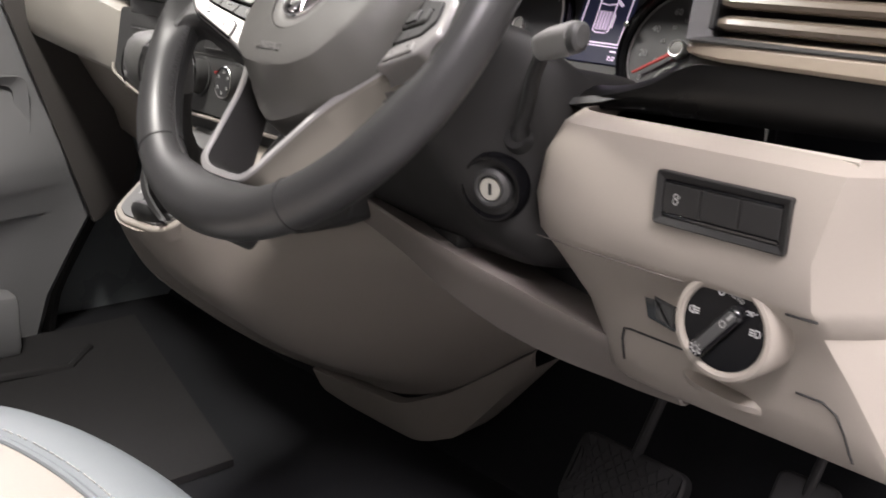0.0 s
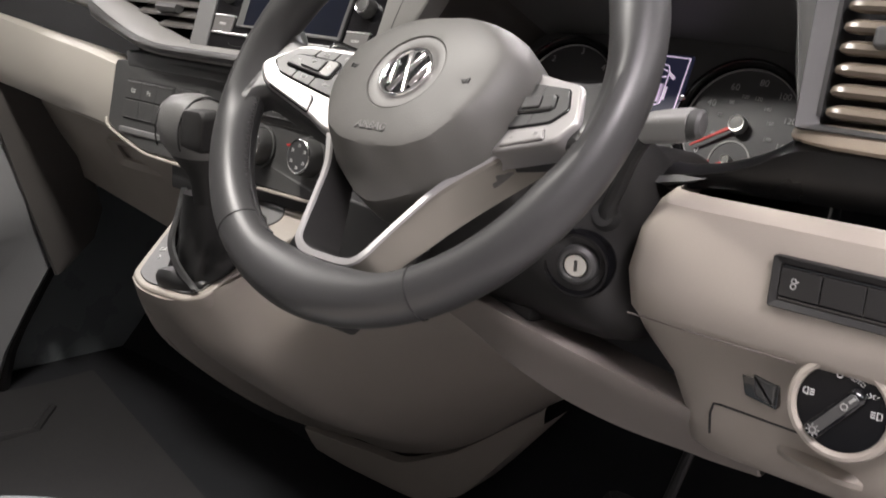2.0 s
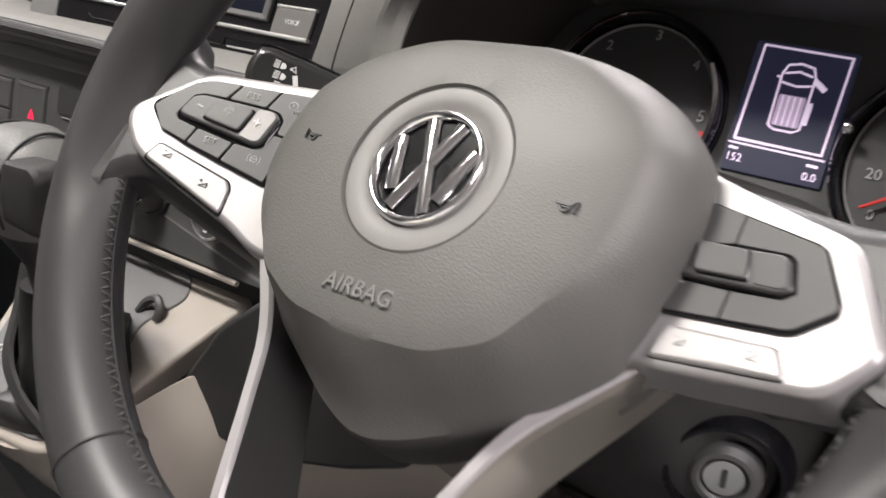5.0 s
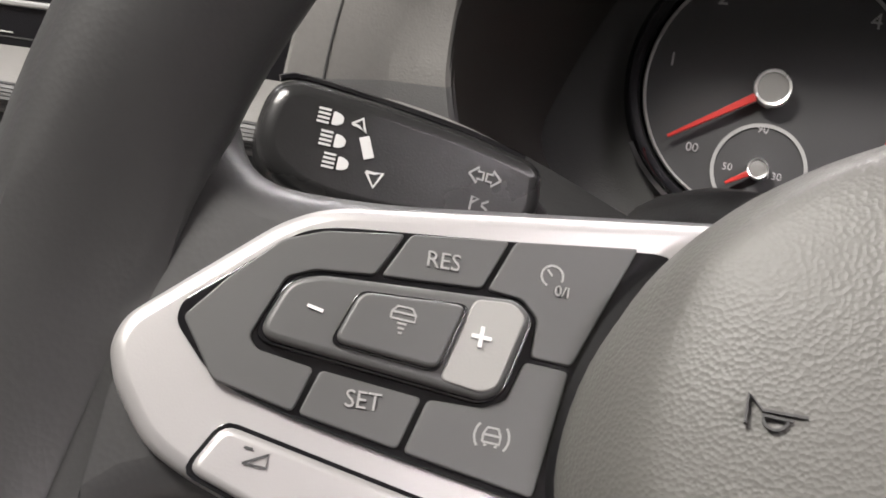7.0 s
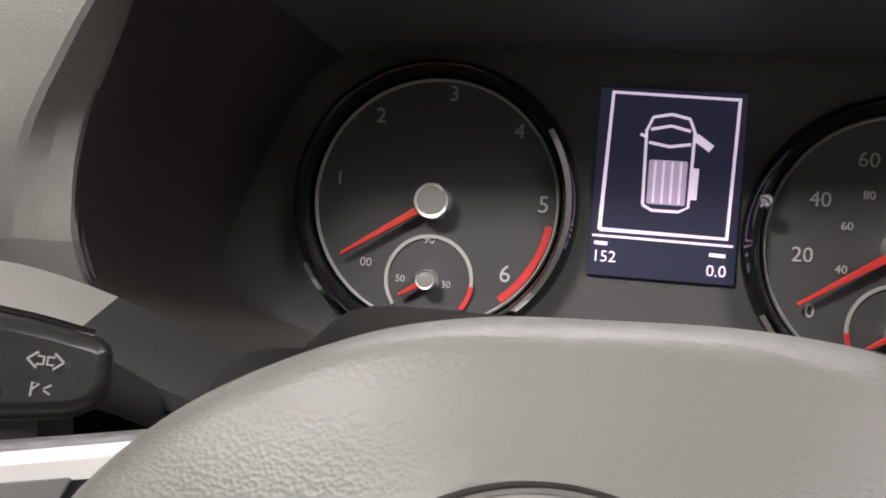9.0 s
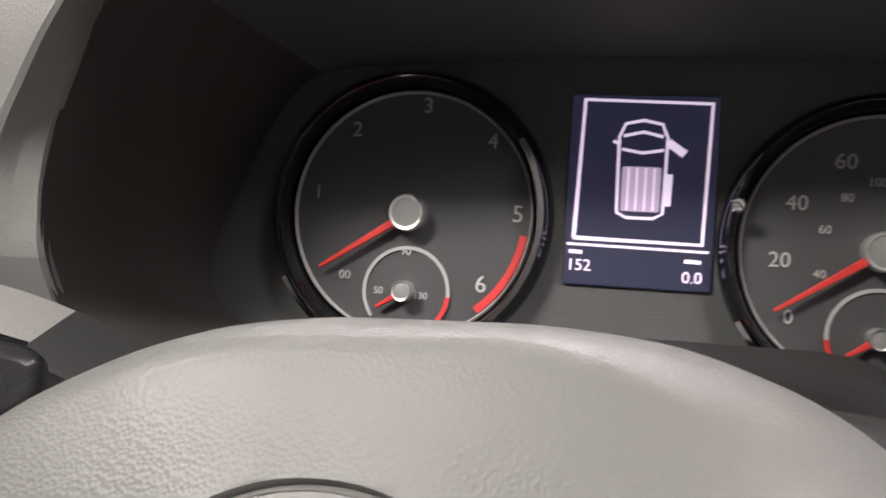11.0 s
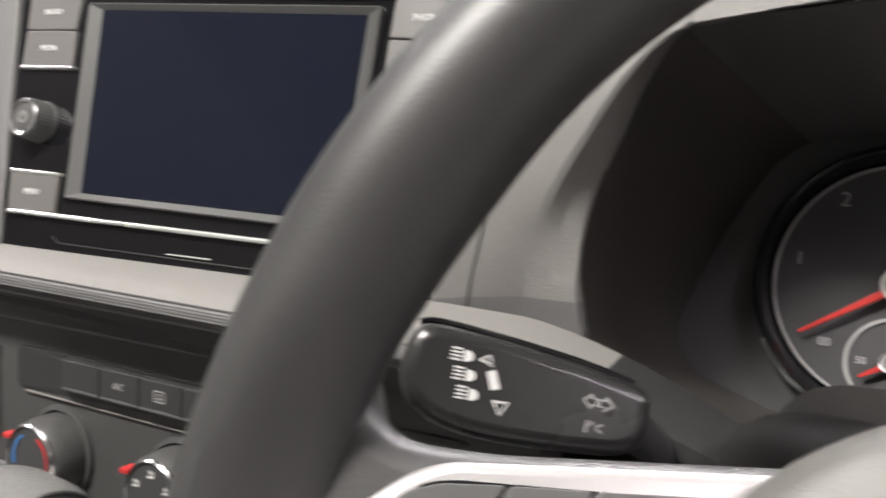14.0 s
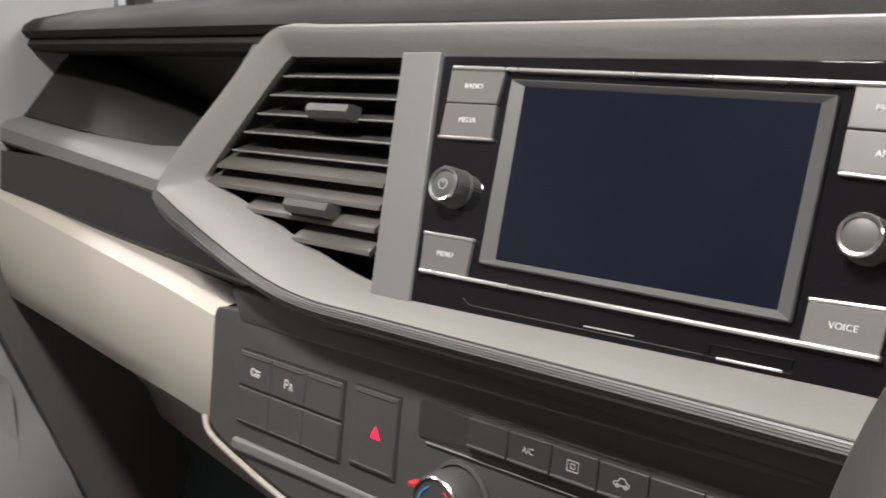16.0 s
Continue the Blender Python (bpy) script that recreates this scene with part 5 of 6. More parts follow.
vx, vy = 0.0225, kv(.6880)
part("van_outline", bars([[(vx - .0085, vy - .0165), (vx - .0090, vy + .012), (vx - .0068, vy + .0172), (vx, vy + .0186), (vx + .0068, vy + .0172), (vx + .0090, vy + .012), (vx + .0085, vy - .0165), (vx + .005, vy - .0184), (vx - .005, vy - .0184), (vx - .0085, vy - .0165)], [(vx - .0074, vy + .0125), (vx, vy + .0142), (vx + .0074, vy + .0125)], [(vx - .0078, vy + .0075), (vx, vy + .0062), (vx + .0078, vy + .0075)], [(vx - .0112, vy + .0105), (vx - .0088, vy + .0095)]], 0.0011, 0.0016, 0.0024), LCD_LINE, disp, "white outline of a van seen from above", frame_m=CLUSTER)
part("van_roof", plate(rpoly(rect(vx - .0072, vy - .016, vx + .0072, vy + .0010), 0.001), 0.0016, 0.0021, 0.0002), LCD_FILL, disp, frame_m=CLUSTER)
for i in range(4):
    part("roof_line", bars([[(vx - .0048 + i * .0032, vy - .0155), (vx - .0048 + i * .0032, vy + .0005)]], 0.0008, 0.0018, 0.0024), LCD_LINE, disp, frame_m=CLUSTER)
for ln in ([(vx + .0092, vy + .0105), (vx + .0155, vy + .0062)], [(vx + .0100, vy - .0015), (vx + .0098, vy - .0135)]):
    part("open_door_mark", bars([ln], 0.0030, 0.0016, 0.0025), LCD_LINE, disp, frame_m=CLUSTER)
lettering("reading", "152", 0.0062, 0.0010, kv(.6533), 0.0020, CLUSTER, LCD_LINE, disp)
lettering("reading", "0.0", 0.0062, 0.0430, kv(.6510), 0.0020, CLUSTER, LCD_LINE, disp)
for ln in ([(-.003, kv(.6582)), (.002, kv(.6580))], [(.0400, kv(.6568)), (.0460, kv(.6566))]):
    part("small_mark", bars([ln], 0.0014, 0.0016, 0.0023), LCD_LINE, disp, frame_m=CLUSTER)

# ---- steering wheel ----
wheel = thing("steering_wheel", "black leather steering wheel with silver spokes and buttons", "steering wheel", (0, 0.02, 0.69))
RAD, TUBE = 0.1605, 0.0165
RIM_AXES = WHEEL @ Matrix.Translation((0.0012, 0.0008, -0.0155))


def rim_at(a):
    """Centre line of the rim; a in degrees from the top, clockwise to the driver."""
    u, v = RAD * math.sin(radians(a)), RAD * math.cos(radians(a))
    return Vector((u, v, 0))


def rim_section(a, grow, count):
    """Section of the rim: thumb swellings above the spokes and a foot that runs out to the lower spoke."""
    p, q = rim_at(a), rim_at(a + 1)
    t = (q - p).normalized()
    out = Vector((-t.y, t.x, 0))
    if out.dot(p) < 0:
        out = -out
    grip = 0.0030 * math.exp(-((min(abs(a - 64), abs(a - 296)) / 13) ** 2))
    foot = 0.0065 * math.exp(-((abs(a - 182) / 19) ** 4))
    ring = []
    for j in range(count):
        b = j * math.tau / count
        rr = TUBE + (foot * -math.cos(b) if math.cos(b) < 0 else 0) + grow + (grip if math.cos(b) < 0 else 0)
        dent = math.exp(-((min(abs(a - 94), abs(a - 266)) / 15) ** 4)) * max(0.0, -math.cos(b)) * max(0.0, math.sin(b)) ** 0.5
        ring.append(p + out * (rr * math.cos(b) * (1 - 0.10 * dent)) + Vector((0, 0, (TUBE + grow + grip * .3) * math.sin(b) * (1 - 0.85 * dent))))
    return ring, out


bm = bm_new()
loft(bm, [rim_section(360 * k / 144, 0, 22)[0] for k in range(144)], True, close_path=True)
rim = part("rim", bm, LEATHER, wheel, "thick black leather rim", frame_m=RIM_AXES)
for a in (149, 214):
    bm = tube(bm_new(), rim_section(a, 0.0001, 32)[0], 0.0006, 6, closed=True)
    part("seam", bm, THREAD, rim, frame_m=RIM_AXES)
for a0, a1 in ((204, 262), (98, 156)):
    line = [rim_section(a, 0, 32)[0][16] for a in range(a0, a1 + 1, 2)]
    part("stitch_groove", tube(bm_new(), line, 0.0010, 6), THREAD, rim, "dark groove of the leather seam", frame_m=RIM_AXES)
bm = bm_new()
for a0, a1 in ((204, 262), (98, 156)):
    for k, a in enumerate(np.arange(a0, a1, 1.15)):
        sec, out = rim_section(a, 0.0002, 48)
        sec2, _ = rim_section(a + .75, 0.0002, 48)
        p, q = (sec[22], sec2[24]) if k % 2 else (sec[24], sec2[22])
        tube(bm, [p, (p + q) / 2 - out * 0.0006, q], [0.0003, 0.0005, 0.0003], 6)
tagged(part("stitching", bm, THREAD_GREY, rim, "row of dark grey cross stitches", frame_m=RIM_AXES), kind="stuff")

# airbag pad: its face leans back a little more than the rim
PADF = WHEEL @ Matrix.Translation((0, 0, -0.0075)) @ Matrix.Rotation(radians(-9), 4, "X") @ Matrix.Rotation(radians(-2.5), 4, "Y")
NP = 144
def radial(right, left, n, soft):
    """Radii of a closed outline, from its right half and its left half, both from the bottom up, at n even angles."""
    poly = rpoly(right + left[::-1], soft, 5)
    out = []
    for k in range(n):
        dx, dy = math.cos(k * math.tau / n), math.sin(k * math.tau / n)
        best = 0
        for p, q in zip(poly, [*poly[1:], poly[0]]):
            ex, ey = q[0] - p[0], q[1] - p[1]
            det = dx * -ey + dy * ex
            if abs(det) > 1e-9:
                r = (p[0] * -ey + p[1] * ex) / det
                t = (dx * p[1] - dy * p[0]) / det
                if r > 0 and -1e-6 <= t <= 1 + 1e-6:
                    best = max(best, r)
        out.append(best)
    return out


F_HALF = [(.028, -.0550), (.0475, -.0455), (.0625, -.022), (.0675, .002), (.0650, .0215), (.0515, .0355), (.0325, .0460), (.018, .0495)]
F = radial([(0.0, -.0575), *[(x + (.0025 if y > .01 else .0), y + (.0022 if y > .01 else 0)) for x, y in F_HALF]], [(-x, y) for x, y in F_HALF], NP, 0.006)
B = radial([(0.0, -.0850), (.018, -.0790), (.0560, -.0570), (.0765, -.033), (.0830, .0), (.0830, .0140), (.0797, .0308), (.0668, .0462), (.0555, .0532), (.0410, .0578), (.022, .0592)],
           [(-.018, -.0790), (-.0560, -.0570), (-.0785, -.033), (-.0845, -.008), (-.0828, .0060), (-.0768, .0205), (-.0655, .0350), (-.0545, .0430), (-.0465, .0475), (-.0361, .0520), (-.0275, .0556), (-.0120, .0586)], NP, 0.010)
rings = []
for s, n in ((1.0, -.058), (1.0, -.044), (1.0, -.037)):
    rings.append([(B[k] * s * math.cos(k * math.tau / NP), B[k] * s * math.sin(k * math.tau / NP), n) for k in range(NP)])
for s, n_up, n_low in ((.04, -.0260, -.0330), (.22, -.0170, -.0290), (.42, -.0122, -.0225), (.62, -.0086, -.0155), (.82, -.0059, -.0092), (.96, -.0048, -.0055), (1.0, -.0045, -.0045)):
    ring = []
    for k in range(NP):
        a = k * math.tau / NP
        g = min(1, max(0, 0.5 + 1.8 * (math.sin(a) + .42)))
        r = B[k] * (1 - s) + F[k] * s
        ring.append((r * math.cos(a), r * math.sin(a), n_up * g + n_low * (1 - g)))
    rings.append(ring)
for s, n in ((.95, -.0036), (.85, -.0026), (.72, -.0016), (.62, -.0010)):
    rings.append([(F[k] * s * math.cos(k * math.tau / NP), F[k] * s * math.sin(k * math.tau / NP), n) for k in range(NP)])
BX, BY = -0.0003, 0.0004
for r, n in ((.0312, -.0004), (.0306, -.0016), (.0298, -.0010)):
    rings.append([(BX + r * math.cos(k * math.tau / NP), BY + r * math.sin(k * math.tau / NP), n) for k in range(NP)])
bm = bm_new()
loft(bm, rings, True, True, False)
pad = part("airbag_pad", bm, PAD, wheel, "grey-black grained airbag pad", frame_m=PADF, sharp=28)
part("badge_ring", lathe(bm_new(), [(0.0304, -.003), (0.0299, -.0012), (0.026, -.0010), (0.0215, -.0022), (0.0195, -.0040)], (BX, BY), 64), PAD_SMOOTH, pad, "smooth dished ring", frame_m=PADF)
badge = part("badge", lathe(bm_new(), [(0.0, -.0024), (0.0192, -.0024)], (BX, BY), 48), BADGE_BLACK, pad, "black disc with raised chrome bars", frame_m=PADF)
part("badge_rim", lathe(bm_new(), [(0.0208, -.0045), (0.0210, -.0012), (0.0204, .0002), (0.0196, .0007), (0.0188, .0003), (0.0180, -.0012), (0.0177, -.0042)], (BX, BY), 64), CHROME, badge, "round chrome rim", frame_m=PADF, sharp=60)
for ln in ([(-.0062, .0165), (.0068, -.0158)], [(.0062, .0165), (-.0068, -.0158)], [(-.0150, .0085), (-.0092, -.0105)], [(.0150, .0085), (.0092, -.0105)]):
    p, q = Vector(ln[0]), Vector(ln[1])
    d = (q - p).normalized()
    m = Vector((-d.y, d.x))
    bm = bm_new()
    loft(bm, [[(BX + e.x + m.x * w_, BY + e.y + m.y * w_, n) for w_, n in ((-.0026, -.0045), (-.0025, -.0016), (-.0018, -.0006), (.0, -.0001 + lift), (.0018, -.0006), (.0025, -.0016), (.0026, -.0045))] for e, lift in ((p, -.0006), (p.lerp(q, .2), 0), (p.lerp(q, .8), 0), (q, -.0006))], True, True, True)
    part("badge_bar", bm, CHROME, badge, frame_m=PADF, sharp=60)
lettering("embossed_word", "AIRBAG", 0.0080, -0.002, -0.0445, -.0022, PADF, PAD_SMOOTH, pad, thick=0.0008)
# Dark copy set a little lower left draws the letters' shade.
lettering("embossed_word_shade", "AIRBAG", 0.0080, -0.0023, -0.0450, -.0024, PADF, PRINT_DARK, pad, thick=0.0007)
for hx, k, q in ((-0.0525, 1, 0.0), (0.0520, -1, -0.003)):
    part("horn_mark", bars([[(hx - k * .0034, .0004 + q), (hx - k * .0036, .0042 + q), (hx - k * .0016, .0024 + q), (hx + k * .0036, .0026 + q)], arc(hx, .0018 + q, .0015, 185, 360, 8), [(hx - k * .0016, .0018 + q), (hx + k * .0020, .0018 + q)]], 0.00035, -.006, -.0013), PRINT_DARK, pad, frame_m=PADF)
part("hub", lathe(bm_new(), [(0.062, -.048), (0.058, -.075), (0.05, -.10)], (0, -.01), 40), SOFT_BLACK, wheel, "black hub behind the pad", frame_m=WHEEL)

# spokes: dished planes that come towards the driver at the rim; x from a point 0.12 m off the centre
TRIM_L = [(0.0743, 0.0352), (-0.0022, 0.0205), (-0.0095, 0.0163), (-0.0302, -0.005), (-0.0314, -0.0101), (-0.029, -0.0158), (-0.0216, -0.0243), (-0.0139, -0.0277), (0.0339, -0.041), (0.0474, -0.0473), (0.0642, -0.0491), (0.077, -0.0242)]
FIELD_L = [(0.0587, 0.0255), (0.0006, 0.0166), (-0.0054, 0.0147), (-0.0214, -0.0011), (-0.0216, -0.0047), (-0.013, -0.0126), (0.0006, -0.0156), (0.0191, -0.0182), (0.0445, -0.0212), (0.0521, 0.002)]
KEYS_L = {
    "blank": [(-0.0205, -0.0038), (-0.0155, 0.0037), (-0.0083, 0.0122), (-0.0017, 0.0152), (0.0115, 0.0178), (0.0080, 0.0096), (-0.0019, 0.0082), (-0.0060, 0.0060), (-0.0093, -0.0044), (-0.0078, -0.0062), (0.0020, -0.0072), (0.0003, -0.0147), (-0.0133, -0.0125)],
    "res": [(0.0123, 0.0179), (0.0291, 0.0208), (0.0259, 0.0115), (0.0088, 0.0097)],
    "cruise": [(0.0299, 0.0209), (0.0513, 0.0248), (0.0431, 0.0022), (0.0360, 0.0021), (0.0360, 0.0086), (0.0328, 0.0113), (0.0267, 0.0115)],
    "set": [(0.0029, -0.0072), (0.0200, -0.0080), (0.0178, -0.0168), (0.0011, -0.0148)],
    "view": [(0.0208, -0.0080), (0.0300, -0.0074), (0.0332, -0.0053), (0.0352, 0.0014), (0.0429, 0.0014), (0.0405, -0.0196), (0.0187, -0.0170)],
}
ROCK = [(-0.0084, -0.0045), (-0.0054, 0.0051), (-0.0009, 0.0073), (0.0319, 0.0106), (0.0349, 0.0083), (0.0322, -0.0046), (0.0293, -0.0065)]
MIDK = [(0.0064, 0.0057), (0.0237, 0.0074), (0.0211, -0.0037), (0.0039, -0.0030)]
PLUS = [(0.0218, -0.0050), (0.0248, 0.0090), (0.0312, 0.0098), (0.0338, 0.0079), (0.0312, -0.0042), (0.0288, -0.0056)]
VOL = [(-0.0099, -0.0181), (0.0263, -0.0236), (0.0288, -0.0268), (0.0298, -0.0391), (-0.0141, -0.0268)]
ARM = [(0.0836, 0.0407), (0.0043, 0.0259), (-0.0190, 0.0245), (-0.0280, 0.0468), (-0.0390, 0.0093), (-0.0380, -0.0454), (-0.029, -0.0514), (-0.0199, -0.0312), (0.035, -0.0445), (0.0836, -0.056)]


def flip(pts, side):
    return [(p[0] * -side, p[1]) for p in pts]


# the right-hand spoke has a blunter end and its rocker nearer to the pad
TRIM_R = [(0.0700, 0.0375), (0.0300, 0.0245), (0.0, 0.0160), (-0.0045, 0.0142), (-0.0085, 0.0105), (-0.0240, -0.0125), (-0.0250, -0.0165), (-0.0230, -0.0205), (-0.0160, -0.0285), (-0.0120, -0.0305), (0.0350, -0.0350), (0.0490, -0.0355), (0.0640, -0.0440), (0.0770, -0.0240)]
FIELD_R = [(0.0575, 0.0228), (0.0030, 0.0110), (0.0, 0.0094), (-0.0107, -0.0055), (-0.0107, -0.0085), (-0.0015, -0.0157), (0.0010, -0.0165), (0.0520, -0.0188), (0.0550, 0.0)]
KEYS_R = {
    "up": [(0.0562, 0.0220), (0.0300, 0.0163), (0.0290, 0.0066), (0.0465, 0.0046), (0.0480, 0.0008), (0.0545, 0.0008)],
    "out": [(0.0292, 0.0161), (0.0035, 0.0103), (0.0004, 0.0088), (-0.0098, -0.0058), (-0.0098, -0.0080), (-0.0013, -0.0148), (0.0012, -0.0156), (0.0215, -0.0167), (0.0222, -0.0078), (0.0060, -0.0074), (0.0025, -0.0050), (0.0072, 0.0046), (0.0100, 0.0060), (0.0282, 0.0066)],
    "low": [(0.0223, -0.0167), (0.0512, -0.0180), (0.0543, 0.0), (0.0480, 0.0), (0.0445, -0.0072), (0.0230, -0.0078)],
}
ROCK_R = [(0.0455, -0.0064), (0.0472, 0.0030), (0.0440, 0.0050), (0.0105, 0.0050), (0.0080, 0.0036), (0.0038, -0.0050), (0.0065, -0.0066)]
MIDK_R = [(0.0385, 0.0046), (0.0205, 0.0040), (0.0170, -0.0050), (0.0350, -0.0050)]
PLUS_R = [(0.0150, -0.0054), (0.0190, 0.0044), (0.0108, 0.0044), (0.0088, 0.0032), (0.0046, -0.0046), (0.0066, -0.0056)]
VOL_R = [(0.0385, -0.0212), (0.0010, -0.0200), (-0.0055, -0.0290), (0.0400, -0.0328)]


def sized(pts):
    return [(p[0] * 0.91, p[1] * 0.93) for p in pts]


for side in (-1, 1):
    s = -side
    TRIM_S, FIELD_S, KEYS_S, ROCK_S, MIDK_S, PLUS_S, VOL_S = (sized(TRIM_L), sized(FIELD_L), {k: sized(q) for k, q in KEYS_L.items()}, sized(ROCK), sized(MIDK), sized(PLUS), sized(VOL)) if side < 0 else (TRIM_R, FIELD_R, KEYS_R, ROCK_R, MIDK_R, PLUS_R, VOL_R)
    SPOKE = WHEEL @ Matrix.Translation((0.0015 + side * 0.1215, 0, -0.0205)) @ Matrix.Rotation(-side * math.atan(0.39), 4, "Y") @ Matrix.Rotation(radians(-11), 4, "X") @ Matrix.Translation((side * -0.0011, -0.0005, 0))
    arm = part("spoke_arm", plate(rpoly(flip([(x, y if side < 0 else max(y, -.030)) for x, y in sized(ARM)], side), 0.012 if side < 0 else 0.006, 5), -0.026, -.0030, 0.008), LEATHER, wheel, "black spoke arm", frame_m=SPOKE)
    tr = part("spoke_trim", plate(rpoly(flip(TRIM_S, side), 0.006, 4), -0.016, .0012, 0.0026), SILVER, wheel, "satin silver button frame", frame_m=SPOKE)
    part("key_well", plate(rpoly(flip(FIELD_S, side), 0.004, 3), -.002, .0022, 0.0003), GLOSS_BLACK, tr, frame_m=SPOKE)
    for nm, pts in KEYS_S.items():
        k = part("key", plate(rpoly(flip(inset(pts, 0.00008), side), 0.0009, 4), -.001, .0030, 0.00028), BUTTON, tr, "black steering wheel key", frame_m=SPOKE)
        cx, cy = sum(p[0] for p in pts) / len(pts) * s, sum(p[1] for p in pts) / len(pts)
        T = .0032
        if side == -1 and nm in ("res", "set"):
            lettering("key_word", nm.upper(), 0.0037, 0.0169 if nm == "res" else 0.0098, .0134 if nm == "res" else -.0099, T, SPOKE, PRINT_KEY, k, squeeze=0.94, turn=4)
        elif side == -1 and nm == "cruise":
            cx, cy = 0.0346, .0144
            part("icon", bars([arc(cx - .0008, cy + .0008, .0017, -20, 250, 14), [(cx - .0008, cy + .0008), (cx - .0017, cy + .0017)]], 0.00034, .0028, T), PRINT_KEY, k, frame_m=SPOKE)
            lettering("key_word", "0/I", 0.0024, cx + .0011, cy - .0014, T, SPOKE, PRINT_KEY, k)
        elif side == -1 and nm == "view":
            cx, cy = 0.0293, -.0108
            car = [(-.0013, -.0009), (-.0013, .0003), (-.0008, .0013), (.0008, .0013), (.0013, .0003), (.0013, -.0009), (-.0013, -.0009)]
            part("icon", bars([[(cx + p, cy + q) for p, q in car], [(cx - .0013, cy + .0002), (cx + .0013, cy + .0002)], [(cx - .0010, cy - .0013), (cx - .0006, cy - .0013)], [(cx + .0006, cy - .0013), (cx + .0010, cy - .0013)], arc(cx, cy, .0026, 140, 220, 6), arc(cx, cy, .0026, -40, 40, 6)], 0.00034, .0028, T), PRINT_KEY, k, frame_m=SPOKE)
        elif side == 1 and nm in ("up", "low"):
            part("icon", bars([[(cx - .0018, cy), (cx + .0018, cy + .0002)]], 0.0006, .0028, T), PRINT_DIM, k, frame_m=SPOKE)
    part("rocker_gap", plate(rpoly(flip(inset(ROCK_S, -0.0005), side), 0.0030, 4), .0, .0032, 0.0003), GLOSS_BLACK, tr, frame_m=SPOKE)
    rk = part("rocker", plate(rpoly(flip(ROCK_S, side), 0.0032, 5), .0, .0050, 0.0010), BUTTON, tr, "raised black rocker", frame_m=SPOKE)
    part("rocker_end", plate(rpoly(flip(PLUS_S, side), 0.0012, 4), .003, .0053, 0.0003), ROCKER_LIGHT if side == -1 else BUTTON, rk, frame_m=SPOKE)
    part("centre_gap", plate(rpoly(flip(inset(MIDK_S, -0.0004), side), 0.0016, 4), .002, .0055, 0.0002), GLOSS_BLACK, rk, frame_m=SPOKE)
    mk = part("centre_key", plate(rpoly(flip(MIDK_S, side), 0.0018, 5), .002, .0066, 0.0006), BUTTON, rk, frame_m=SPOKE)
    if side == -1:
        cx, cy, T = 0.0127, .0028, .0068
        part("icon", bars([[(cx - .0018, cy - .0004), (cx - .0018, cy + .0006), (cx - .0011, cy + .0015), (cx + .0011, cy + .0015), (cx + .0018, cy + .0006), (cx + .0018, cy - .0004), (cx - .0018, cy - .0004)], [(cx - .0018, cy + .0006), (cx + .0018, cy + .0006)], [(cx - .0007, cy - .0010), (cx + .0007, cy - .0010)], [(cx - .0005, cy - .0017), (cx + .0005, cy - .0017)], [(cx - .0003, cy - .0024), (cx + .0003, cy - .0024)]], 0.00032, .006, T), PRINT_KEY, mk, frame_m=SPOKE)
        part("icon", bars([[(0.0231, .0028), (0.0262, .0028)]], 0.0006, .005, .0057), PRINT, rk, frame_m=SPOKE)
        part("icon", bars([[(0.0246, .0012), (0.0246, .0044)]], 0.0006, .005, .00575), PRINT, rk, frame_m=SPOKE)
        part("icon", bars([[(-0.0013, .0017), (0.0011, .0013)]], 0.0005, .004, .0053), PRINT, rk, frame_m=SPOKE)
    vb = part("volume_key", plate(rpoly(flip(inset(VOL_S, 0.0004), side), 0.0022, 4), -.006, .0028, 0.0012), SILVER, tr, "silver volume key", frame_m=SPOKE)
    part("volume_gap", plate(rpoly(flip(inset(VOL_S, -0.0003 if side < 0 else 0.0001), side), 0.0024, 3), -.006, .0014, 0.0002), GLOSS_BLACK, tr, frame_m=SPOKE)
    for ix, iy in (((-0.0032, -.0210), (0.0157, -.0270)) if side < 0 else ((0.0300, -.0258), (0.0060, -.0245))):
        cx, cy = ix * s, iy
        part("icon", bars([[(cx - .0016, cy - .0011), (cx + .0018, cy - .0011), (cx + .0018, cy + .0008), (cx - .0016, cy - .0011)], [(cx - .0019, cy + .0011), (cx - .0006, cy + .0011)], *([[(cx - .00125, cy + .0005), (cx - .00125, cy + .0017)]] if ix > 0.007 and side < 0 or ix < 0.02 and side > 0 else [])], 0.00034, .002, .0031), PRINT_DARK if side < 0 else PRINT_DIM, vb, frame_m=SPOKE)

# silver V of the lower spoke
INN = [(-.077, -.030), (-.067, -.043), (-.050, -.066), (-.0405, -.090), (-.0330, -.112), (-.0285, -.124), (-.0220, -.1295), (-.012, -.1315), (0.0, -.1316)]
OUT = [(-.082, -.033), (-.072, -.0455), (-.0547, -.0685), (-.0450, -.092), (-.0375, -.1145), (-.0325, -.1280), (-.0245, -.1350), (-.013, -.1370), (0.0, -.1371)]
FLA = [(-.112, -.024), (-.090, -.050), (-.066, -.081), (-.051, -.105), (-.0420, -.120), (-.036, -.1315), (-.0280, -.1398), (-.016, -.1425), (0.0, -.143)]
full = lambda q: q + [(-p[0], p[1]) for p in q[-2::-1]]
o, i_, f_ = spline([(*p, 0) for p in full(OUT)], 4), spline([(*p, 0) for p in full(INN)], 4), spline([(*p, 0) for p in full(FLA)], 4)
lining = []
rows = []
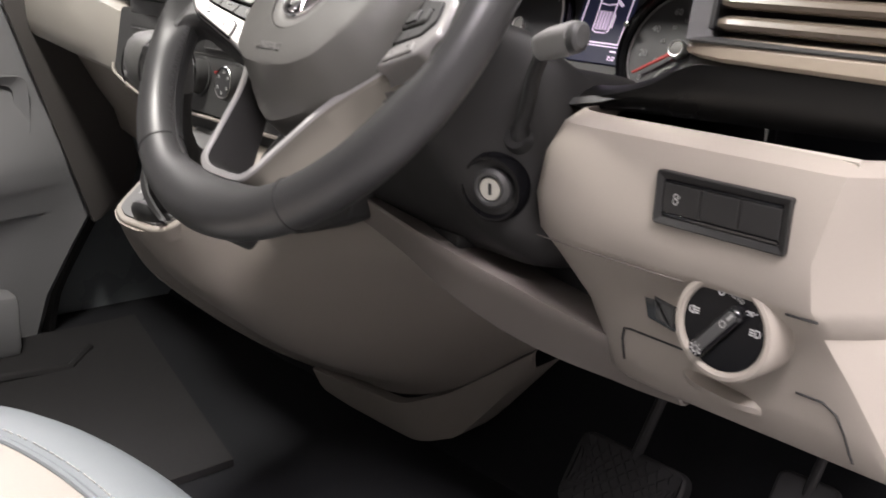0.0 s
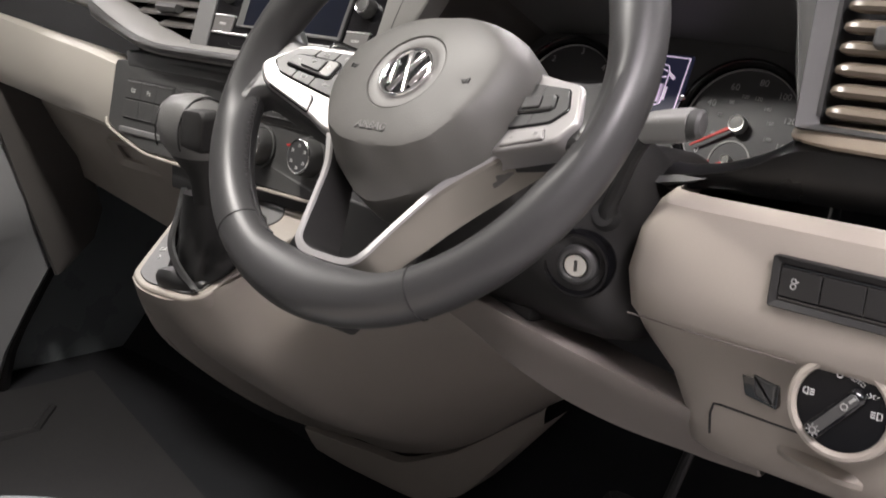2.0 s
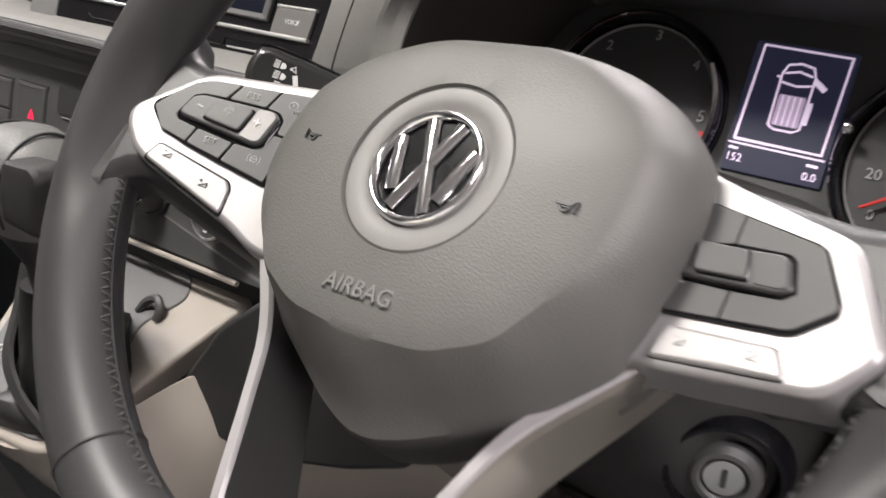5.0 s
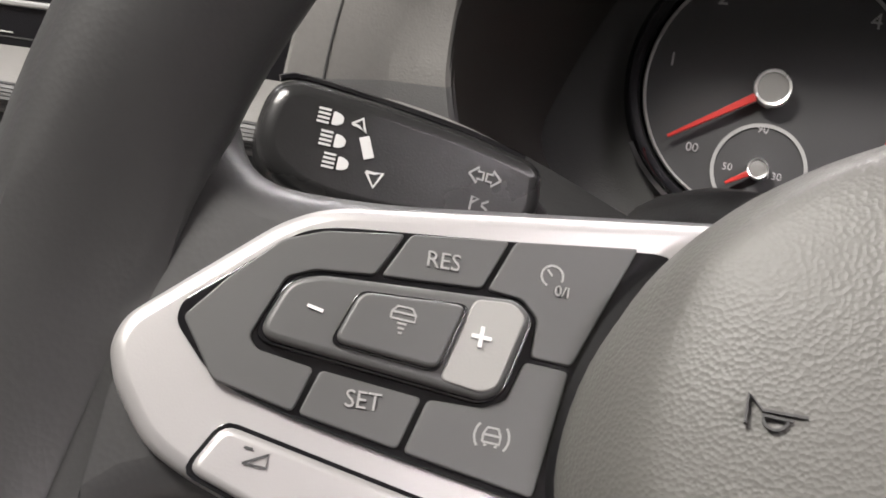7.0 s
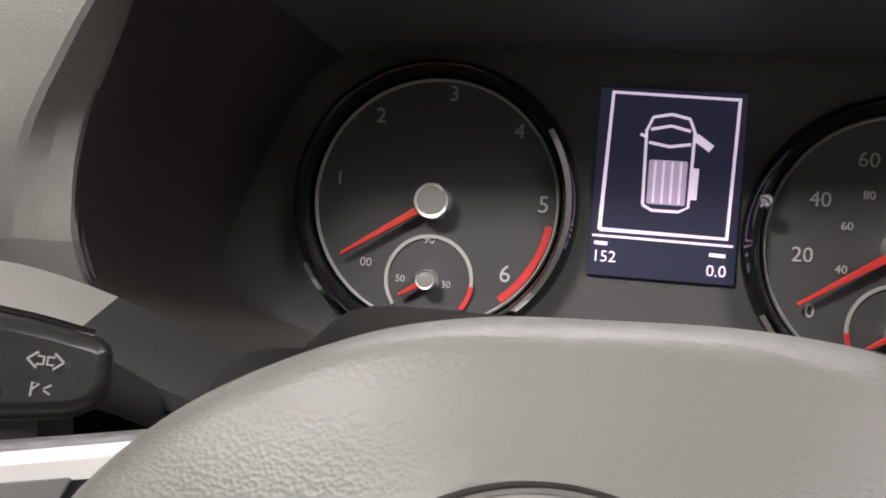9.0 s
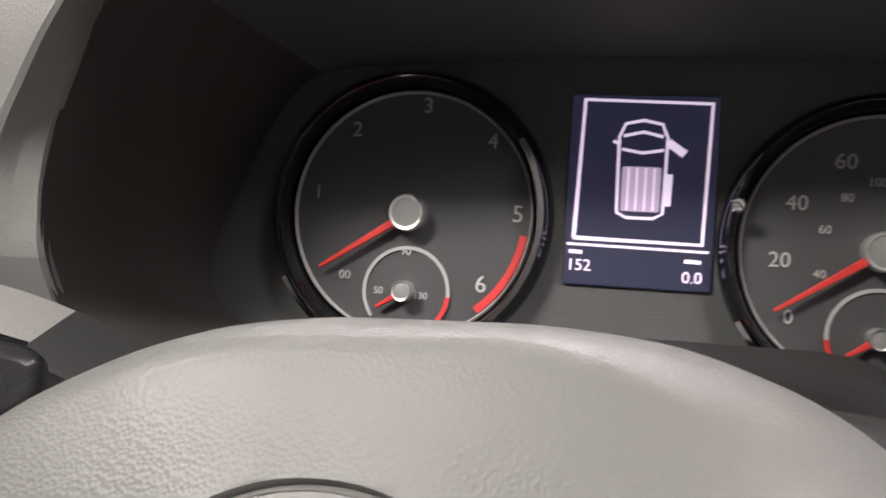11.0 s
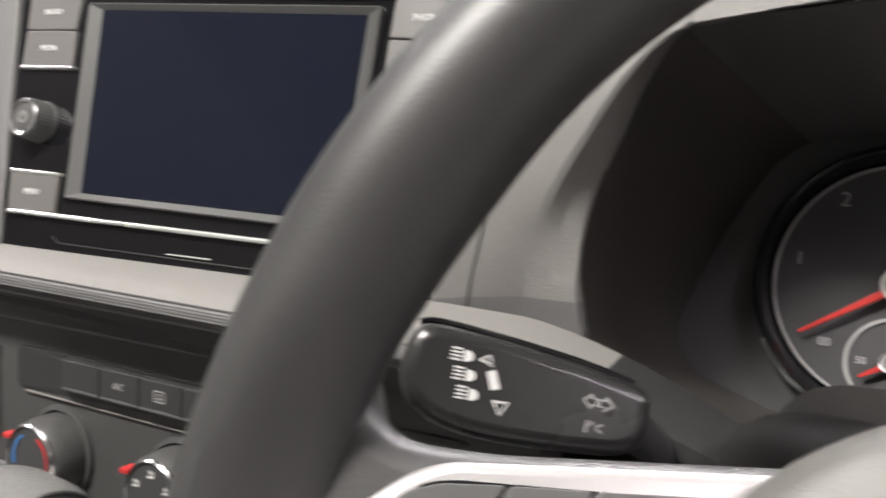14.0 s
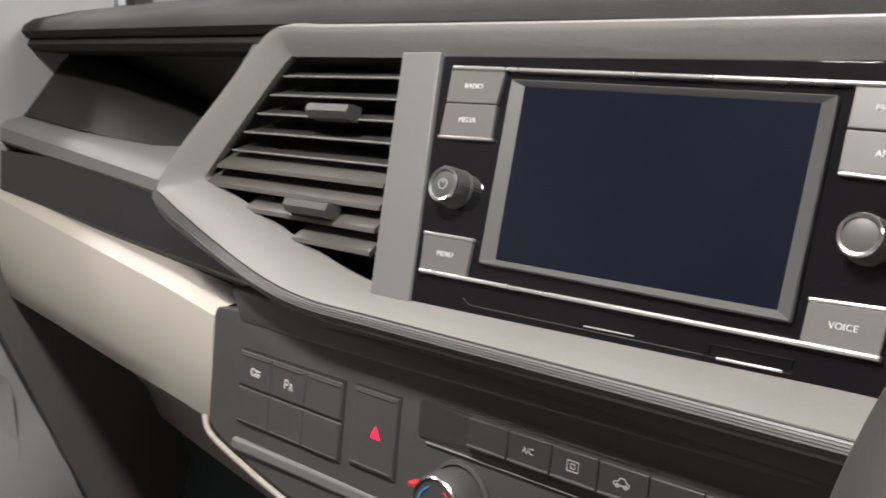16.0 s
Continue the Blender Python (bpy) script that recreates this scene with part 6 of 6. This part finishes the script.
for a, b, c in zip(o, i_, f_):
    d = -.022 * min(1, max(0, (b.y + .125) / .095))
    lining.append([(b.x, b.y, -.0150 + d), (b.x * .985, b.y + .001, -.024 + d), (b.x * .97, b.y + .002, -.050)])
    k = min(.021, max(0, abs(c.x) - abs(a.x) - .002))
    rows.append([(b.x, b.y, -.0155 + d), (b.x, b.y, -.0145 + d), (b.x * .85 + a.x * .15, b.y * .85 + a.y * .15, -.0128 + d), (b.x * .15 + a.x * .85, b.y * .15 + a.y * .85, -.0128 + d), (a.x, a.y, -.0145 + d), (a.x * .9 + c.x * .1, a.y * .9 + c.y * .1, -.0165 + d), (c.x - math.copysign(k, c.x), c.y + .25 * k, -.035 + d * .6 - 1.4 * k)])
bm = sheet(bm_new(), [r[:5] for r in rows], 0.003, (0, 0, -1))
spoke_v = part("lower_spoke", bm, SILVER, wheel, "satin silver V-shaped lower spoke", frame_m=WHEEL, sharp=25)
# Same silver as the V, darkened: the bevel's shade is in its colour.
bm = sheet(bm_new(), [r[4:] for r in rows], 0.003, (0, 0, -1))
part("spoke_flare", bm, FLARE_SHADED, spoke_v, "darker satin bevel of the spoke", frame_m=WHEEL, sharp=25)
part("spoke_lining", sheet(bm_new(), lining, 0.003, (0, 0, -1)), SOFT_BLACK, wheel, "black lining inside the V spoke", frame_m=WHEEL)
part("spoke_bridge", plate(rpoly([(-0.034, -.136), (-0.026, -.172), (0.026, -.172), (0.034, -.136)], 0.006), -0.045, -.030, 0.004), SOFT_BLACK, wheel, frame_m=WHEEL)

# ---- column, ignition and stalks ----
col = thing("steering_column", "black plastic steering column shroud", "steering column", (0.03, 0.12, 0.52))
secs = []
for y, x0, x1, z0, z1, r in ((0.070, -0.042, 0.042, .606, .686, .025), (0.085, -0.050, 0.050, .580, .690, .03), (0.100, -0.070, 0.062, .552, .690, .03), (0.115, -0.088, 0.086, .530, .684, .03), (0.128, -0.098, 0.104, .514, .678, .03), (0.145, -0.104, 0.112, .502, .665, .03), (0.175, -0.106, 0.116, .494, .650, .035), (0.24, -0.106, 0.118, .49, .64, .035)):
    secs.append([(p[0], y + .007, p[1]) for p in rpoly(rect(x0, z0, x1, z1), r, 6)])
bm = bm_new()
loft(bm, secs, True, True, True)
part("shroud", bm, SOFT_BLACK, col)
IGN = Matrix.Translation((0.0785, 0.1145, 0.5638)) @ look((0, 0, 0), (-0.30, 0.95, 0.10)).to_3x3().to_4x4()
part("lock_collar", lathe(bm_new(), [(0.0285, -.02), (0.0265, -.003), (0.0240, .001), (0.0222, .001), (0.0205, -.004), (0.0195, -.012)], (0, 0), 40), BADGE_BLACK, col, frame_m=IGN)
lock = part("ignition_lock", lathe(bm_new(), [(0.0165, -.010), (0.0150, -.0005), (0.0125, .002), (0.0105, .0022), (0.0094, .0010), (0.0094, -.004)], (0, 0), 40), CHARCOAL, col, "ignition lock with a metal barrel", frame_m=IGN)
part("lock_barrel", lathe(bm_new(), [(0.0, .0008), (0.0082, .0008), (0.0092, -.0004)], (0, 0), 32), STEEL, lock, "worn metal barrel", frame_m=IGN)
part("key_slot", plate(rpoly(rect(-.0012, -.0042, .0012, .0042), 0.0005), 0.0, .0016, 0.0002), DASH_BLACK, lock, frame_m=IGN)
part("lower_trim", box(bm_new(), -0.09, 0.132, 0.496, 0.03, 0.20, 0.515, 0.004), DASH_BLACK, col)
# Added black sheet, outlined from the camera's view to darken the lit console.
part("view_filler", plate(rpoly([(-0.262, .466), (-0.20, .468), (-0.15, .477), (-0.11, .490), (-0.07, .508), (-0.06, .566), (-0.165, .574), (-0.207, .540)], 0.006), -0.03, 0.0, 0.003), DASH_BLACK, col, "black cover beside the column", frame_m=plane_frame(0.100, 0.0, 0))

def stalk(name, label, sect, tip_material):
    th = thing(name, label, "stalk", sect[0][0], group="column stalks")
    rings = []
    for (x, y, z), hy, hz, tilt in sect:
        c, s_ = math.cos(radians(tilt)), math.sin(radians(tilt))
        ring = []
        for p in rpoly(rect(-hy, -hz, hy, hz), min(hy, hz) * .55, 5):
            ring.append((x, y + p[0] * c - p[1] * s_, z + p[0] * s_ + p[1] * c))
        rings.append(ring)
    bm = bm_new()
    loft(bm, rings, True, True, True)
    part("paddle", bm, tip_material, th)
    return th


def on_wheel(u, v, n):
    return WHEEL @ Vector((u, v, n))


ind = thing("indicator_stalk", "black indicator stalk with white light symbols", "stalk", on_wheel(-0.09, .041, -.118), group="column stalks")
STALK = Matrix.Translation((-0.0017, 0.0035, -0.0018)) @ WHEEL @ Matrix.Translation((-0.153, 0.041, -0.080)) @ Matrix.Rotation(math.atan(0.6), 4, "Y")
pad_line = [(-.0168, -.0005), (-.0160, .0060), (-.0140, .0102), (-.0090, .0123), (.0100, .0120), (.032, .0106), (.0485, .0082), (.0518, .0058), (.0528, -.0030), (.0515, -.0075), (.046, -.0115), (.030, -.0138), (.014, -.0152), (.003, -.0153), (-.006, -.0138), (-.0132, -.0098), (-.0160, -.0055)]
pad_line = rpoly(pad_line, 0.004, 3)
bm = slab(bm_new(), pad_line, -.016, .0, 0.0042)
part("paddle", bm, STALK_BLACK, ind, frame_m=STALK)
bm = tube(bm_new(), [(.044, -.001, -.009), (.056, -.004, -.020), (.070, -.008, -.040), (.085, -.012, -.060)], [.0070, .0058, .0055, .0060], 12)
part("neck", bm, DASH_BLACK, ind, frame_m=STALK)
for j, (cx, cy) in enumerate(((-.0006, .0047), (.0010, -.0002), (.0028, -.0050))):
    part("lamp_symbol", plate(rpoly([(cx, cy - .0016), (cx + .0014, cy - .0015), (cx + .0026, cy - .0007), (cx + .0026, cy + .0007), (cx + .0014, cy + .0015), (cx, cy + .0016)], 0.0005), -.002, .0003, 0.0001), PRINT, ind, frame_m=STALK)
    part("ray_symbol", bars([[(cx - .0034, cy - .0015 + q * .0010), (cx - .0006, cy - .0014 + q * .0010)] for q in range(4)], 0.0005, -.002, .0003), PRINT, ind, frame_m=STALK)
part("arrow_symbol", bars([[(.0040, .0046), (.0062, .0064), (.0074, .0034), (.0056, .0044), (.0040, .0046)], [(.0096, -.0052), (.0120, -.0084), (.0136, -.0046), (.0116, -.0052), (.0096, -.0052)]], 0.0006, -.002, .0003), PRINT, ind, frame_m=STALK)
part("arrow_body", bars([[(.0074, .0024), (.0096, -.0022)]], 0.0024, -.002, .0003), PRINT, ind, frame_m=STALK)
cx, cy = .0372, .0009
part("turn_symbol", bars([[(cx - .0040, cy), (cx - .0018, cy + .0019), (cx - .0018, cy + .0009), (cx - .0004, cy + .0009), (cx - .0004, cy - .0009), (cx - .0018, cy - .0009), (cx - .0018, cy - .0019), (cx - .0040, cy)], [(cx + .0040, cy), (cx + .0018, cy + .0019), (cx + .0018, cy + .0009), (cx + .0004, cy + .0009), (cx + .0004, cy - .0009), (cx + .0018, cy - .0009), (cx + .0018, cy - .0019), (cx + .0040, cy)]], 0.0005, -.003, .0003), PRINT_DIM, ind, frame_m=STALK)
part("park_symbol", bars([[(cx - .0020, cy - .0084), (cx - .0020, cy - .0052), (cx - .0004, cy - .0054), (cx - .0020, cy - .0068)], [(cx + .0006, cy - .0064), (cx + .0022, cy - .0054)], [(cx + .0006, cy - .0068), (cx + .0022, cy - .0076)]], 0.0005, -.003, .0003), PRINT_DIM, ind, frame_m=STALK)
bm = bm_new()
tube(bm, spline([(-.0140, .0112, -.004), (-.0085, .0128, -.004), (.010, .0124, -.004), (.032, .0110, -.0042), (.047, .0088, -.005)], 4), 0.0009, 6)
part("edge_line", bm, GLOSS_BLACK, ind, frame_m=STALK)

wip = stalk("wiper_stalk", "black wiper stalk with a pale grey grip end", [
    ((0.120, .108, .6692), .0052, .0058, 20), ((0.124, .106, .6704), .0072, .0082, 20), ((0.132, .103, .6722), .0086, .0095, 20), ((0.149, .095, .6757), .0090, .0099, 20), ((0.165, .088, .6788), .0091, .0099, 20), ((0.170, .0858, .6798), .0086, .0093, 20)], WIPER_GREY)
rings = []
for x, q, hy in (((0.1695, .0862, .6797), 1, .0088), ((0.1735, .0845, .6805), 1, .0092), ((0.1775, .083, .6813), .93, .0092), ((0.1795, .082, .6817), .7, .0082)):
    rings.append([(x[0], x[1] + hy * q * math.cos(k * math.tau / 20), x[2] + .0099 * q * math.sin(k * math.tau / 20)) for k in range(20)])
bm = bm_new()
loft(bm, rings, True, True, True)
part("end_ring", bm, BUTTON, wip, "dark end ring")
bm = bm_new()
tube(bm, spline([(0.089, .130, .598), (0.096, .124, .612), (0.106, .118, .630), (0.117, .110, .650), (0.128, .104, .664)], 5), [0.0072] * 5 + [0.0054] * 16, 10)
part("arm", bm, DASH_BLACK, wip)
bm = lathe(bm_new(), [(0.0, .006), (.008, .005), (.0115, .0), (.0135, -.008)], (0, 0), 24)
part("boot", bm, DASH_BLACK, wip, frame_m=Matrix.Translation((0.090, .127, .602)) @ look((0, 0, 0), (-0.30, 0.95, -0.2)).to_3x3().to_4x4())
for q in range(3):
    part("symbol", bars([[(-.003, .002 - q * .002), (.003, .002 - q * .002)]], 0.0008, -.002, .0002), PRINT_DIM, wip, frame_m=plane_frame(.0849, .6775, 20, 0.149 + q * .006))

# ---- light switch and switch strip ----
LS = plane_frame(0.1350, 0.5183, 0, 0.2770) @ Matrix.Scale(0.93, 4)
lsw = thing("light_switch", "round headlight switch with a black dial in a beige ring", "light switch", (0.283, 0.12, 0.48))
part("ring", lathe(bm_new(), [(0.0376, -.012), (0.0370, .010), (0.0366, .0170), (0.0350, .0198), (0.0322, .0204), (0.0300, .0190), (0.0295, .0165)], (0, 0), 64), CREAM, lsw, "raised beige ring", frame_m=LS)
dl = part("dial", lathe(bm_new(), [(0.0, .0180), (0.026, .0180), (0.0292, .0178), (0.0296, .016)], (0, 0), 56), BADGE_BLACK, lsw, "black dial with white symbols", frame_m=LS)
a = radians(52)
R2 = Matrix.Rotation(a, 4, "Z")
bm = bm_new()
slab(bm, rpoly(rect(-.0270, -.0062, .0215, .0062), 0.0055, 5), .017, .0265, 0.0035)
part("grip", bm, GLOSS_BLACK, dl, "black grip bar", frame_m=LS @ R2)
part("grip_top", plate(rpoly(rect(-.0230, -.0036, .0185, .0036), 0.0030, 4), .025, .0270, 0.0006), BUTTON, dl, frame_m=LS @ R2)
part("pointer", plate(rpoly(rect(.0120, -.0010, .0175, .0010), 0.0005), .026, .0275, 0.0002), PRINT_DIM, dl, frame_m=LS @ R2)
part("pointer", bars([arc(.0075, 0, .0022, 0, 360, 12)], 0.0008, .026, .0274), PRINT_DIM, dl, frame_m=LS @ R2)
part("symbol", bars([arc(-.0205, 0, .0022, 0, 360, 12), *[[(-.0205 + .0032 * math.cos(b), .0032 * math.sin(b)), (-.0205 + .0046 * math.cos(b), .0046 * math.sin(b))] for b in [k * math.tau / 8 for k in range(8)]]], 0.0007, .026, .0274), PRINT_DIM, dl, frame_m=LS @ R2)
for ang, kind_ in ((100, "o"), (72, "auto"), (40, "side"), (8, "dip"), (165, "fog")):
    cx, cy = .0235 * math.cos(radians(ang)), .0235 * math.sin(radians(ang))
    if kind_ == "auto":
        lettering("symbol_word", "AUTO", .0042, cx, cy, .0184, LS, PRINT_DIM, dl, turn=-20)
    elif kind_ == "o":
        part("symbol", bars([arc(cx, cy, .0018, 0, 360, 12)], 0.0007, .0178, .0185), PRINT, dl, frame_m=LS)
    elif kind_ == "side":
        part("symbol", bars([arc(cx - .002, cy, .0014, -90, 90, 6), arc(cx + .002, cy, .0014, 90, 270, 6), [(cx - .0045, cy + .001), (cx - .003, cy)], [(cx + .0045, cy + .001), (cx + .003, cy)]], 0.0006, .0178, .0185), PRINT, dl, frame_m=LS)
    else:
        k = -1 if kind_ == "fog" else 1
        part("symbol", bars([[(cx, cy - .0026), (cx, cy + .0026), (cx + k * .003, cy + .0016), (cx + k * .003, cy - .0016), (cx, cy - .0026)], *[[(cx - k * .0012, cy + q * .0017), (cx - k * .0042, cy + q * .0017)] for q in (-1, 0, 1)]], 0.0007, .0178, .0185), PRINT, dl, frame_m=LS)
dim = thing("dimmer_wheel", "small black dimmer wheel in the knee panel", "switch", (0.222, 0.12, 0.505))
DM = plane_frame(0.1435, 0.507, 0, 0.2150)
part("frame", plate(rpoly([(-.0155, .0155), (.0145, .0095), (.0145, -.0125), (-.0085, -.0085)], 0.002), -.004, .0018, 0.0006), GLOSS_BLACK, dim, frame_m=DM)
part("thumb_wheel", plate(rpoly([(-.004, .0085), (.0125, .0050), (.0125, -.0100), (-.001, -.0065)], 0.001), -.002, .0040, 0.0016), BUTTON, dim, frame_m=DM)
strip = thing("switch_strip", "black switch strip in the beige knee panel", "switch", (0.268, 0.112, 0.575))
SS = plane_frame(0.1115, 0.590, 0, 0.269)
part("frame", frame_plate(bm_new(), rpoly(rect(-.0445, -.0165, .0445, .0165), 0.002), rpoly(rect(-.0395, -.0120, .0395, .0118), 0.001), -.006, .0030, .0010), SOFT_BLACK, strip, frame_m=SS)
for i in range(3):
    x0 = -.0390 + i * .0262
    b = part("switch", plate(rpoly(rect(x0, -.0088, x0 + .0256, .0090), 0.0008), -.004, .0014, 0.0006), SOFT_BLACK, strip, frame_m=SS)
    if i == 0:
        part("icon", bars([arc(x0 + .009, .0022, .0015, 0, 360, 10), arc(x0 + .009, -.0012, .0017, 0, 360, 10), [(x0 + .0108, .001), (x0 + .0122, .0026)]], 0.0006, .001, .0018), PRINT_DIM, b, frame_m=SS)
part("ledge", plate(rpoly(rect(-.0385, -.0115, .0385, -.0092), 0.0005), -.003, .0012, 0.0004), GLOSS_BLACK, strip, frame_m=SS)
part("ledge", plate(rpoly(rect(-.0385, .0092, .0385, .0114), 0.0005), -.003, .0012, 0.0004), GLOSS_BLACK, strip, frame_m=SS)

# ---- pedals ----
PD = Matrix.Translation((0.030, 0.385, 0.205)) @ pose(0, 0, 0, 58, 0, 0)
brake = thing("brake_pedal", "black rubber brake pedal with a diamond tread", "pedal", (0.03, 0.385, 0.17))
part("pad", plate(rpoly(rect(-.068, -.045, .068, .040), 0.018, 5), -.012, .004, 0.004), RUBBER, brake, frame_m=PD)
bm = bm_new()
for i in range(-6, 7):
    for sg in (-1, 1):
        band(bm, [(max(-.062, min(.062, i * .016 - sg * .034)), -.034), (max(-.062, min(.062, i * .016 + sg * .034)), .034)], 0.0028, .003, .0062)
part("tread", bm, RUBBER, brake, frame_m=PD)
bm = tube(bm_new(), [(0.03, .40, .225), (0.045, .43, .32), (0.05, .46, .46)], 0.006, 10)
part("arm", bm, RUBBER, brake)
acc = thing("accelerator_pedal", "black accelerator pedal hanging in the footwell", "pedal", (0.24, 0.42, 0.15))
part("pad", plate(rpoly(rect(-.030, -.075, .030, .075), 0.012, 5), -.010, .004, 0.004), RUBBER, acc, frame_m=Matrix.Translation((0.205, 0.40, 0.21)) @ pose(0, 0, 0, 58, 0, 4))
bm = tube(bm_new(), [(0.205, .43, .26), (0.215, .45, .34), (0.22, .47, .46)], 0.005, 10)
part("arm", bm, RUBBER, acc)

# ---- floor mat, seat, door ----
bm = bm_new()
sheet(bm, [[(x, -0.40 + (0.615 - (x + 0.49) * 0.235) * q, FLOOR_Z + .012 + .003 * noise.noise(Vector((x * 9, q * 5, 1)))) for x in np.linspace(-1.0, -0.44, 14)] for q in np.linspace(0, 1, 14)], 0.010, (0, 0, -1))
solid("floor_mat", bm, CARPET_GREY, "dark grey carpet mat on the footwell floor", "floor mat")
bm = bm_new()
sheet(bm, [[(x, y, FLOOR_Z + .010 + .003 * noise.noise(Vector((x * 9, y * 9, 4)))) for x in np.linspace(-0.32, 0.36, 14)] for y in np.linspace(-0.40, 0.36, 14)], 0.008, (0, 0, -1))
solid("floor_mat", bm, CARPET, "black carpet mat under the pedals", "floor mat")

seat = thing("driver_seat", "pale blue and cream leather driver's seat", "seat", (-0.02, -0.45, FLOOR_Z))
def seat_ring(s, z):
    pts = [(-0.23, -0.80), (-0.240, -0.40), (-0.228, -0.25), (-0.190, -0.178), (-0.12, -0.138), (0.0, -0.118), (0.12, -0.124), (0.20, -0.155), (0.25, -0.23), (0.265, -0.40), (0.255, -0.80)]
    cx, cy = -0.018, -0.45
    return [(cx + .012 + (p[0] - cx) * s, cy + .022 + (p[1] - cy) * s, z + .003 - 0.035 * max(0, (p[1] * s + 0.5)) ** 2) for p in spline([(*q, 0) for q in pts], 5)]


rings = [seat_ring(.96, FLOOR_Z + .06), seat_ring(1.0, 0.2670), seat_ring(1.01, 0.3170), seat_ring(1.0, 0.3520), seat_ring(.97, 0.3720), seat_ring(.92, 0.3840), seat_ring(.87, 0.3880), seat_ring(.83, 0.3885), seat_ring(.805, 0.3870), seat_ring(.79, 0.3830)]
bm = bm_new()
loft(bm, rings, True, True, False)
part("bolster", bm, SEAT_BLUE, seat, "pale blue leather bolster")
bm = bm_new()
loft(bm, [seat_ring(.795, 0.3790), seat_ring(.785, 0.3850), seat_ring(.75, 0.3885), seat_ring(.6, 0.3920), seat_ring(.3, 0.3940)], True, False, True)
part("cushion", bm, SEAT_CREAM, seat, "cream leather cushion")
bm = tube(bm_new(), seat_ring(.79, 0.3862), 0.0030, 8, closed=True)
part("piping", bm, SEAT_BLUE, seat)
bm = bm_new()
sr = seat_ring(.815, 0.3884)
for a, b in zip(sr, sr[1:]):
    a, b = Vector(a), Vector(b)
    for k in range(int((b - a).length / 0.006)):
        p = a.lerp(b, (k + .2) * 0.006 / (b - a).length)
        q = a.lerp(b, (k + .8) * 0.006 / (b - a).length)
        tube(bm, [p, q], 0.0006, 5)
tagged(part("stitching", bm, THREAD_PALE, seat), kind="stuff")
part("backrest", plate(rpoly(rect(-0.26, 0.0, 0.22, 0.62), 0.10, 6), -0.12, 0.0, 0.04), SEAT_BLUE, seat, "pale blue leather backrest", frame_m=Matrix.Translation((0, -0.92, 0.33)) @ pose(0, 0, 0, 100, 0, 180))
part("plinth", box(bm_new(), -0.27, -0.80, FLOOR_Z, 0.23, -0.14, FLOOR_Z + .09, 0.02), DASH_BLACK, seat)

def door_front(z):
    return float(np.interp(z, (.08, .14, .17, .27, .33, .38, .45, .86), (.160, .172, .185, .245, .285, .310, .322, .335)))


door = thing("door_1", "grey plastic passenger door panel with an armrest", "door", (-1.03, -0.2, 0.1), "structure")
rows = []
for z, x in ((.08, -1.00), (.16, -0.985), (.24, -0.975), (.30, -0.965), (.345, -0.935), (.375, -0.925), (.41, -0.935), (.45, -0.975), (.52, -1.005), (.62, -1.012), (.75, -1.02), (.86, -1.03)):
    yf = door_front(z)
    xb = min(x, -0.990)
    rows.append([(xb - .05, yf + .025, z), (xb - .012, yf + .012, z), (xb, yf, z), (xb, yf - .07, z), (x + .004, yf - .22, z), (x + .006, -0.35, z), (x, -0.9, z)])
bm = sheet(bm_new(), rows, 0.01, (-1, 0, 0))
part("panel", bm, DOOR_GREY, door)
rows = []
for t in np.linspace(0, 1, 9):
    z = .283 + (.640 - .283) * t
    y0, y1 = .252 - .112 * t, float(np.interp(t, (0, .18, .36, 1), (.276, .353, .337, .30)))
    rows.append([(-0.955 - .03 * t - .02 * q, y0 + (y1 - y0) * q, z) for q in (0, .02, .25, .5, .75, 1)])
part("kick_panel", sheet(bm_new(), rows, 0.008, (-1, 0, 0)), KICK, door, "dark taupe panel between door and dash")
bm = tube(bm_new(), [(-1.040, door_front(z) + .035, z) for z in np.linspace(.08, .86, 24)], 0.014, 8)
part("seal", bm, RUBBER, door)
bm = bm_new()
frame_plate(bm, rpoly(rect(-.12, -.05, .12, .05), .02), rpoly(rect(-.10, -.035, .10, .035), .015), -.01, .006, -.004)
part("grab_pocket", bm, DOOR_GREY, door, frame_m=Matrix.Translation((-0.985, 0.05, 0.47)) @ Matrix(((0, 0, 1, 0), (-1, 0, 0, 0), (0, 1, 0, 0), (0, 0, 0, 1))))
part("lower_pocket", box(bm_new(), -0.99, -0.30, 0.085, -0.93, 0.12, 0.19, 0.015), DOOR_GREY, door)
bm = tube(bm_new(), [(-0.93, -0.3, 0.10), (-0.85, 0.05, 0.095), (-0.84, 0.155, 0.09), (-0.90, 0.21, 0.09)], 0.008, 8)
solid("step_trim", bm, RUBBER, "black rubber step edge by the passenger door", "trim", "structure")
